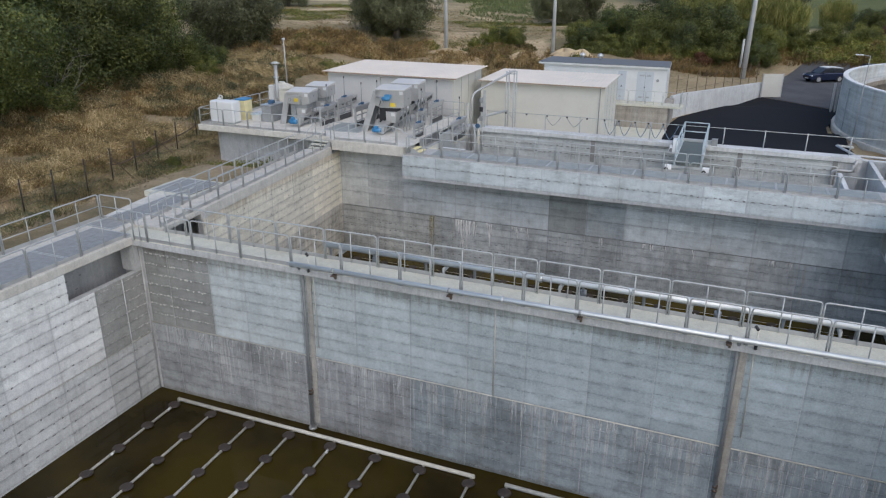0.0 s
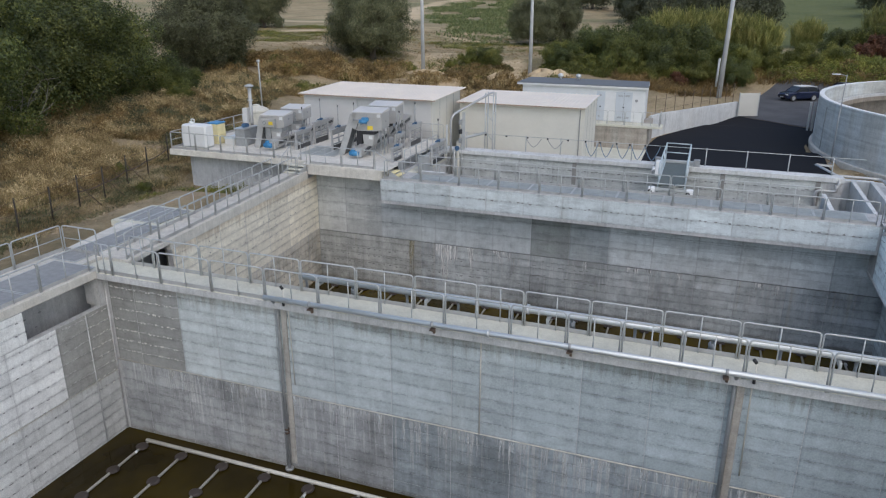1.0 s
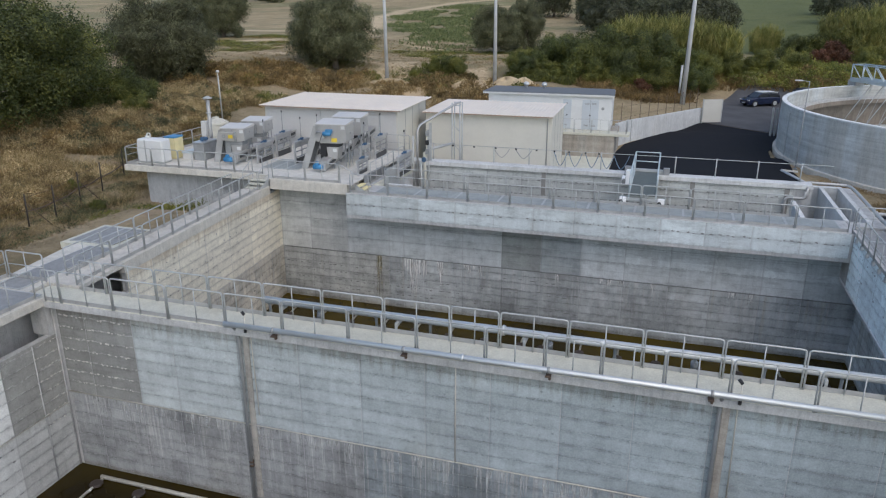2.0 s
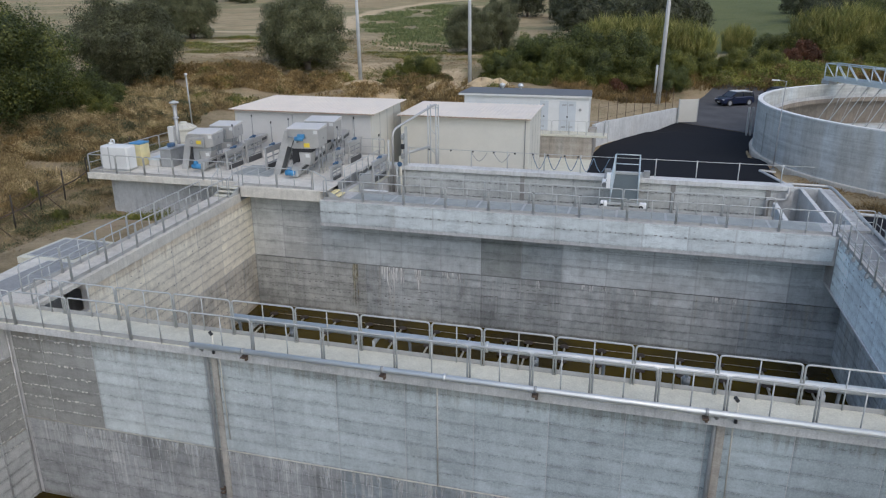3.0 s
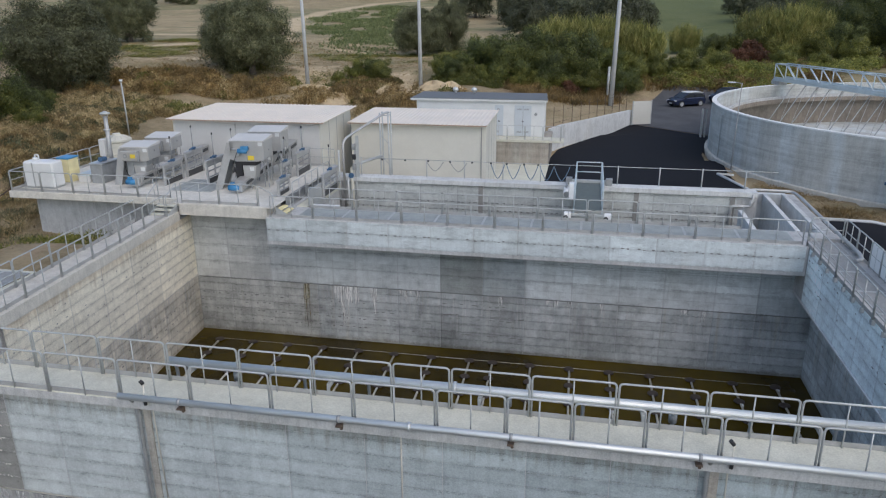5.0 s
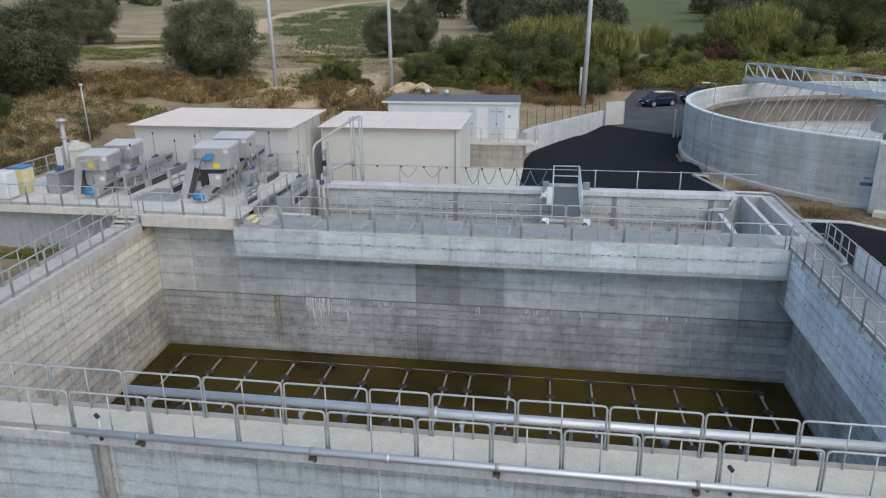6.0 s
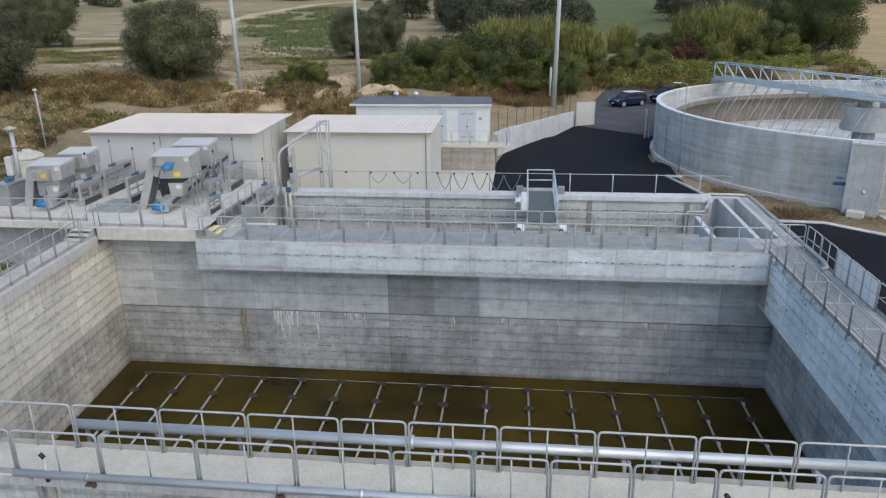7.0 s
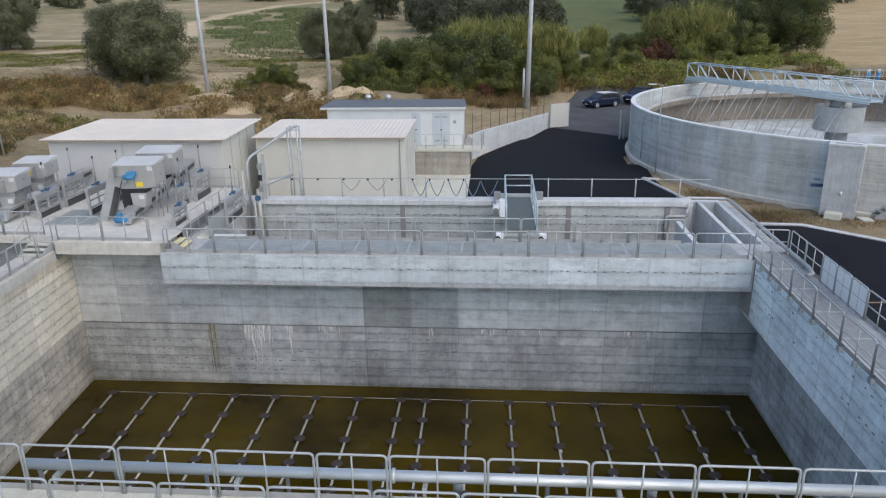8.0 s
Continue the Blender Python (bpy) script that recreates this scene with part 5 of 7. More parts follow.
def screen(label, x, y, w, d, z0, z1, lean, motor, turn=5.0):
    """A step screen: leaning chute, boxy hood w by d between z0 and z1 over the deck; its origin lies under the hood's front corner."""
    s = thing("inlet_screen", label, "screen", "inlet screens", at=(x, y, 0.454), turn=turn)
    th = 0.42
    for yy in (0.0, 1.0):
        part("side_frame", slanted(B(), (-lean - th, -lean, 0.0), (-0.12, 0.30, z1 - 0.10), yy, yy + 0.05), "midsteel", s)
    part("sloping_cover", slanted(B(), (-lean - th + 0.02, -lean - th + 0.06, 0.02), (-0.10, -0.06, z1 - 0.12), 0.05, 1.0), "midsteel", s)
    part("screen_mat", slanted(B(), (-lean - 0.12, -lean - 0.05, 0.02), (0.12, 0.19, z1 - 0.2), 0.05, 1.0), "dullsteel", s, "dark step screen inside the chute")
    bm = B()
    pts = [(0.0, z0 + 0.12), (0.35, z0), (w - 0.35, z0 + 0.02), (w, z0 + 0.10), (w, z1), (0.0, z1 - 0.03)]
    lo = [bm.verts.new((px, 0.0, pz)) for px, pz in pts]
    hi = [bm.verts.new((px, d, pz + 0.02)) for px, pz in pts]
    bm.faces.new(lo)
    bm.faces.new(list(reversed(hi)))
    for i in range(6):
        j = (i + 1) % 6
        bm.faces.new((lo[j], lo[i], hi[i], hi[j]))
    bmesh.ops.recalc_face_normals(bm, faces=bm.faces)
    bmesh.ops.bevel(bm, geom=bm.edges[:], offset=0.02, segments=1, affect="EDGES")
    hood = part("hood", bm, "hoodsteel", s, "brushed stainless steel hood")
    part("lid", prism(B(), [(-0.03, -0.03), (w + 0.03, -0.03), (w + 0.03, d + 0.03), (-0.03, d + 0.03)], z1 - 0.02, [z1 + 0.02, z1 + 0.03, z1 + 0.16, z1 + 0.15]), "lidsteel", hood, "pale steel lid")
    part("seam", box(B(), w * 0.5 - 0.01, w * 0.5 + 0.01, -0.008, 0.0, z0 + 0.06, z1 - 0.05), "dullsteel", hood)
    part("sticker", box(B(), w - 0.30, w - 0.06, -0.012, -0.002, z1 - 0.26, z1 - 0.06, 0.002), "white", hood)
    part("latch", box(B(), w + 0.0, w + 0.03, d * 0.5, d * 0.5 + 0.1, z0 + 0.5, z0 + 0.6, 0.008), "dullsteel", hood)
    if motor:
        m = part("motor", tube(B(), [(0.55, -0.2, z1 - 0.52), (1.02, -0.2, z1 - 0.52)], 0.13, 12), "blue", s, "blue gear motor")
        part("motor_box", box(B(), 0.72, 1.12, -0.30, -0.06, z1 - 0.50, z1 - 0.26, 0.02), "blue", m)
        part("shaft", tube(B(), [(0.15, -0.2, z1 - 0.42), (0.56, -0.2, z1 - 0.46)], 0.06, 8), "dullsteel", m)
        part("torque_arm", box(B(), 0.5, 0.62, -0.26, 0.0, z1 - 0.78, z1 - 0.40, 0.01), "galv", m)
        part("warning_plate", box(B(), 1.00, 1.35, -0.03, -0.005, z0 + 0.10, z0 + 0.34, 0.002), "sign", hood, "yellow warning plate")
    else:
        cbx = part("control_box", box(B(), 0.05, 1.02, -0.16, -0.002, z0 + 0.08, z1 - 0.22, 0.02), "hoodsteel", hood, "flat steel control box")
        part("warning_plate", box(B(), 0.62, 0.92, -0.175, -0.162, z0 + 0.24, z0 + 0.46, 0.002), "sign", cbx, "yellow warning plate")
        part("gauge", tube(B(), [(0.32, -0.16, z0 + 0.36), (0.32, -0.185, z0 + 0.36)], 0.12, 14), "dullsteel", cbx)
        part("knob", tube(B(), [(0.32, -0.185, z0 + 0.36), (0.32, -0.20, z0 + 0.36)], 0.07, 10), "galv", cbx)
        part("box_flange", box(B(), 1.02, 1.10, -0.20, 0.0, z0 + 0.04, z1 - 0.18, 0.01), "dullsteel", cbx)
    part("rubber_chute", prism(B(), [(0.22, 0.1), (0.60, 0.1), (0.60, 0.8), (0.22, 0.8)], 0.55, z0 + 0.06), "black" if motor else "dullsteel", s, "rubber discharge chute")
    dbx = part("discharge_box", slanted(B(), (0.72, 1.30, 0.66), (0.66, 1.42, z0 - 0.22), 0.02, 0.8), "hoodsteel", s, "stainless discharge box")
    part("sticker", box(B(), 1.06, 1.30, 0.0, 0.016, z0 - 0.50, z0 - 0.30), "white", dbx)
    # box filling the gap below the hood; its dark colour stands for shade
    part("gap_shade", box(B(), 0.62, 1.40, 0.08, 0.82, z0 - 0.22, z0 + 0.04, 0.005), "black" if motor else "dullsteel", s)
    part("cable", tube(B(), bent([(0.5, -0.12, z1 - 0.5), (0.2, -0.15, z0 - 0.1), (0.3, -0.1, z0 - 0.7), (0.5, 0.0, 0.3)], 0.25, 3), 0.02, 5), "black", s)
    for px in (w - 0.35, w - 0.12):
        for py in (d * 0.5, d - 0.15):
            part("leg", box(B(), px, px + 0.045, py, py + 0.045, 0.0, z0 + 0.08, 0.006), "dullsteel", s)
    return s


def conveyor(label, x, y0, y1, z0, z1):
    c = thing("screw_conveyor", label, "conveyor", "screw conveyors")
    bm = B()
    prof = [(-0.28, 0.42), (-0.24, 0.05), (-0.12, -0.10), (0.12, -0.10), (0.24, 0.05), (0.28, 0.42)]
    lo = [bm.verts.new((x + a, y0, z0 + h)) for a, h in prof]
    hi = [bm.verts.new((x + a, y1, z1 + h)) for a, h in prof]
    bm.faces.new(lo)
    bm.faces.new(list(reversed(hi)))
    for i in range(6):
        j = (i + 1) % 6
        bm.faces.new((lo[j], lo[i], hi[i], hi[j]))
    part("trough", bm, "midsteel", c)
    for i in range(6):
        f0, f1 = (i + 0.15) / 6, (i + 0.85) / 6
        bm = B()
        vs = [bm.verts.new((x + 0.275 + 0.006, y0 + (y1 - y0) * f, z0 + (z1 - z0) * f + h)) for f, h in ((f0, 0.14), (f1, 0.14), (f1, 0.32), (f0, 0.32))]
        vs += [bm.verts.new((v.co.x - 0.03, v.co.y, v.co.z)) for v in vs]
        for q in ((0, 1, 2, 3), (7, 6, 5, 4), (0, 4, 5, 1), (1, 5, 6, 2), (2, 6, 7, 3), (3, 7, 4, 0)):
            bm.faces.new([vs[k] for k in q])
        part("slot", bm, "darkplate", c)
    n = 5
    for i in range(n):
        a, b = i / n + 0.005, (i + 1) / n - 0.005
        bm = B()
        for s0, s1 in ((a, b),):
            ya, yb, za, zb = y0 + (y1 - y0) * s0, y0 + (y1 - y0) * s1, z0 + (z1 - z0) * s0, z0 + (z1 - z0) * s1
            vs = [bm.verts.new((x + dx, yy, zz + dz)) for dz in (0.43, 0.46) for dx, yy, zz in ((-0.31, ya, za), (0.31, ya, za), (0.31, yb, zb), (-0.31, yb, zb))]
            for f in ((3, 2, 1, 0), (4, 5, 6, 7), (0, 1, 5, 4), (1, 2, 6, 5), (2, 3, 7, 6), (3, 0, 4, 7)):
                bm.faces.new([vs[k] for k in f])
        part("cover_plate", bm, "lidsteel" if i % 2 else "hoodsteel", c)
    for i in range(4):
        f = (i + 0.5) / 4
        yy, zz = y0 + (y1 - y0) * f, z0 + (z1 - z0) * f
        for dx in (-0.26, 0.2):
            part("leg", box(B(), x + dx, x + dx + 0.06, yy - 0.03, yy + 0.03, 0.454, zz, 0.005), "dullsteel", c)
    m = part("motor", tube(B(), [(x - 0.55, y0 - 0.26, z0 + 0.12), (x - 0.05, y0 - 0.26, z0 + 0.12), (x + 0.02, y0 - 0.26, z0 + 0.12)], [0.15, 0.15, 0.10], 14), "blue", c, "bright blue drive motor")
    for k in range(4):
        part("cooling_fin", tube(B(), [(x - 0.48 + 0.1 * k, y0 - 0.26, z0 + 0.12), (x - 0.46 + 0.1 * k, y0 - 0.26, z0 + 0.12)], 0.165, 12), "blue", m)
    part("gearbox", box(B(), x - 0.2, x + 0.16, y0 - 0.2, y0 - 0.02, z0 - 0.12, z0 + 0.32, 0.02), "steel", m)
    part("terminal_box", box(B(), x - 0.42, x - 0.22, y0 - 0.36, y0 - 0.16, z0 + 0.25, z0 + 0.42, 0.02), "blue", m)
    for i in range(1, 5):
        f = i / 5
        yy, zz = y0 + (y1 - y0) * f, z0 + (z1 - z0) * f
        for dx in (-0.315, 0.285):
            part("flange", box(B(), x + dx, x + dx + 0.03, yy - 0.03, yy + 0.03, zz - 0.06, zz + 0.49, 0.004), "dullsteel", c)
        part("clip", box(B(), x - 0.30, x + 0.30, yy - 0.012, yy + 0.012, zz + 0.46, zz + 0.485), "dullsteel", c)
    part("end_cap", box(B(), x - 0.1, x + 0.1, y1, y1 + 0.15, z1 + 0.1, z1 + 0.35, 0.02), "black", c)
    return c


screen("low stainless step screen with a control box on the platform", -5.62, 3.15, 1.62, 1.35, 1.33, 2.16, 0.20, False)
screen("low stainless step screen with a control box on the platform", -5.98, 6.15, 1.62, 1.35, 1.33, 2.16, 0.20, False)
screen("tall stainless step screen with a boxy hood and blue motor", 1.02, 3.15, 1.92, 1.45, 1.58, 2.72, 0.62, True)
screen("tall stainless step screen with a boxy hood and blue motor", 0.74, 6.05, 1.92, 1.45, 1.58, 2.72, 0.62, True)
conveyor("inclined stainless screw conveyor beside the screens", -4.45, 2.7, 10.3, 0.70, 1.05)
conveyor("inclined stainless screw conveyor beside the screens", 1.75, 2.6, 10.2, 0.66, 1.60)


def penstock(label, x, y0, y1, zb, h):
    """A sluice gate frame standing along y, with handwheel-less actuator and spindle."""
    g = thing("sluice_gate", label, "sluice gate", "sluice gates")
    for y in (y0, y1 - 0.12):
        part("upright", box(B(), x - 0.06, x + 0.06, y, y + 0.12, zb, zb + h, 0.006), "midsteel", g)
    part("head_beam", box(B(), x - 0.09, x + 0.09, y0 - 0.05, y1 + 0.05, zb + h, zb + h + 0.14, 0.008), "midsteel", g)
    for k in (0.30, 0.58, 0.80):
        part("cross_bar", box(B(), x - 0.03, x + 0.03, y0 + 0.12, y1 - 0.12, zb + h * k, zb + h * k + 0.06, 0.004), "dullsteel", g)
    part("gate_plate", box(B(), x - 0.015, x + 0.015, y0 + 0.12, y1 - 0.12, zb + 0.0, zb + h * 0.26), "darkplate", g)
    part("guide_plate", box(B(), x - 0.02, x + 0.02, y0 + 0.12, y1 - 0.12, zb + h * 0.84, zb + h, 0.004), "hoodsteel", g)
    ymid = (y0 + y1) / 2
    part("middle_bar", box(B(), x - 0.04, x + 0.04, ymid - 0.04, ymid + 0.04, zb + h * 0.3, zb + h, 0.004), "midsteel", g)
    ym = (y0 + y1) / 2
    act = part("actuator", box(B(), x - 0.07, x + 0.07, ym - 0.08, ym + 0.08, zb + h + 0.14, zb + h + 0.28, 0.025), "navy", g, "dark blue actuator")
    part("handwheel", tube(B(), [(x + 0.08, ym, zb + h + 0.22), (x + 0.12, ym, zb + h + 0.22)], 0.09, 12), "navy", act)
    part("actuator_shaft", tube(B(), [(x - 0.03, ym - 0.34, zb + h + 0.2), (x - 0.03, ym + 0.34, zb + h + 0.2)], 0.045, 8), "navy", act)
    part("spindle", tube(B(), [(x, ym, zb + h + 0.30), (x, ym, zb + h + 1.45)], 0.028, 6), "dullsteel", g)
    part("spindle_cap", tube(B(), [(x, ym, zb + h + 1.45), (x, ym, zb + h + 1.58)], 0.045, 6), "black", g)
    return g


for x, y0, y1, h in ((-3.2, 3.3, 5.25, 1.07), (-3.1, 5.5, 7.45, 1.35), (-0.9, 3.9, 5.85, 1.25), (-0.95, 6.3, 8.2, 1.1), (4.15, 2.1, 3.6, 0.75), (3.0, 5.15, 6.6, 0.95), (3.3, 6.8, 8.9, 1.25), (5.9, 4.1, 6.5, 1.15)):
    penstock("stainless sluice gate frame with a dark blue actuator", x, y0, y1, 0.454 if x < 5 else 0.0, h)

# inlet chamber end: deck, cover and guard frame between platform and channel
ic = thing("inlet_chamber", "concrete inlet chamber with grating and stainless panels", "chamber")
part("deck", box(B(), 4.71, 5.75, 2.01, 8.0, -0.3, 0.05, 0.01), "slab", ic)
part("side_plate", box(B(), 5.78, 5.82, 2.2, 4.6, -0.4, 0.85, 0.004), "steel", ic)
part("side_plate", box(B(), 4.74, 4.78, 1.6, 4.8, 0.06, 0.62, 0.004), "dullsteel", ic)
part("cover_slab", box(B(), 5.9, 7.4, 1.98, 2.5, -0.2, 0.06, 0.01), "white", ic)
along((5.0, 1.95, 0.05), (5.0, 7.6, 0.05), 3, mid=True, label="galvanised railing beside the inlet chamber", h=1.25)

# dosing tanks, cabinet and pipes at the platform's end
wb = thing("dosing_tank", "white plastic dosing tank with moulded ribs", "tank")
part("body", box(B(), -10.75, -8.85, 1.55, 2.45, 0.5, 1.95, 0.09), "white", wb)
part("strap", box(B(), -10.15, -10.07, 1.53, 1.552, 0.52, 1.9, 0.004), "galv", wb, "grey strap down the front")
part("pallet", box(B(), -10.7, -8.9, 1.6, 2.4, 0.454, 0.51), "galv", wb)
part("filler_neck", tube(B(), [(-10.3, 2.1, 1.93), (-10.3, 2.1, 2.08)], 0.14, 12), "white", wb)
part("filler_pipe", tube(B(), bent([(-10.3, 2.1, 2.06), (-10.3, 2.1, 2.24), (-10.06, 2.1, 2.24), (-10.06, 2.1, 1.96)], 0.06, 3), 0.04, 8), "white", wb)
yb = thing("grit_bin", "faded yellow plastic grit bin with a blue lid", "bin")
part("body", prism(B(), [(-9.75, 3.1), (-9.05, 3.1), (-9.05, 3.95), (-9.75, 3.95)], 0.47, 1.80), "yellow", yb)
part("rib", box(B(), -9.77, -9.03, 3.08, 3.97, 1.08, 1.14, 0.01), "yellow", yb)
part("lid", box(B(), -9.81, -8.99, 3.04, 4.0, 1.80, 1.90, 0.04), "blue", yb, "blue plastic lid")
part("foot", box(B(), -9.70, -9.1, 3.15, 3.9, 0.454, 0.475), "black", yb)
cb = thing("channel_cover", "pale sheet cover over the inlet channel", "cover")
part("top", box(B(), -8.7, -7.85, 3.2, 4.7, 0.85, 0.95, 0.015), "alu", cb)
part("side", box(B(), -8.66, -7.89, 3.24, 4.66, 0.454, 0.85, 0.006), "greypanel", cb)
pb = thing("gate_box", "dull stainless steel gate box with a blue actuator", "gate box")
part("box_body", box(B(), -7.75, -7.0, 3.2, 4.7, 0.454, 1.55, 0.01), "dullsteel", pb)
part("rim", box(B(), -7.8, -6.95, 3.15, 4.75, 1.55, 1.62, 0.01), "steel", pb)
part("actuator", box(B(), -7.5, -7.2, 3.8, 4.1, 1.62, 1.85, 0.05), "navy", pb, "dark blue actuator")
part("hand_wheel", tube(B(), [(-7.35, 3.6, 1.75), (-7.35, 3.68, 1.75)], 0.14, 12), "navy", pb)
ch = thing("vent_stack", "tall galvanised vent stack with a flat cowl", "pipe")
part("stack", tube(B(), [(-7.6, 5.0, 0.454), (-7.6, 5.0, 4.05)], 0.115, 14), "midsteel", ch)
part("collar", tube(B(), [(-7.6, 5.0, 3.2), (-7.6, 5.0, 3.26)], 0.19, 14), "galv", ch)
part("cowl", tube(B(), [(-7.6, 5.0, 4.15), (-7.6, 5.0, 4.22), (-7.6, 5.0, 4.32)], [0.30, 0.30, 0.05], 16), "galv", ch)
for k in range(3):
    ang = k * 2.1
    part("cowl_stay", tube(B(), [(-7.6 + 0.16 * math.cos(ang), 5 + 0.16 * math.sin(ang), 3.95), (-7.6 + 0.2 * math.cos(ang), 5 + 0.2 * math.sin(ang), 4.18)], 0.015, 5), "galv", ch)
part("control_box", box(B(), -8.15, -7.8, 4.75, 5.1, 1.7, 2.7, 0.03), "greypanel", ch)
part("box_post", box(B(), -8.0, -7.94, 4.9, 4.96, 0.454, 1.7), "galv", ch)
ct = thing("storage_tank", "cream plastic storage tank with a ribbed conical lid", "tank")
part("body", lathe(B(), [(0.0, 0.0), (0.85, 0.0), (0.88, 0.05), (0.85, 0.6), (0.89, 0.65), (0.85, 0.7), (0.85, 1.35), (0.92, 1.42), (0.90, 1.5)], 24), "tankplastic", ct)
part("lid", lathe(B(), [(0.94, 1.45), (0.92, 1.55), (0.45, 1.75), (0.28, 1.80), (0.25, 1.9), (0.0, 1.92)], 24), "tankplastic", ct)
for k in range(12):
    ang = k * math.pi / 6
    part("lid_rib", tube(B(), [(0.9 * math.cos(ang), 0.9 * math.sin(ang), 1.55), (0.45 * math.cos(ang), 0.45 * math.sin(ang), 1.76)], 0.03, 5), "tankplastic", ct)
ct.matrix_world = pose(-9.7, 8.7, 0.454)
ct.scale = (0.95, 0.95, 1.0)

# ---- pipe bridge between the inlet and the sheds ----
pg = thing("pipe_bridge", "galvanised pipe on a braced steel stand before the sheds", "pipe")
part("pipe", tube(B(), bent([(6.05, 7.3, -1.5), (6.05, 7.3, 2.62), (7.6, 10.95, 3.72), (7.75, 11.3, 3.72)], 0.5, 5), 0.075, 12), "midsteel", pg)
part("lower_pipe", tube(B(), [(6.35, 8.3, 0.95), (7.4, 10.7, 1.05)], 0.09, 10), "galv", pg)
for x, y in ((7.34, 10.7), (7.34, 11.3), (7.88, 10.7), (7.88, 11.3)):
    part("stand_leg", tube(B(), [(x, y, YARD), (x, y, 3.75)], 0.045, 6), "galv", pg)
for z in (-0.2, 1.1, 2.4, 3.6):
    part("stand_beam", tube(B(), [(7.34, 10.7, z), (7.88, 10.7, z + (0 if z > 3 else -0.55))], 0.03, 6), "galv", pg)
    part("stand_beam", tube(B(), [(7.88, 11.3, z), (7.88, 10.7, z)], 0.03, 6), "galv", pg)
up = thing("pipe_stack", "bundle of upright stainless pipes and cable trays at the inlet", "pipe")
for x, y, r, z1 in ((5.75, 7.35, 0.06, 2.0), (6.5, 7.42, 0.10, 1.0), (6.75, 7.42, 0.07, 2.45), (5.55, 6.9, 0.05, 1.2), (6.35, 7.1, 0.05, 0.4)):
    part("pipe", tube(B(), [(x, y, -2.4), (x, y, z1)], r, 8), "galv" if r < 0.08 else "tankplastic", up)
part("cable_tray", box(B(), 6.82, 7.0, 7.28, 7.35, 0.5, 2.9, 0.005), "galv", up)
for z in (0.9, 1.5, 2.1):
    part("junction_box", box(B(), 6.6, 6.82, 7.2, 7.36, z, z + 0.3, 0.02), "dullsteel" if z != 1.5 else "black", up)
part("valve_wheel", tube(B(), [(6.5, 7.2, 0.55), (6.5, 7.25, 0.55)], 0.16, 12), "navy", up)

# ---- festooned railing on the channel's far wall ----
fr = thing("railing", "thin cable railing with hanging blue hoses on the channel wall", "railing")
px = [6.9, 8.7, 10.9, 13.15, 15.4, 17.55, 21.85, 24.1, 26.35, 28.6]
for x in px:
    part("post", tube(B(), [(x, 8.02, 0.44), (x, 8.02, 1.52)], 0.035, 7), "galv", fr)
part("top_wire", tube(B(), [(6.4, 8.02, 1.46), (30.2, 8.02, 1.46)], 0.020, 6), "galv", fr)
for i, x in enumerate((8.2, 9.6, 11.0, 12.3, 13.6, 14.7, 15.6, 16.6, 17.4, 18.3)):
    part("cable_clip", box(B(), x - 0.05, x + 0.05, 7.97, 8.07, 1.36, 1.46, 0.01), "black", fr)
for i, (x0, x1) in enumerate(((10.9, 11.9), (12.3, 13.3), (14.7, 15.5), (15.6, 16.4), (16.6, 17.4), (17.5, 18.3), (18.3, 19.2))):
    n = 10
    pts = [(x0 + (x1 - x0) * k / n, 8.0, 1.38 - (0.85 if i > 1 else 0.55) * (1 - abs(2 * k / n - 1) ** 1.5)) for k in range(n + 1)]
    part("hose", tube(B(), pts, 0.024, 5), "hoseblue" if i > 1 else "dullsteel", fr)

# ---- travelling bridge over the grit channel ----
tb = thing("scraper_bridge", "aluminium travelling bridge with railings across the channel", "bridge")
part("deck", box(B(), 19.6, 20.95, 2.05, 7.9, 0.50, 0.56), "darkgrate", tb, "dark greenish grating deck")
for x in (19.55, 20.92):
    part("side_beam", box(B(), x, x + 0.07, 2.0, 8.0, 0.36, 0.60, 0.006), "alu", tb)
    bm = tube(B(), bent([(x + 0.03, 2.1, 0.56), (x + 0.03, 2.1, 1.62), (x + 0.03, 7.85, 1.72), (x + 0.03, 7.85, 0.56)], 0.1, 3), 0.04, 7)
    part("handrail", bm, "alu", tb)
    for y in (4.0, 5.9):
        part("rail_post", tube(B(), [(x + 0.03, y, 0.56), (x + 0.03, y, 1.66)], 0.03, 6), "alu", tb)
    part("knee_rail", tube(B(), [(x + 0.03, 2.1, 1.1), (x + 0.03, 7.85, 1.15)], 0.025, 6), "alu", tb)
for z in (1.15, 1.70):
    part("end_rail", tube(B(), [(19.58, 7.85, z), (20.95, 7.85, z)], 0.035, 7), "alu", tb)
part("carriage", box(B(), 19.25, 21.25, 2.02, 2.16, 0.20, 0.36, 0.015), "galv", tb)
for x in (19.12, 21.06):
    wb2 = part("wheel_box", box(B(), x, x + 0.34, 1.92, 2.24, 0.04, 0.38, 0.03), "boardwhite", tb, "white wheel box")
    part("wheel", tube(B(), [(x + 0.09, 1.90, 0.16), (x + 0.09, 1.93, 0.16)], 0.11, 14), "black", wb2)
    part("hub", tube(B(), [(x + 0.09, 1.885, 0.16), (x + 0.09, 1.90, 0.16)], 0.04, 8), "galv", wb2)
part("end_carriage", box(B(), 19.05, 21.45, 7.72, 7.98, 0.47, 0.70, 0.015), "galv", tb)
for x in (19.0, 21.2):
    part("bracket", box(B(), x, x + 0.36, 7.55, 7.9, 0.46, 0.84, 0.02), "dullsteel", tb)
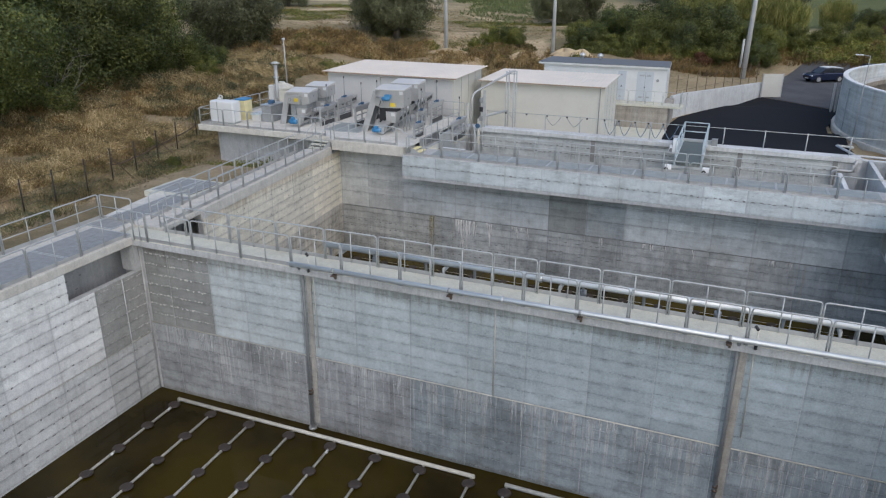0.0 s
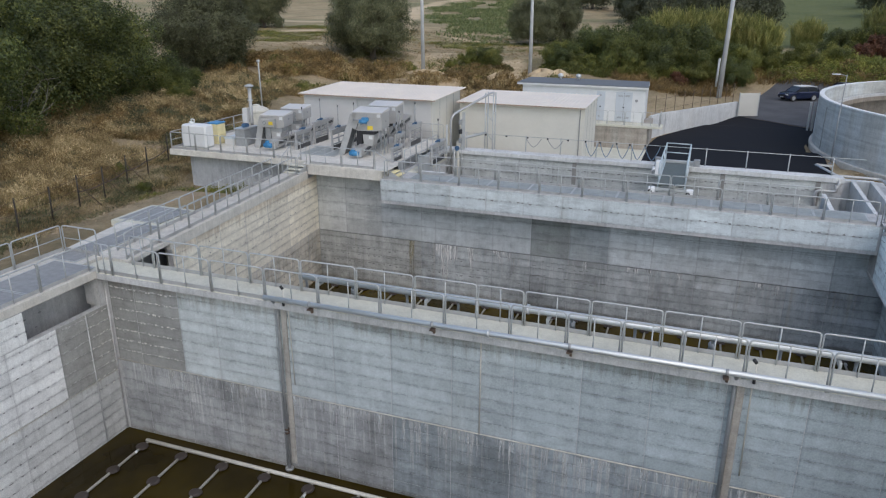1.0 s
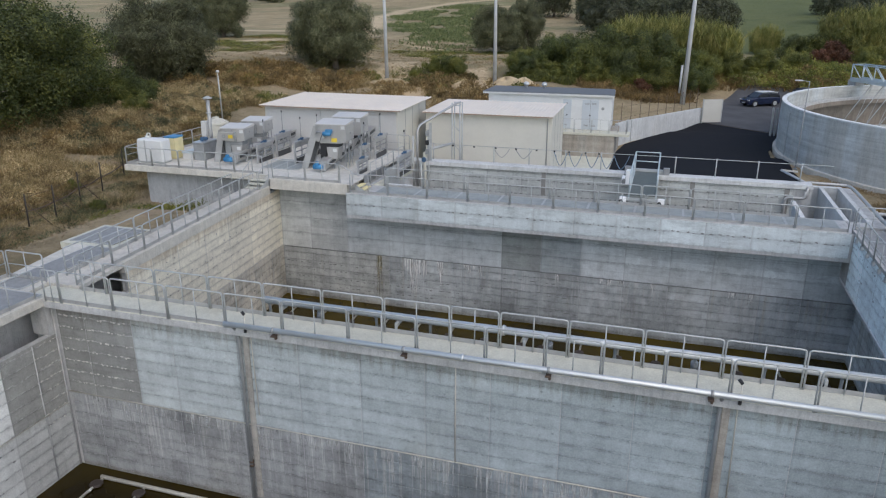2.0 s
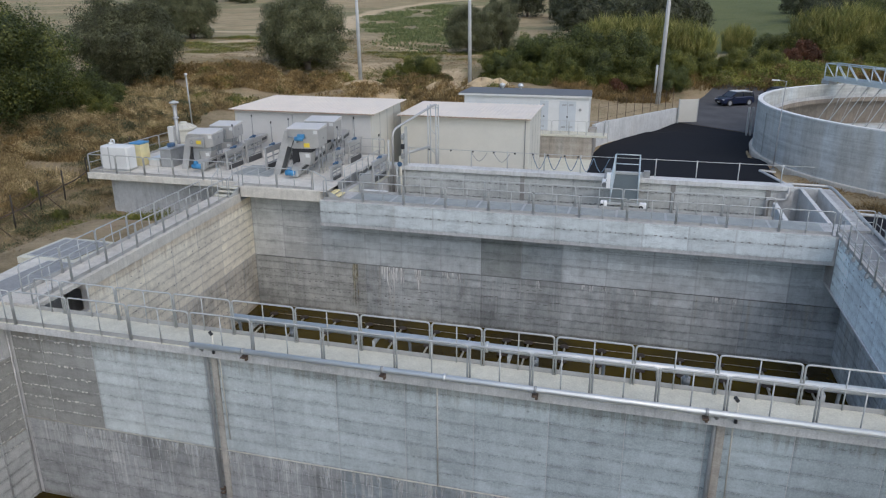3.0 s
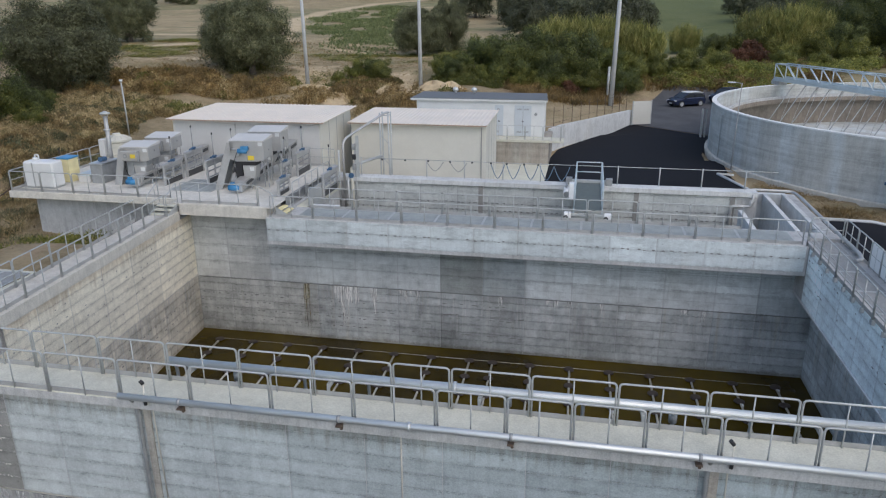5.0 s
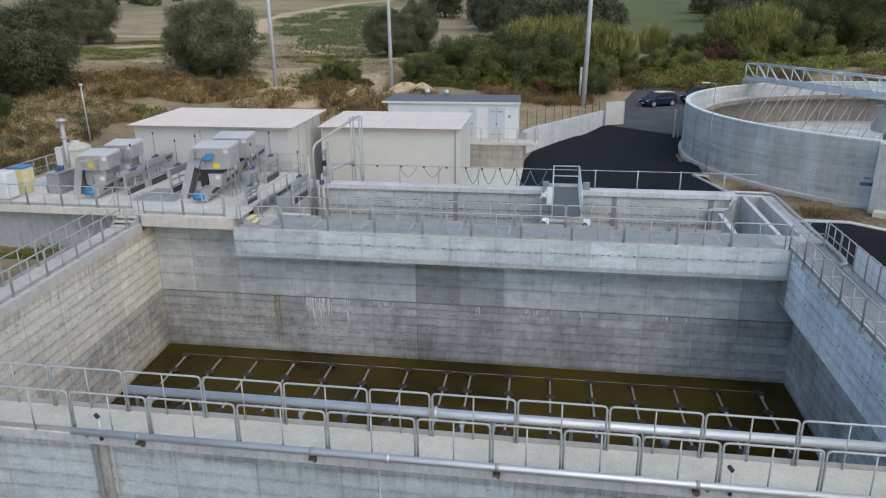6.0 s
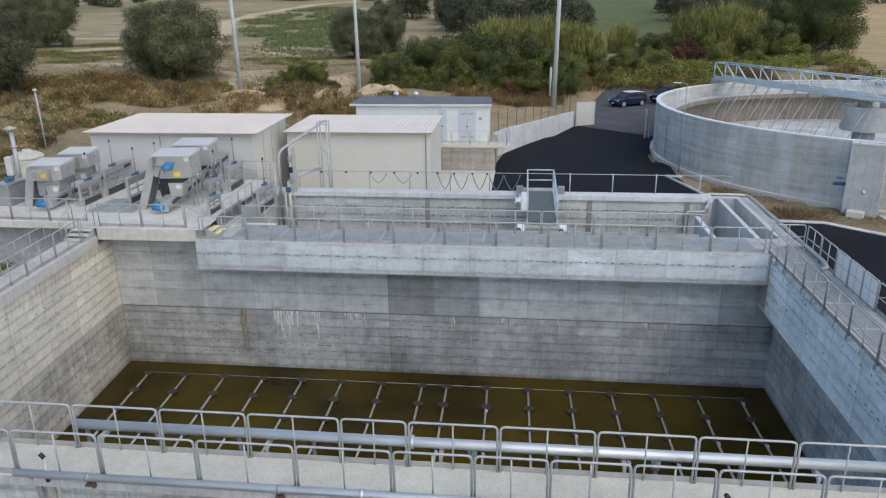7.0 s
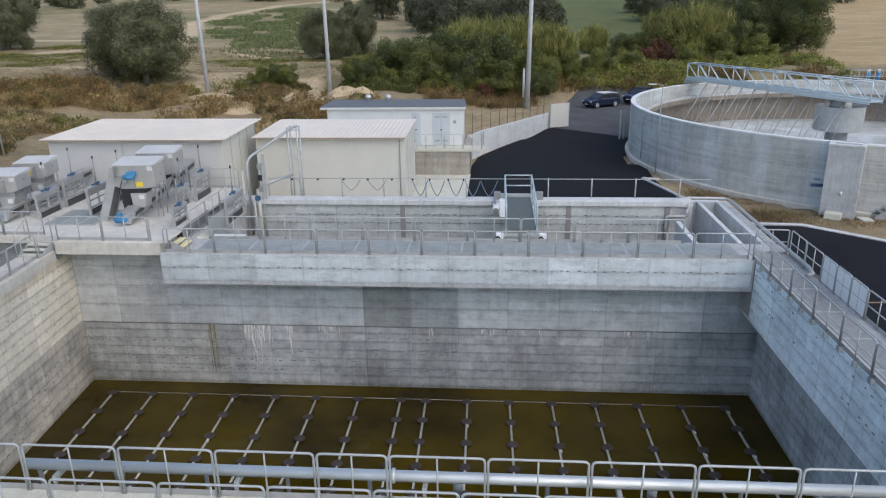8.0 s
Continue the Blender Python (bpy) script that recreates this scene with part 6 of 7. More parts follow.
dr = part("drive_unit", box(B(), 18.95, 19.35, 6.3, 6.8, 0.16, 0.52, 0.05), "boardwhite", tb, "white drive unit")
part("motor", tube(B(), [(19.12, 5.75, 0.34), (19.12, 6.35, 0.34)], 0.19, 14), "boardwhite", dr)
part("fan_cover", tube(B(), [(19.12, 5.68, 0.34), (19.12, 5.76, 0.34)], 0.16, 14), "dullsteel", dr)
part("drive_arm", box(B(), 19.02, 19.14, 6.5, 7.6, 0.40, 0.62, 0.01), "dullsteel", dr)
cbx = part("control_box", box(B(), 19.28, 19.54, 3.7, 4.2, 0.62, 1.42, 0.02), "boardwhite", tb, "white control cabinet")
part("latch", box(B(), 19.26, 19.285, 3.85, 3.9, 0.95, 1.1), "black", cbx)
for x in (19.58, 20.95):
    for k in range(5):
        y = 2.5 + k * 1.1
        part("brace", tube(B(), [(x, y, 0.58), (x, y + 0.85, 1.12)], 0.018, 5), "alu", tb)
part("scraper_arm", tube(B(), [(20.2, 3.0, 0.4), (20.2, 4.6, -2.2)], 0.05, 7), "alu", tb)

# ---- pipe at the end chambers ----
pipe_run("overflow_pipe", "pale steel pipe laid over the outlet chambers and along the walkway", bent([(28.85, 7.2, -0.28), (28.95, 7.2, 0.30), (29.0, 8.5, 0.36), (31.25, 8.62, 0.30), (31.36, 7.8, 0.26), (31.36, -1.7, 0.22), (31.24, -2.3, 0.20), (30.95, -2.45, 0.18)], 0.32, 5), 0.08, "midsteel", [((31.36, 3.0, 0.24), (0, 1, 0))])
pipe_run("outlet_pipe", "grey steel pipe inside the outlet chamber", bent([(28.85, 7.2, 0.1), (28.85, 7.2, -0.28), (27.85, 7.2, -0.28), (27.85, 7.2, -2.4)], 0.22, 4), 0.085, "midsteel")
kb = lambda name, label, pts: [tagged(part(name, tube(B(), pts, 0.12, 4), "palewall"), label, "kerb", "", "structure")]
kb("kerb_yard", "pale concrete kerb at the edge of the asphalt", [(30.9, 22.9, YARD + 0.06), (29.8, 23.2, YARD + 0.06), (30.6, 20.4, YARD + 0.06), (31.6, 16.8, YARD + 0.06), (31.7, 12.0, YARD + 0.06)])
kb("kerb_lane", "pale concrete kerb along the lane", [(31.7, 12.0, YARD + 0.06), (36.6, 11.6, YARD + 0.06), (42.6, 6.3, YARD + 0.06), (48, 0, YARD + 0.06)])


# ---- round settling tank ----
CX, CY, RO = 50.2, 31.5, 19.8
RIM = 2.13
DX, DY = -3.1, 0.9  # the inlet drum, from the tank's middle
ck = thing("settling_tank", "large round concrete settling tank, drained, with a pale wall", "tank", at=(CX, CY, 0))
part("wall", lathe(B(), [(RO, YARD - 0.5), (RO, RIM - 0.04), (RO - 0.03, RIM), (RO - 0.37, RIM), (RO - 0.4, RIM - 0.04), (RO - 0.4, 0.74)], 144), "tankc", ck)
part("rim", lathe(B(), [(RO + 0.012, RIM - 0.07), (RO + 0.012, RIM + 0.014), (RO - 0.38, RIM + 0.014), (RO - 0.38, RIM - 0.01)], 144), "rimc", ck, "pale rim of the tank wall")
part("inner_wall", lathe(B(), [(RO - 0.4, 0.749), (RO - 0.4, -3.2)], 144), "stained", ck, "brown-stained inner wall face")
part("plinth", lathe(B(), [(RO + 0.24, YARD - 0.5), (RO + 0.24, -1.90), (RO + 0.20, -1.86), (RO - 0.1, -1.86)], 144), "cope", ck)
part("launder", lathe(B(), [(RO - 0.4, 0.75), (RO - 1.3, 0.75), (RO - 1.3, 1.15), (RO - 1.45, 1.15), (RO - 1.45, 0.5), (RO - 0.4, 0.5)], 144), "conc", ck, "inner concrete overflow channel")
part("launder_skirt", lathe(B(), [(RO - 1.46, 0.5), (RO - 1.46, 0.9), (RO - 1.49, 0.9), (RO - 1.49, 0.5)], 144), "stained", ck)
part("floor", lathe(B(), [(RO - 0.4, -1.9), (3.0, -2.8), (0.0, -2.9)], 96), "tankc", ck, "pale concrete tank floor")
part("centre_column", tube(B(), [(DX, DY, -3.0), (DX, DY, 1.9)], 0.85, 20), "dullsteel", ck)
dm = part("centre_drum", lathe(B(), [(1.85, 0.0), (1.85, 1.95), (1.79, 1.95), (1.79, 0.0)], 48), "midsteel", ck, "round stainless inlet drum")
dm.location = (DX, DY, 0)
part("centre_cap", tube(B(), [(DX, DY, 1.3), (DX, DY, 2.45), (DX, DY, 2.55)], [0.8, 0.8, 0.7], 24), "midsteel", ck)
bt = thing("scraper_gantry", "pale blue-grey lattice gantry across the settling tank", "gantry")
E0, E1 = Vector((39.1, 48.05, 0)), Vector((47.9, 28.5, 0))
ZB, ZT = 2.75, 4.2
gd = (E1 - E0).normalized()
gn = Vector((-gd.y, gd.x, 0))
L = (E1 - E0).length
nb = 13
for sgn in (-0.65, 0.65):
    o = gn * sgn
    for z in (ZB, ZT):
        part("chord", tube(B(), [E0 + o + Vector((0, 0, z)), E1 + o + Vector((0, 0, z))], 0.085 if z == ZB else 0.06, 6), "alu", bt)
    part("skirt_plate", prism(B(), [tuple((E0 + o * 1.02).xy), tuple((E1 + o * 1.02).xy), tuple((E1 + o * 1.09).xy), tuple((E0 + o * 1.09).xy)], ZB - 0.22, ZB + 0.20), "alu", bt)
    for i in range(nb):
        p, q = E0 + gd * (L * i / nb) + o, E0 + gd * (L * (i + 1) / nb) + o
        part("brace", tube(B(), [p + Vector((0, 0, ZT)), q + Vector((0, 0, ZB))], 0.05, 5), "alu", bt)
    for i in (0, 1, 4, 7, 10, 13):
        q = E0 + gd * (L * i / nb) + o
        part("upright", tube(B(), [q + Vector((0, 0, ZB)), q + Vector((0, 0, ZT))], 0.055, 5), "alu", bt)
for k in (0, 4, 7, 10):
    q = E0 + gd * (L * k / nb)
    part("cross_tie", tube(B(), [q - gn * 0.65 + Vector((0, 0, ZT)), q + gn * 0.65 + Vector((0, 0, ZT))], 0.04, 5), "alu", bt)
p0 = [tuple((E0 + gn * s).xy) for s in (-0.6, 0.6)]
p1 = [tuple((E1 + gn * s).xy) for s in (0.6, -0.6)]
part("walkway_plate", prism(B(), [p0[0], p1[1], p1[0], p0[1]], ZB - 0.06, ZB), "alu", bt)
part("end_carriage", box(B(), -0.6, 0.6, -0.5, 0.5, RIM, ZB - 0.1, 0.04), "conc", bt).matrix_basis = Matrix.Translation(E0) @ pose(0, 0, 0, 0, 0, math.degrees(math.atan2(gd.y, gd.x)))
part("pivot_bearing", tube(B(), [(CX + DX, CY + DY, 2.3), (CX + DX, CY + DY, ZB - 0.1)], 0.8, 16), "dullsteel", bt)
for i in range(11):
    p = E0 + gd * (2.6 + i * 1.62)
    q = p + gn * -3.3
    part("stay_rod", tube(B(), [p + Vector((0, 0, ZB)), q + gd * 0.7 + gn * 1.2 + Vector((0, 0, -2.0))], 0.022, 5), "galv", bt)
    part("scraper_rod", tube(B(), [p + Vector((0, 0, ZB)), q + Vector((0, 0, -2.1))], 0.045, 5), "galv", bt)
part("scraper_blade", tube(B(), [E0 + gd * 2.6 + gn * -3.3 + Vector((0, 0, -2.15)), E0 + gd * 18.8 + gn * -3.3 + Vector((0, 0, -2.3))], 0.10, 6), "galv", bt)
va = thing("valve_chamber", "square concrete outlet shaft against the round tank", "shaft")
bm = B()
for a in ((0, 1.85, 0, 0.2), (0, 0.2, 0.2, 1.7), (1.65, 1.85, 0.2, 1.7), (0.2, 1.65, 1.5, 1.7)):
    box(bm, *a, YARD - 0.4, 2.16)
part("shaft_wall", bm, "shaftc", va)
for a in ((-0.03, 1.88, -0.03, 0.22), (-0.03, 0.22, 0.22, 1.0), (1.63, 1.88, 0.22, 1.0)):
    part("coping", box(B(), *a, 2.10, 2.22, 0.015), "palewall", va)
part("bottom", box(B(), 0.2, 1.65, 0.2, 1.5, YARD, -1.0), "conc", va)
part("footing", box(B(), 0.35, 1.25, -0.75, -0.02, YARD - 0.3, -1.75, 0.02), "slab", va)
vw = part("valve", tube(B(), [(-0.05, 0.5, -0.4), (-0.7, 0.3, -0.4)], 0.10, 10), "navy", va, "dark blue gate valve")
part("valve_wheel", tube(B(), [(-0.35, 0.1, 0.0), (-0.35, 0.1, 0.04)], 0.2, 12), "navy", vw)
part("lamp", tube(B(), [(1.0, -0.05, -0.75), (1.0, -0.12, -0.55)], 0.07, 8), "white", va)
va.matrix_world = pose(38.46, 14.05, 0, 0, 0, -29)
lp = thing("lamp_post", "slim galvanised lamp post beside the round tank", "lamp")
part("mast", tube(B(), [(30.9, 24.3, YARD - 0.2), (30.9, 24.3, 0.5), (30.95, 24.3, 4.55)], [0.05, 0.04, 0.03], 8), "dullsteel", lp)
part("arm", tube(B(), [(30.95, 24.3, 4.5), (30.5, 24.3, 4.58)], 0.03, 6), "dullsteel", lp)
part("head", box(B(), 29.95, 30.5, 24.2, 24.4, 4.54, 4.62, 0.02), "white", lp)
part("base_plate", box(B(), 30.75, 31.05, 24.15, 24.45, YARD, YARD + 0.05, 0.01), "dullsteel", lp)
ld = thing("tank_conduit", "thin grey conduit running up the round tank's wall", "pipe")
part("conduit", tube(B(), bent([(30.54, 28.4, -1.8), (30.54, 28.4, 1.65), (30.54, 28.0, 1.65)], 0.1, 3), 0.035, 6), "galv", ld)


# ---- poles and mast ----
def pole(label, x, y, z, h, lean, r=0.20):
    p = thing("utility_pole", label, "pole", "utility poles")
    part("shaft", tube(B(), [(x, y, z - 0.5), (x + lean * h, y, z + h)], [r, r * 0.62], 12), "pole", p)
    return p


pole("tall grey concrete utility pole on the bank", -14.5, 54.2, height(-14.5, 54.2), 15, -0.015, 0.26)
pb2 = pole("tall grey concrete utility pole with a cross arm", -0.2, 55, height(-0.2, 55), 13.5, -0.01, 0.26)
part("cross_arm", box(B(), -1.2, 0.9, 54.9, 55.1, 12.4, 12.55, 0.02), "rust", pb2)
for x in (-1.0, -0.3, 0.5):
    part("insulator", tube(B(), [(x, 55, 12.55), (x, 55, 12.85)], 0.08, 8), "white", pb2)
p3 = pole("tall grey concrete utility pole by the entrance", 22.6, 55, height(22.6, 55), 17, 0.02, 0.30)
part("stub", tube(B(), [(22.15, 54.9, 0.0), (22.2, 54.9, 3.2)], 0.13, 8), "pole", p3)
ms = thing("lightning_mast", "thin white mast standing in the dry weeds", "mast")
part("mast", tube(B(), [(-23.6, 30, height(-23.6, 30) - 0.3), (-23.7, 30, 3.3)], 0.07, 8), "galv", ms)
part("tip", tube(B(), [(-23.7, 30, 3.3), (-23.7, 30, 3.5)], 0.16, 8), "white", ms)


# ---- wire fence in the weeds ----
wf = thing("wire_fence", "sagging wire fence on thin rusty posts in dry weeds", "fence")
fp = [(-11.8, -18.5), (-12.0, -15.4), (-12.2, -12.3), (-12.3, -10.2), (-12.5, -7.8), (-13.4, -5.0), (-13.5, -2.9), (-14.15, -0.2), (-15.1, 2.8), (-16.6, 6.7), (-17.8, 10.5), (-19.0, 14.5)]
tops = []
for x, y in fp:
    z = height(x, y)
    part("post", tube(B(), [(x, y, z - 0.3), (x + 0.06, y, z + 2.0)], 0.045, 6), "darkrust", wf)
    tops.append((x, y, z))
for k in (0.5, 1.1, 1.75):
    part("wire", tube(B(), [(x, y, z + k) for x, y, z in tops], 0.012, 4), "rust", wf)
part("sagging_hose", tube(B(), [((1 - f) * a[0] + f * b[0] - 0.06, (1 - f) * a[1] + f * b[1], (1 - f) * a[2] + f * b[2] + 0.95 - 0.10 * math.sin(math.pi * f)) for a, b in zip(tops[5:], tops[6:]) for f in (0, 0.25, 0.5, 0.75)], 0.04, 6), "rust", wf, "dark hose hung along the fence")
for k, (x, y, z) in enumerate(tops[5:8]):
    part("stay", tube(B(), [(x, y, z + 1.5), (x + 0.9, y + 0.8, z)], 0.025, 5), "rust", wf)


# ---- cars ----
def car(label, x, y, turn, roof):
    c = thing("car", label, "car", "parked cars")
    def loft(secs, mat, name):
        bm = B()
        rings = []
        for xx, prof in secs:
            rings.append([bm.verts.new((xx, yy, zz)) for yy, zz in prof])
        n = len(rings[0])
        for a, b in zip(rings, rings[1:]):
            for k in range(n):
                bm.faces.new((a[k], a[(k + 1) % n], b[(k + 1) % n], b[k]))
        bm.faces.new(list(reversed(rings[0])))
        bm.faces.new(rings[-1])
        bmesh.ops.recalc_face_normals(bm, faces=bm.faces)
        return part(name, bm, mat, c, smooth=False)
    def sec(w, z0, z1, sh=0.1):
        return [(-w, z0 + 0.08), (-w + 0.06, z0), (w - 0.06, z0), (w, z0 + 0.08), (w, z1 - sh), (w - sh, z1), (-w + sh, z1), (-w, z1 - sh)]
    loft([(-2.15, sec(0.78, 0.42, 0.85)), (-2.0, sec(0.88, 0.28, 1.0)), (-1.2, sec(0.93, 0.25, 1.06)), (0.6, sec(0.93, 0.25, 1.04)), (1.5, sec(0.92, 0.26, 0.98)), (2.05, sec(0.84, 0.30, 0.86)), (2.2, sec(0.70, 0.42, 0.74))], "carpaint", "body")
    loft([(-2.0, sec(0.80, 0.95, 1.05, 0.04)), (-1.65, sec(0.74, 0.95, 1.50)), (-0.4, sec(0.72, 0.95, 1.60)), (0.35, sec(0.72, 0.95, 1.55)), (1.15, sec(0.80, 0.95, 1.03, 0.04))], "glass", "cabin_glass")
    loft([(-1.8, sec(0.66, 1.50, 1.56, 0.02)), (-1.2, sec(0.70, 1.55, 1.62, 0.03)), (-0.3, sec(0.70, 1.58, 1.65, 0.03)), (0.35, sec(0.66, 1.53, 1.60, 0.03))], roof, "roof")
    for yy in (-0.76, 0.74):
        for x0, z0, x1, z1 in ((0.35, 1.58, 1.15, 1.02), (-0.55, 1.56, -0.55, 1.0), (-1.8, 1.5, -2.0, 1.0)):
            part("pillar", tube(B(), [(x0, yy * 0.94, z0), (x1, yy * 1.08, z1)], 0.045, 5), "carpaint", c)
    for xx in (-1.3, 1.35):
        for yy in (-0.86, 0.86):
            w = part("wheel", tube(B(), [(xx, yy - 0.11, 0.36), (xx, yy + 0.11, 0.36)], 0.36, 18), "rubber", c)
            part("rim", tube(B(), [(xx, yy + math.copysign(0.10, yy), 0.36), (xx, yy + math.copysign(0.125, yy), 0.36)], 0.24, 14), "steel", w)
    for yy in (-0.62, 0.62):
        part("headlight", box(B(), 2.02, 2.16, yy - 0.2, yy + 0.2, 0.68, 0.80, 0.02), "lamp", c)
        part("mirror", box(B(), 0.75, 0.95, yy * 1.58 - 0.09, yy * 1.58 + 0.09, 0.98, 1.12, 0.03), "carpaint", c)
        part("tail_light", box(B(), -2.15, -2.03, yy - 0.15, yy + 0.15, 0.78, 0.95, 0.02), "rust", c)
    part("grille", box(B(), 2.17, 2.22, -0.42, 0.42, 0.48, 0.66, 0.01), "black", c)
    part("number_plate", box(B(), 2.21, 2.235, -0.25, 0.25, 0.40, 0.50, 0.004), "white", c)
    c.matrix_world = pose(x, y, height(x, y) + 0.04, 0, 0, turn)
    return c


# the white roof colour stands in for sky mirrored in the paint
car("dark blue off-road car, roof coloured white for the sky's reflection", 31.3, 56.9, 212, "white")
car("black estate car parked behind", 36.1, 59.2, 222, "black")


# ---- sludge station on the tank's far rim, steps at its foot ----
ss = thing("sludge_station", "small railed platform with blue pumps and a white column", "platform")
sx, sy = 55.6, 50.0
part("deck", box(B(), sx - 0.3, sx + 4.2, sy - 0.2, sy + 1.6, 1.86, 2.0, 0.02), "galv", ss)
for k in range(6):
    part("rail_post", tube(B(), [(sx + 0.8 * k, sy - 0.1, 1.98), (sx + 0.8 * k, sy - 0.1, 3.15)], 0.035, 6), "galv", ss)
for z in (2.55, 3.15):
    part("rail", tube(B(), [(sx, sy - 0.1, z), (sx + 4.0, sy - 0.1, z)], 0.03, 6), "galv", ss)
    part("rail", tube(B(), [(sx, sy + 1.5, z), (sx + 4.0, sy + 1.5, z)], 0.03, 6), "galv", ss)
for x in (sx + 2.1, sx + 3.1):
    pm = part("pump", tube(B(), [(x, sy + 0.6, 2.0), (x, sy + 0.6, 2.9)], 0.18, 12), "blue", ss, "blue pump motor")
    part("pump_cap", tube(B(), [(x, sy + 0.6, 2.9), (x, sy + 0.6, 3.2)], 0.13, 12), "white", pm)
part("column", box(B(), sx + 4.3, sx + 4.95, sy + 0.2, sy + 0.8, 1.2, 3.45, 0.02), "white", ss, "white control column")
ms = thing("metal_steps", "short dark steel steps at the foot of the round tank", "steps")
for i in range(4):
    part("tread", box(B(), 41.3 + 0.24 * i, 41.62 + 0.24 * i, 13.2, 14.0, YARD + 0.2 + 0.2 * i, YARD + 0.24 + 0.2 * i, 0.005), "dullsteel", ms)
    part("riser", box(B(), 41.58 + 0.24 * i, 41.61 + 0.24 * i, 13.2, 14.0, YARD + 0.05 + 0.2 * i, YARD + 0.21 + 0.2 * i), "rust", ms)
for y in (13.16, 14.01):
    part("stringer", prism(B(), [(41.3, y), (42.5, y), (42.5, y + 0.03), (41.3, y + 0.03)], YARD - 0.1, [YARD + 0.15, YARD + 1.0, YARD + 1.0, YARD + 0.15]), "dullsteel", ms)
tagged(part("paving_slab", box(B(), 40.35, 41.0, 12.6, 13.4, YARD - 0.1, YARD + 0.1, 0.015), "slab"), "loose pale paving slab on the dirt", "slab")


# ---- vegetation ----
rng = np.random.default_rng(7)


def leaf_mesh(name, v, k, mat):
    """Loose blades of k corners each."""
    n = len(v) // k
    me = bpy.data.meshes.new(name)
    me.vertices.add(k * n)
    me.vertices.foreach_set("co", v.ravel())
    me.loops.add(k * n)
    me.loops.foreach_set("vertex_index", np.arange(k * n))
    me.polygons.add(n)
    me.polygons.foreach_set("loop_start", np.arange(0, k * n, k))
    me.polygons.foreach_set("loop_total", np.full(n, k))
    me.update(calc_edges=True)
    me.materials.append(M[mat])
    return me


def leaf_cloud(name, pts, size, mat, up=0.0, long=1.8, facing=None):
    """Many small pointed leaves at the given points, lying across the facing directions where these are given."""
    n = len(pts)
    d = rng.normal(size=(n, 3))
    d[:, 2] += up * 3
    if facing is not None:
        d -= facing * np.sum(d * facing, axis=1)[:, None] * 0.9
    d /= np.linalg.norm(d, axis=1)[:, None]
    s = np.cross(d, rng.normal(size=(n, 3)) if facing is None else facing)
    s /= np.linalg.norm(s, axis=1)[:, None]
    sz = (size * rng.uniform(0.6, 1.35, n))[:, None]
    v = np.stack([pts - s * sz / 2, pts + s * sz / 2, pts + d * sz * long], 1).reshape(-1, 3)
    return leaf_mesh(name, v, 3, mat)


def ball(m):
    d = rng.normal(size=(m, 3))
    return d / np.linalg.norm(d, axis=1)[:, None]


def crown_points(n, r, h, low, k, clump, lumps=0.2, hang=0.0):
    """Leaf points in k small clumps over an uneven crown of half-width r between heights low and h."""
    c = ball(k)
    c[:, 2] = np.where(c[:, 2] < -0.85, -c[:, 2], c[:, 2])
    a, b2 = rng.uniform(0, 6, 2)
    lump = 1 + lumps * (np.sin(c[:, 0] * 4 + a) * np.cos(c[:, 1] * 5 + b2) + 0.6 * np.sin(c[:, 2] * 7 + a))
    q = rng.uniform(0.25, 1.0, k) ** 0.45 * lump
    cen = c * q[:, None] * (r - clump * 0.6, r - clump * 0.6, (h - low) / 2 - clump * 0.5) + (0, 0, (h + low) / 2)
    rad = clump * rng.uniform(0.55, 1.45, k)
    share = rad ** 2 / np.sum(rad ** 2)
    which = rng.choice(k, n, p=share)
    out = ball(n)
    p = out * (rad[which] * rng.uniform(0.55, 1.08, n))[:, None]
    p[:, 2] -= hang * np.abs(p[:, 2])
    p += cen[which]
    p[:, 2] = np.maximum(p[:, 2], 0.05 + 0.3 * rng.random(n))
    facing = out + 0.5 * c[which] + 0.9 * ball(n)
    facing /= np.linalg.norm(facing, axis=1)[:, None]
    return p, cen, facing


def trunk_mesh(cen, low, h, r, stems):
    bm = B()
    if stems == 1:
        tube(bm, [(0, 0, -0.6), (0.08, 0.05, low * 0.6 + 0.3), (0.0, 0.1, low + 0.2 * h)], [r * 1.4, r, r * 0.8], 8)
        for x, y, z in cen[:9]:
            tube(bm, [(0, 0.1, low + 0.15 * h), (x * 0.45, y * 0.45, (low + 0.15 * h + z) * 0.5), (x, y, z)], [r * 0.6, r * 0.35, r * 0.10], 6)
    else:
        for x, y, z in cen[:stems]:
            tube(bm, [(x * 0.08, y * 0.08, -0.4), (x * 0.4, y * 0.4, z * 0.5), (x, y, z)], [r, r * 0.6, r * 0.15], 5)
    me = bpy.data.meshes.new("trunk")
    bm.to_mesh(me)
    bm.free()
    me.materials.append(M["bark"])
    return me


def tree_kind(n, r, h, low, size, mat, trunk_r, k=90, clump=1.2, up=0.0, long=1.8, stems=1, lumps=0.2, hang=0.0):
    p, cen, facing = crown_points(n, r, h, low, k, clump, lumps, hang)
    return leaf_cloud("crown", p, size, mat, up, long, facing), trunk_mesh(cen, low, h, trunk_r, stems)


def plant_tree(kind, label, x, y, scale, turn, name="tree", category="tree", group="", zs=1.0):
    crown, trunk = kind
    t = thing(name, label, category, group, at=(x, y, height(x, y) - 0.05), turn=turn)
    t.scale = (scale, scale, scale * zs)
    for nm, me in (("trunk", trunk), ("crown", crown)):
        o = new(nm, me)
        o.parent = t
    return t


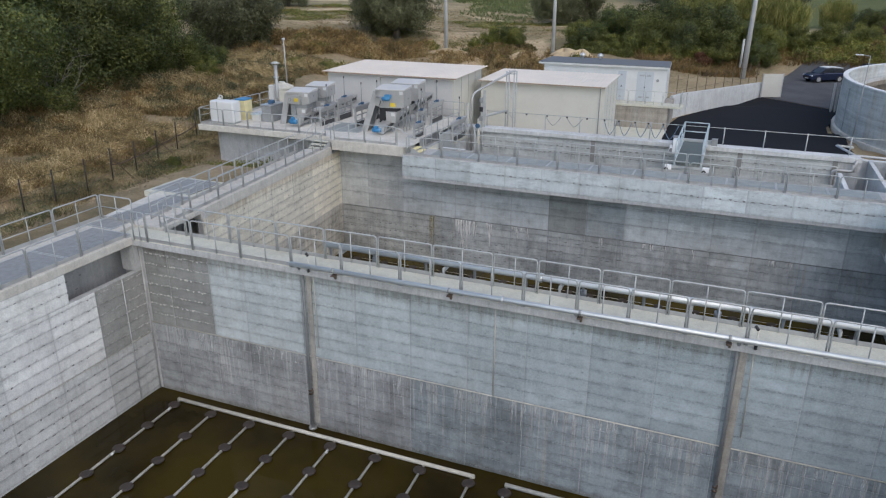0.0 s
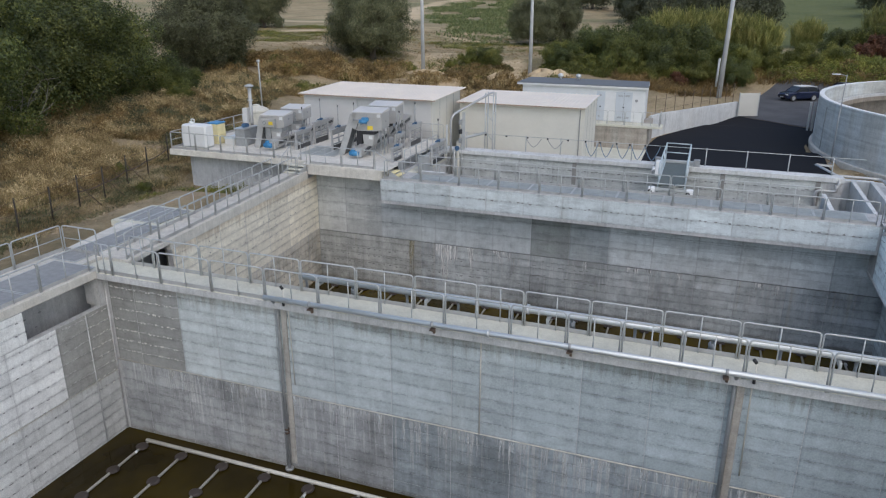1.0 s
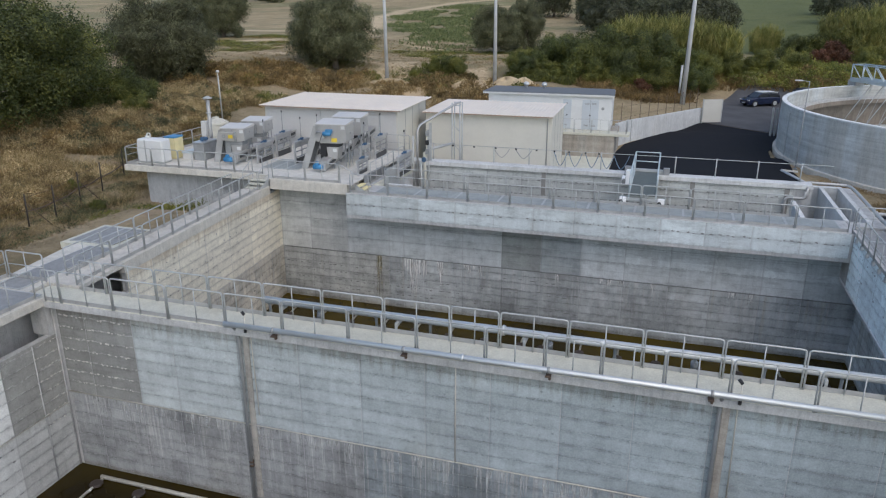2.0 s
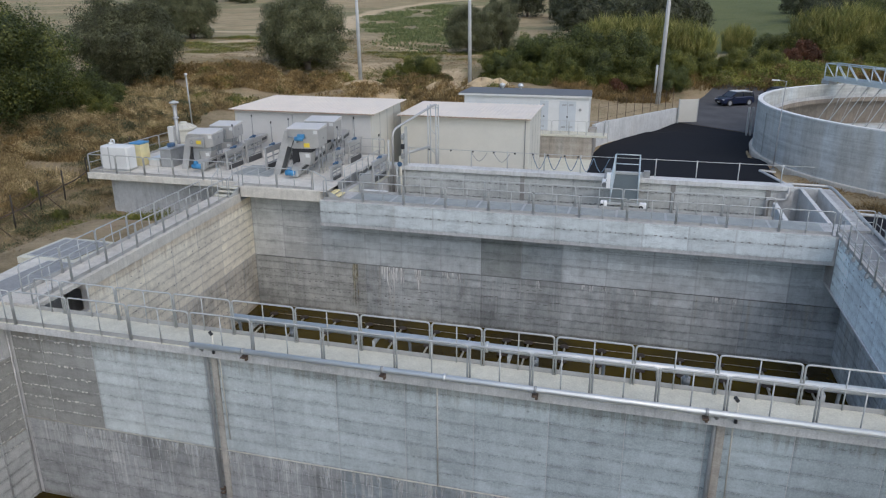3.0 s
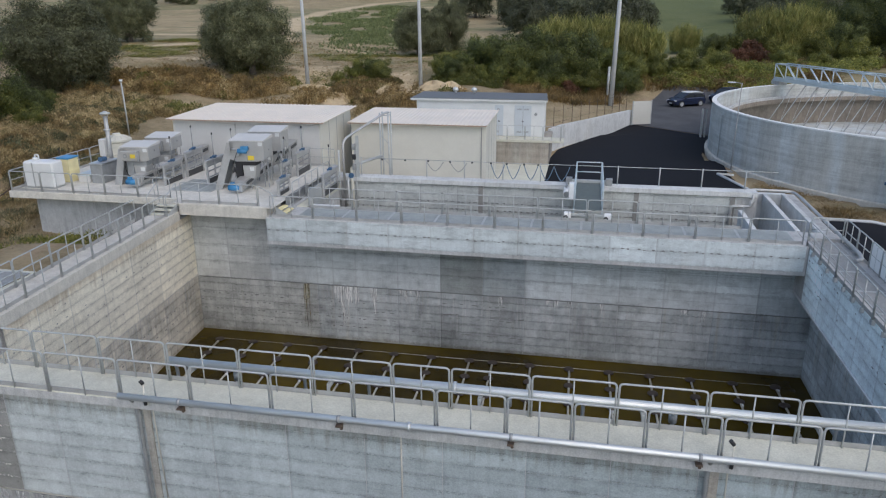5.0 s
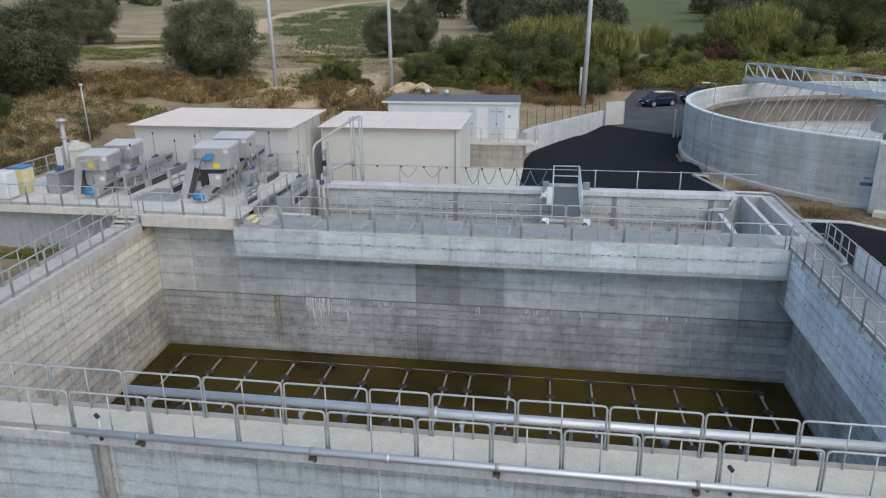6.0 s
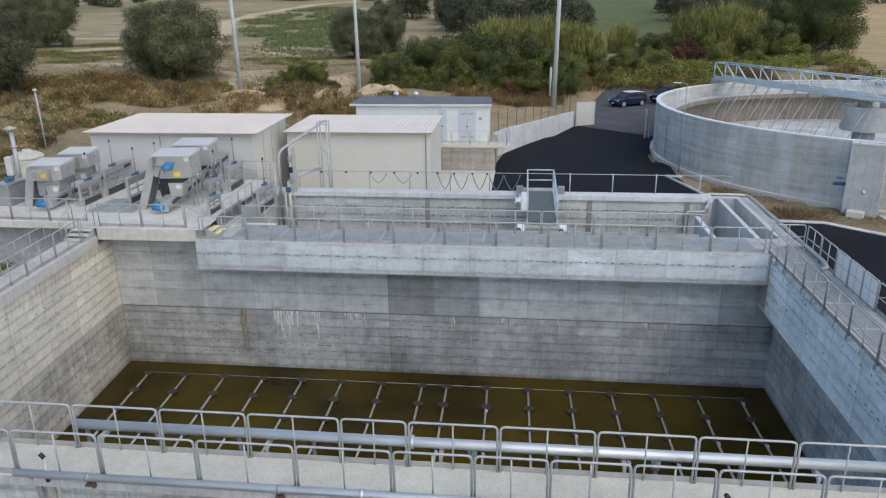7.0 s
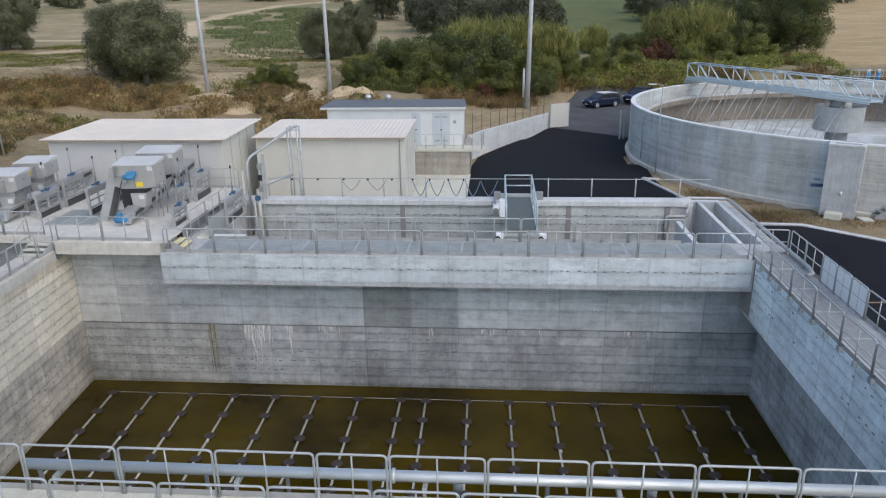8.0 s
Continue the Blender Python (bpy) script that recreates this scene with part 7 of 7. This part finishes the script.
OLIVE = [tree_kind(90000, 6.3, 9.6, -0.4, 0.085, "olive", 0.45, 240, 1.05, -0.35, 3.4, 1, 0.15, 0.25) for _ in range(2)]
FAROLIVE = [tree_kind(9500, 6.2, 10.2, -0.3, 0.26, "farolive", 0.45, 90, 1.5, -0.25, 2.2, 1, 0.16, 0.3) for _ in range(2)]
BROAD = [tree_kind(60000, 5.6, 9.6, 0.0, 0.115, m, 0.22, 110, 1.25, 0, 1.7, 1, 0.34) for m in ("leaf", "midleaf", "leaf")]
BUSH = [tree_kind(20000, 3.9, 5.2, -0.3, 0.10, "hedge", 0.08, 46, 0.95, 0.4, 2.8, 7, 0.36) for _ in range(2)]
DARKBUSH = [tree_kind(20000, 3.9, 5.6, -0.3, 0.105, m, 0.08, 44, 1.0, 0.3, 2.6, 7, 0.38) for m in ("leaf", "midleaf")]
REDBUSH = tree_kind(5000, 2.0, 2.6, 0.0, 0.13, "redleaf", 0.05, 34, 0.55, 0.1, 1.8, 6, 0.3)


def reed_kind():
    """A stand of tall arching stalks with long narrow leaves."""
    n = 9000
    a, q = rng.uniform(0, 2 * math.pi, n), 3.4 * rng.uniform(0, 1, n) ** 0.5
    base = np.stack([q * np.cos(a), q * np.sin(a), np.zeros(n)], 1)
    stalk = rng.integers(0, 420, n)
    base = base[stalk]
    hh = (4.9 - 0.25 * np.hypot(base[:, 0], base[:, 1]) ** 1.3)[:] * rng.uniform(0.8, 1.1, 420)[stalk]
    f = rng.uniform(0.1, 1.0, n)
    lean = rng.normal(size=(420, 2))[stalk] * 0.12
    p = base.copy()
    p[:, 0] += lean[:, 0] * hh * f ** 2 + base[:, 0] * 0.12 * f
    p[:, 1] += lean[:, 1] * hh * f ** 2 + base[:, 1] * 0.12 * f
    p[:, 2] = hh * f
    d = ball(n) * (0.75, 0.75, 0.3) + (0, 0, 0.85)
    s = np.cross(d, ball(n))
    s /= np.linalg.norm(s, axis=1)[:, None]
    v = np.stack([p - s * 0.045, p + s * 0.045, p + d * rng.uniform(0.5, 1.1, n)[:, None]], 1).reshape(-1, 3)
    bm = B()
    for i in range(60):
        j = rng.integers(0, n)
        tube(bm, [(base[j, 0], base[j, 1], -0.3), tuple(p[j])], [0.03, 0.012], 4, False)
    me = bpy.data.meshes.new("stalks")
    bm.to_mesh(me)
    bm.free()
    me.materials.append(M["reed"])
    return leaf_mesh("leaves", v, 3, "reed"), me


REED = [reed_kind(), reed_kind()]

for i, (x, y, s, k, q) in enumerate(((-25.4, 61.5, 1.08, 0, 1.0), (-44.3, 48.0, 1.22, 1, 0.92), (-9.7, 95.0, 0.80, 0, 1.1), (-5.6, 101.0, 0.62, 1, 1.5), (-70.0, 101.5, 0.90, 1, 1.3), (-79.0, 104.0, 0.85, 0, 1.1))):
    plant_tree(OLIVE[k], "old grey-green olive tree with a broad rounded crown", x, y, s, 70 * i, "olive_tree", "tree", "olive trees", q)

frnd = random.Random(3)
for i, (x, y, s) in enumerate(((-30.5, -4.0, 1.25), (-30.5, 0.8, 0.95), (-35.5, 6.5, 1.3), (-36.5, 13.0, 1.2), (-38.0, 19.5, 1.25), (-39.5, 26.5, 1.05), (-45, 6.0, 1.6), (-47, 17, 1.6), (-47, 28, 1.15), (-38, -9, 1.4), (-45, -3, 1.5), (-30.0, -14.0, 1.1), (-52, 12, 1.5), (-49, 36, 0.7), (-27.5, -8.5, 0.8))):
    plant_tree(BROAD[i % 3], "dense broadleaf tree at the wood's edge", x, y, s, 47 * i, "tree", "tree", "wood edge trees", frnd.uniform(0.85, 1.0))


# a leafless shrub in front of the wood
def bare_shrub(x, y, z, h):
    t = thing("bare_shrub", "leafless grey shrub among the green trees", "shrub", at=(x, y, z))
    br = random.Random(4)
    for i in range(9):
        bm = B()
        a = br.uniform(0, 6.28)
        p = [Vector((0, 0, 0))]
        d = Vector((math.cos(a) * 0.5, math.sin(a) * 0.5, 1)).normalized()
        for k in range(4):
            d = (d + Vector((br.gauss(0, 0.25), br.gauss(0, 0.25), 0.05))).normalized()
            p.append(p[-1] + d * h / 4)
        tube(bm, p, [0.045, 0.035, 0.028, 0.02, 0.01], 5)
        for k in (1, 2, 2, 3, 3, 4):
            e = (d + Vector((br.gauss(0, 0.7), br.gauss(0, 0.7), br.gauss(0, 0.4)))).normalized()
            q = p[k] + e * h * 0.16
            tube(bm, [p[k], q, q + (e + Vector((br.gauss(0, 0.5), br.gauss(0, 0.5), 0.1))) * h * 0.12], [0.02, 0.014, 0.007], 4)
        part("branch", bm, "twig", t)


bare_shrub(-28.6, 4.6, height(-28.6, 4.6), 5.4)

DK, YG = "dark green shrub on the bank", "yellow-green shrub on the bank"
shrubs = [(DARKBUSH, DK, 6.2, 63.0, 0.72), (DARKBUSH, DK, 9.4, 60.6, 0.92), (DARKBUSH, DK, 12.6, 62.8, 1.0), (DARKBUSH, DK, 15.8, 61.6, 0.86), (DARKBUSH, DK, 18.6, 64.4, 0.95), (DARKBUSH, DK, 22.2, 64.6, 0.72), (BUSH, YG, 25.2, 65.0, 0.62), (BUSH, YG, 11.6, 58.6, 0.5), (BUSH, YG, 14.2, 58.4, 0.42), (BUSH, "green weedy shrub on the slope", 6.6, 58.6, 0.4),
          (BUSH, YG, 17.2, 59.8, 0.42), (BUSH, YG, 19.8, 60.4, 0.5), (DARKBUSH, DK, 24.3, 61.2, 0.52), (BUSH, YG, 28.5, 66.0, 0.55), (BUSH, "low yellowish shrub on the bank", 3.2, 63.5, 0.42), (BUSH, YG, 32.5, 68.5, 0.55), (BUSH, "creeper-covered shrub on the bank", 36.5, 70.0, 0.55),
          (DARKBUSH, "dark round shrub on the slope", 39.0, 90.0, 0.72), (BUSH, "bushy green shrub on the slope", 44.8, 89.0, 0.95), (DARKBUSH, "dark green shrub on the slope", 42.6, 92.0, 0.75), (BUSH, "bushy yellowish shrub on the slope", 52.5, 88.0, 0.85), (BUSH, "bushy green shrub on the slope", 57.0, 82.0, 0.62), (DARKBUSH, "dark green shrub beyond the tank", 56.5, 88.0, 0.85),
          (BUSH, "low green shrub on the slope", 47.0, 80.0, 0.55), (BUSH, "low green shrub on the slope", 50.5, 76.0, 0.45), (BUSH, "low shrub in the dry weeds", -10.6, 63.0, 0.42), (BUSH, "low shrub in the dry weeds", -7.4, 62.2, 0.5), (DARKBUSH, "low shrub in the dry weeds", -8.8, 63.6, 0.42), (BUSH, "weedy shrub on the bank", -12.6, 60.2, 0.26),
          (BUSH, "green weedy shrub beside the pole", 1.6, 61.6, 0.55), (DARKBUSH, "green weedy shrub beside the pole", 3.0, 60.0, 0.5), (BUSH, "green weedy shrub beside the pole", 4.6, 58.4, 0.42),
          (DARKBUSH, "low green shrub below the trees", -35.0, 29.5, 0.6), (DARKBUSH, "low green shrub below the trees", -37.0, 35.0, 0.5), (BUSH, "low green shrub in the weeds", -31.5, 26.5, 0.34), (BUSH, "low green shrub below the platform", -11.6, 6.0, 0.28), (BUSH, "small green weed by the fence", -12.2, -0.8, 0.14), (BUSH, "small green weed by the fence", -16.8, 2.0, 0.14)]
for i, (k, lab, x, y, s) in enumerate(shrubs):
    plant_tree(k[i % len(k)], lab, x, y, s, 61 * i, "shrub", "shrub", "bank shrubs")
for i, (x, y, s) in enumerate(((14.8, 68.6, 0.95), (18.0, 69.6, 0.98), (21.4, 70.0, 1.0), (24.2, 71.0, 0.95), (26.6, 71.4, 0.85), (46.5, 92.5, 1.1), (49.6, 90.5, 1.15), (52.0, 92.0, 1.1), (36.0, 104.0, 0.7))):
    plant_tree(REED[i % 2], "tall yellow-green reed clump", x, y, s, 50 * i, "reed_clump", "reeds", "reed clumps", 1.4)
for i, (x, y, s) in enumerate(((17.4, 58.4, 0.62), (15.0, 66.8, 1.5), (9.6, 66.5, 1.0), (24.8, 66.8, 0.7), (43.5, 86.0, 1.2), (41.0, 82.0, 0.9))):
    plant_tree(REDBUSH, "reddish-brown withered shrub on the bank", x, y, s, 80 * i, "shrub", "shrub", "withered shrubs")
for i, (x, y, s) in enumerate(((65.5, 90.0, 0.95), (64.0, 100.0, 1.15), (57.0, 104.0, 0.9), (60.5, 95.0, 0.8))):
    plant_tree(BROAD[0 if i else 2], "tall dark tree beyond the settling tank", x, y, s, 33 * i, "tree", "tree", "far dark trees")


def far_woods():
    pts = []
    for i in range(150):
        x, y = rng.uniform(-190, 230), rng.uniform(178, 330)
        if 30 < x < 72 and y < 250 or -125 < x < -8 and y < 245 or x > 82 and y < 205:
            continue
        r = rng.uniform(4.0, 7.0)
        m = 900
        pts.append(ball(m) * (r * rng.uniform(0.5, 1.0, m) ** 0.5)[:, None] * (1, 1, 0.8) + (x, y, height(x, y) + r * 0.75))
    for i in range(330):
        x, y = rng.uniform(-420, 480), rng.uniform(330, 560)
        r = rng.uniform(5, 9)
        m = 190
        pts.append(ball(m) * (r * rng.uniform(0.5, 1.0, m) ** 0.5)[:, None] * (1, 1, 0.9) + (x, y, height(x, y) + r * 0.8))
    me = leaf_cloud("far_woods", np.concatenate(pts), 0.55, "olive")
    tagged(new("far_woods", me), "dark olive groves and woods on the far fields", "woods", "", "stuff")


far_woods()
olr = random.Random(9)
for i, (x, y) in enumerate(((24, 172), (59, 172), (64, 176), (74, 188), (84, 184), (3, 182), (-14, 188), (14, 190), (22, 186), (27, 200), (60, 196), (82, 214), (92, 220), (70, 205), (10, 160), (20, 165), (-1, 172), (8, 122), (16, 130), (24, 120), (13, 146), (28, 142), (30, 150), (60, 120), (55, 128), (66, 136), (62, 150), (72, 152), (5, 140), (1, 152))):
    plant_tree(FAROLIVE[i % 2], "grey-green olive tree in the far grove", x, y, olr.uniform(0.75, 1.05), 40 * i, "olive_tree", "tree", "far olive trees")


def blades(name, label, n, pick, h0, h1, w, mat, spread_r=0.22, per=6, splay=0.5):
    """Tufts of splayed blades scattered over the land, taller here and lower there."""
    base = []
    while len(base) < n:
        q = pick()
        if q is not None:
            base.append((q[0], q[1], height(*q), 0.75 + 0.9 * noise.noise(Vector((q[0] * 0.35, q[1] * 0.35, 2)))))
    base = np.repeat(np.array(base), per, 0)
    tall = np.clip(base[:, 3], 0.25, 1.5)
    base = base[:, :3].copy()
    m = len(base)
    off = rng.normal(size=(m, 2)) * spread_r
    base[:, :2] += off
    hh = rng.uniform(h0, h1, m) * tall
    tip = rng.normal(size=(m, 2)) * splay * hh[:, None] + off * 0.8
    ang = rng.uniform(0, 2 * math.pi, m)
    sd = np.stack([np.cos(ang), np.sin(ang), np.zeros(m)], 1) * w
    top = base.copy()
    top[:, :2] += tip
    top[:, 2] += hh
    base[:, 2] -= 0.08
    v = np.stack([base - sd, base + sd, top], 1).reshape(-1, 3)
    return tagged(new(name, leaf_mesh(name, v, 3, mat)), label, "grass", "", "stuff")


def patchy(x, y, k=0.12, t=0.0, s=0.0):
    return noise.noise(Vector((x * k + s, y * k, 5))) > t


def left_cover():
    x, y = rng.uniform(-43, -13), rng.uniform(-32, 46)
    edge = -15.5 - 0.28 * (y + 1) if y > -1 else -15.5
    keep = x < edge - 0.3 + 1.2 * noise.noise(Vector((x * 0.3, y * 0.3, 1))) and patchy(x, y, 0.16, -0.42)
    return (x, y) if keep else None


def left_straw():
    q = left_cover()
    return q if q and rng.random() > 0.62 * smooth(3, 15, q[1]) else None


def low_weeds():
    x, y = rng.uniform(-22, -5.5), rng.uniform(-26, 24)
    return (x, y) if patchy(x, y, 0.22, -0.28, 4) and (x < -9.5 or y < -13) and not (x > -11.5 and y > 0) else None


def bank_weeds():
    x, y = rng.uniform(-45, 14), rng.uniform(40, 58)
    if x > 4 and y < 50 or -18.0 < x < -12.8 and y > 52.5 or -4.5 < x < -1 and y > 52 or not patchy(x, y, 0.14, -0.05 if x < -7 else 0.15, 3):
        return None
    return (x, y)


def slope_weeds():
    x, y = rng.uniform(10, 66), rng.uniform(52, 82)
    if (x > 24 and y < 62) or not patchy(x, y, 0.12, -0.05, 11):
        return None
    return (x, y)


def field_weeds():
    x, y = rng.uniform(-95, 8), rng.uniform(58, 112)
    return (x, y) if patchy(x, y, 0.09, 0.12, 21) else None


blades("dry_grass", "tall straw-coloured dry grass and weeds", 24000, left_straw, 0.35, 1.0, 0.014, "dryweed", 0.25, 10)
blades("brown_grass", "brown withered weeds among the dry grass", 15000, lambda: (lambda q: q if q and patchy(*q, 0.24, 0.0, 31) else None)(left_cover()), 0.3, 0.9, 0.018, "brownweed", 0.25, 10)
blades("low_grass", "low straw-coloured grass inside the fence", 13000, low_weeds, 0.12, 0.4, 0.012, "dryweed", 0.25, 9)
blades("bank_grass", "straw-coloured weeds on the bank", 9000, bank_weeds, 0.4, 1.2, 0.04, "dryweed", 0.3, 7)
blades("slope_grass", "straw-coloured grass on the slope", 8000, slope_weeds, 0.3, 1.1, 0.04, "brownweed", 0.3, 6)
blades("green_weeds", "green weeds among the dry grass", 7500, lambda: (lambda q: q if q and patchy(*q, 0.25, 0.0, 9) else None)(left_straw()), 0.15, 0.6, 0.03, "hedge", 0.25, 8)
blades("low_green_weeds", "low grey-green weeds inside the fence", 5200, lambda: (lambda q: q if q and patchy(*q, 0.3, -0.05, 15) else None)(low_weeds()), 0.08, 0.3, 0.04, "olive", 0.25, 8)
blades("field_grass", "thin green weeds on the tilled field", 12000, field_weeds, 0.1, 0.35, 0.06, "hedge", 0.5, 5, 1.0)
blades("field_straw", "pale stubble on the tilled field", 9000, lambda: (rng.uniform(-95, 8), rng.uniform(58, 105)), 0.05, 0.25, 0.06, "brownweed", 0.5, 5, 1.2)


def verge():
    x, y = rng.uniform(32, 45), rng.uniform(9.5, 24)
    if math.hypot(x - 50.2, y - 31.5) < 20.6 or y < 12.3 - max(0, x - 36.5) * 0.88 or not patchy(x, y, 0.35, 0.0, 61):
        return None
    return (x, y)


blades("verge_weeds", "dry weeds on the soil round the settling tank", 900, verge, 0.06, 0.25, 0.03, "brownweed", 0.25, 6, 0.9)


def clods():
    n = 5000
    x, y = rng.uniform(-17, -5.2, n), rng.uniform(-24, 14, n)
    keep = ~((x > -9.8) & (y > 0.5))
    p = np.array([(a, b, height(a, b) + 0.02) for a, b in zip(x[keep], y[keep])])
    tagged(new("soil_clods", leaf_cloud("soil_clods", p, 0.10, "clod", 0.0, 1.0)), "clods and stones on the bare soil", "soil", "", "stuff")


clods()


def thicket(name, label, n, pick, mat, size, hi, long=2.4):
    """Clumps of withered brush close to the ground."""
    cen = []
    while len(cen) < n:
        q = pick()
        if q is not None:
            r = 0.25 + 1.2 * rng.random() ** 2
            m = int(60 + 190 * r * r)
            p = ball(m) * (r * rng.uniform(0.3, 1.0, m) ** 0.5)[:, None] * (1, 1, hi)
            p[:, 2] = np.abs(p[:, 2])
            cen.append(p + (q[0], q[1], height(*q)))
    me = leaf_cloud(name, np.concatenate(cen), size, mat, 0.35, long)
    tagged(new(name, me), label, "brush", "", "stuff")


thicket("bank_brush", "brown and olive withered brush along the bank", 620, lambda: (lambda q: q if q and q[1] > 45 else None)(bank_weeds()), "brownweed", 0.11, 1.2)
thicket("wood_edge_brush", "olive-brown brush along the wood's edge", 420, lambda: (lambda q: q if q and q[0] < -24.5 - 0.25 * max(q[1], 0) else None)(left_straw()), "brownweed", 0.11, 1.1)
thicket("straw_clumps", "fluffy straw-coloured clumps of dry weeds", 2400, left_straw, "dryweed", 0.034, 0.9, 7.0)
thicket("weed_clumps", "grey-olive weeds among the dry grass", 700, lambda: (lambda q: q if q and (q[1] > 6 or patchy(*q, 0.2, 0.05, 81)) else None)(left_cover()), "olive", 0.07, 0.7, 2.6)
thicket("withered_clumps", "brown withered weeds beside the wire fence", 450, lambda: (lambda q: q if q and q[0] > -32 and patchy(*q, 0.3, -0.1, 83) else None)(left_cover()), "brownweed", 0.05, 0.7, 4.0)
thicket("fence_weeds", "low grey-green clumps of weeds on the bare soil", 260, low_weeds, "olive", 0.05, 0.35, 2.4)
thicket("wall_foot_weeds", "green weeds at the foot of the platform wall", 46, lambda: (lambda x, y: (x, y) if patchy(x, y, 0.5, -0.2, 91) else None)(rng.uniform(-10.5, -2.4), rng.uniform(-3.0, 1.3)), "hedge", 0.055, 0.5, 2.4)
thicket("bank_straw", "fluffy straw-coloured clumps on the bank", 260, bank_weeds, "dryweed", 0.06, 0.9, 4.0)
thicket("green_brush", "green brush along the bank", 200, lambda: (lambda q: q if q and patchy(*q, 0.2, 0.1, 41) else None)(bank_weeds()), "hedge", 0.11, 0.9)


def mound_brush():
    x, y = rng.uniform(-12.4, -4.6), rng.uniform(53.5, 61)
    return (x, y) if patchy(x, y, 0.3, -0.3, 71) else None


def pole_slope():
    x, y = rng.uniform(0.6, 9.0), rng.uniform(55, 63)
    return (x, y) if y > 56 + 0.4 * (4 - x) - 1 else None


thicket("mound_brush", "olive-brown brush on the bank between the poles", 120, mound_brush, "brownweed", 0.10, 0.6, 3.0)
thicket("mound_greenery", "olive-green weeds on the bank between the poles", 90, mound_brush, "hedge", 0.10, 0.6, 2.6)
thicket("pole_greenery", "olive-green weeds on the slope beside the pole", 190, pole_slope, "hedge", 0.10, 0.8, 3.0)
thicket("slope_brush", "brown withered brush on the slope behind the road", 260, slope_weeds, "brownweed", 0.10, 0.9, 3.0)


def creeper():
    pts = []
    while len(pts) < 56000:
        x, y = rng.uniform(20, 62), rng.uniform(61, 80)
        if x < 36 and y < 62.2 or not patchy(x, y, 0.13, -0.2, 7):
            continue
        lump = 0.7 + 0.8 * noise.noise(Vector((x * 0.5, y * 0.5, 8)))
        pts.append((x, y, height(x, y) + abs(rng.normal()) * 0.25 + max(0, lump) * rng.uniform(0.4, 1)))
    me = leaf_cloud("creeper", np.array(pts), 0.125, "creeper")
    tagged(new("creeper", me), "green creeper covering the slope behind the road", "creeper", "", "stuff")


creeper()


def crop_rows():
    pts = []
    while len(pts) < 26000:
        x, y = rng.uniform(-60, -14), rng.uniform(86, 216)
        west = -32 - (y - 110) * 0.42 if y < 168 else -56.5 + (y - 168) * 0.09
        ragged = 5 * noise.noise(Vector((x * 0.12, y * 0.12, 3))) + rng.normal() * 1.6
        if not west - ragged < x < -19 - (y - 124) * 0.27 + ragged or rng.random() > (y - 88 + ragged * 2) / 46 or not patchy(x, y, 0.10, -0.25, 51) or not patchy(x, y, 0.35, rng.uniform(-0.5, 0.25), 52):
            continue
        pts.append((x, round(y / 1.2) * 1.2 + rng.normal() * 0.2, height(x, y) + rng.uniform(0.03, 0.3)))
    me = leaf_cloud("crop_rows", np.array(pts), 0.26, "crop", 0.3)
    tagged(new("crop_rows", me), "low green crop in rows on the far field", "crop", "", "stuff")


crop_rows()
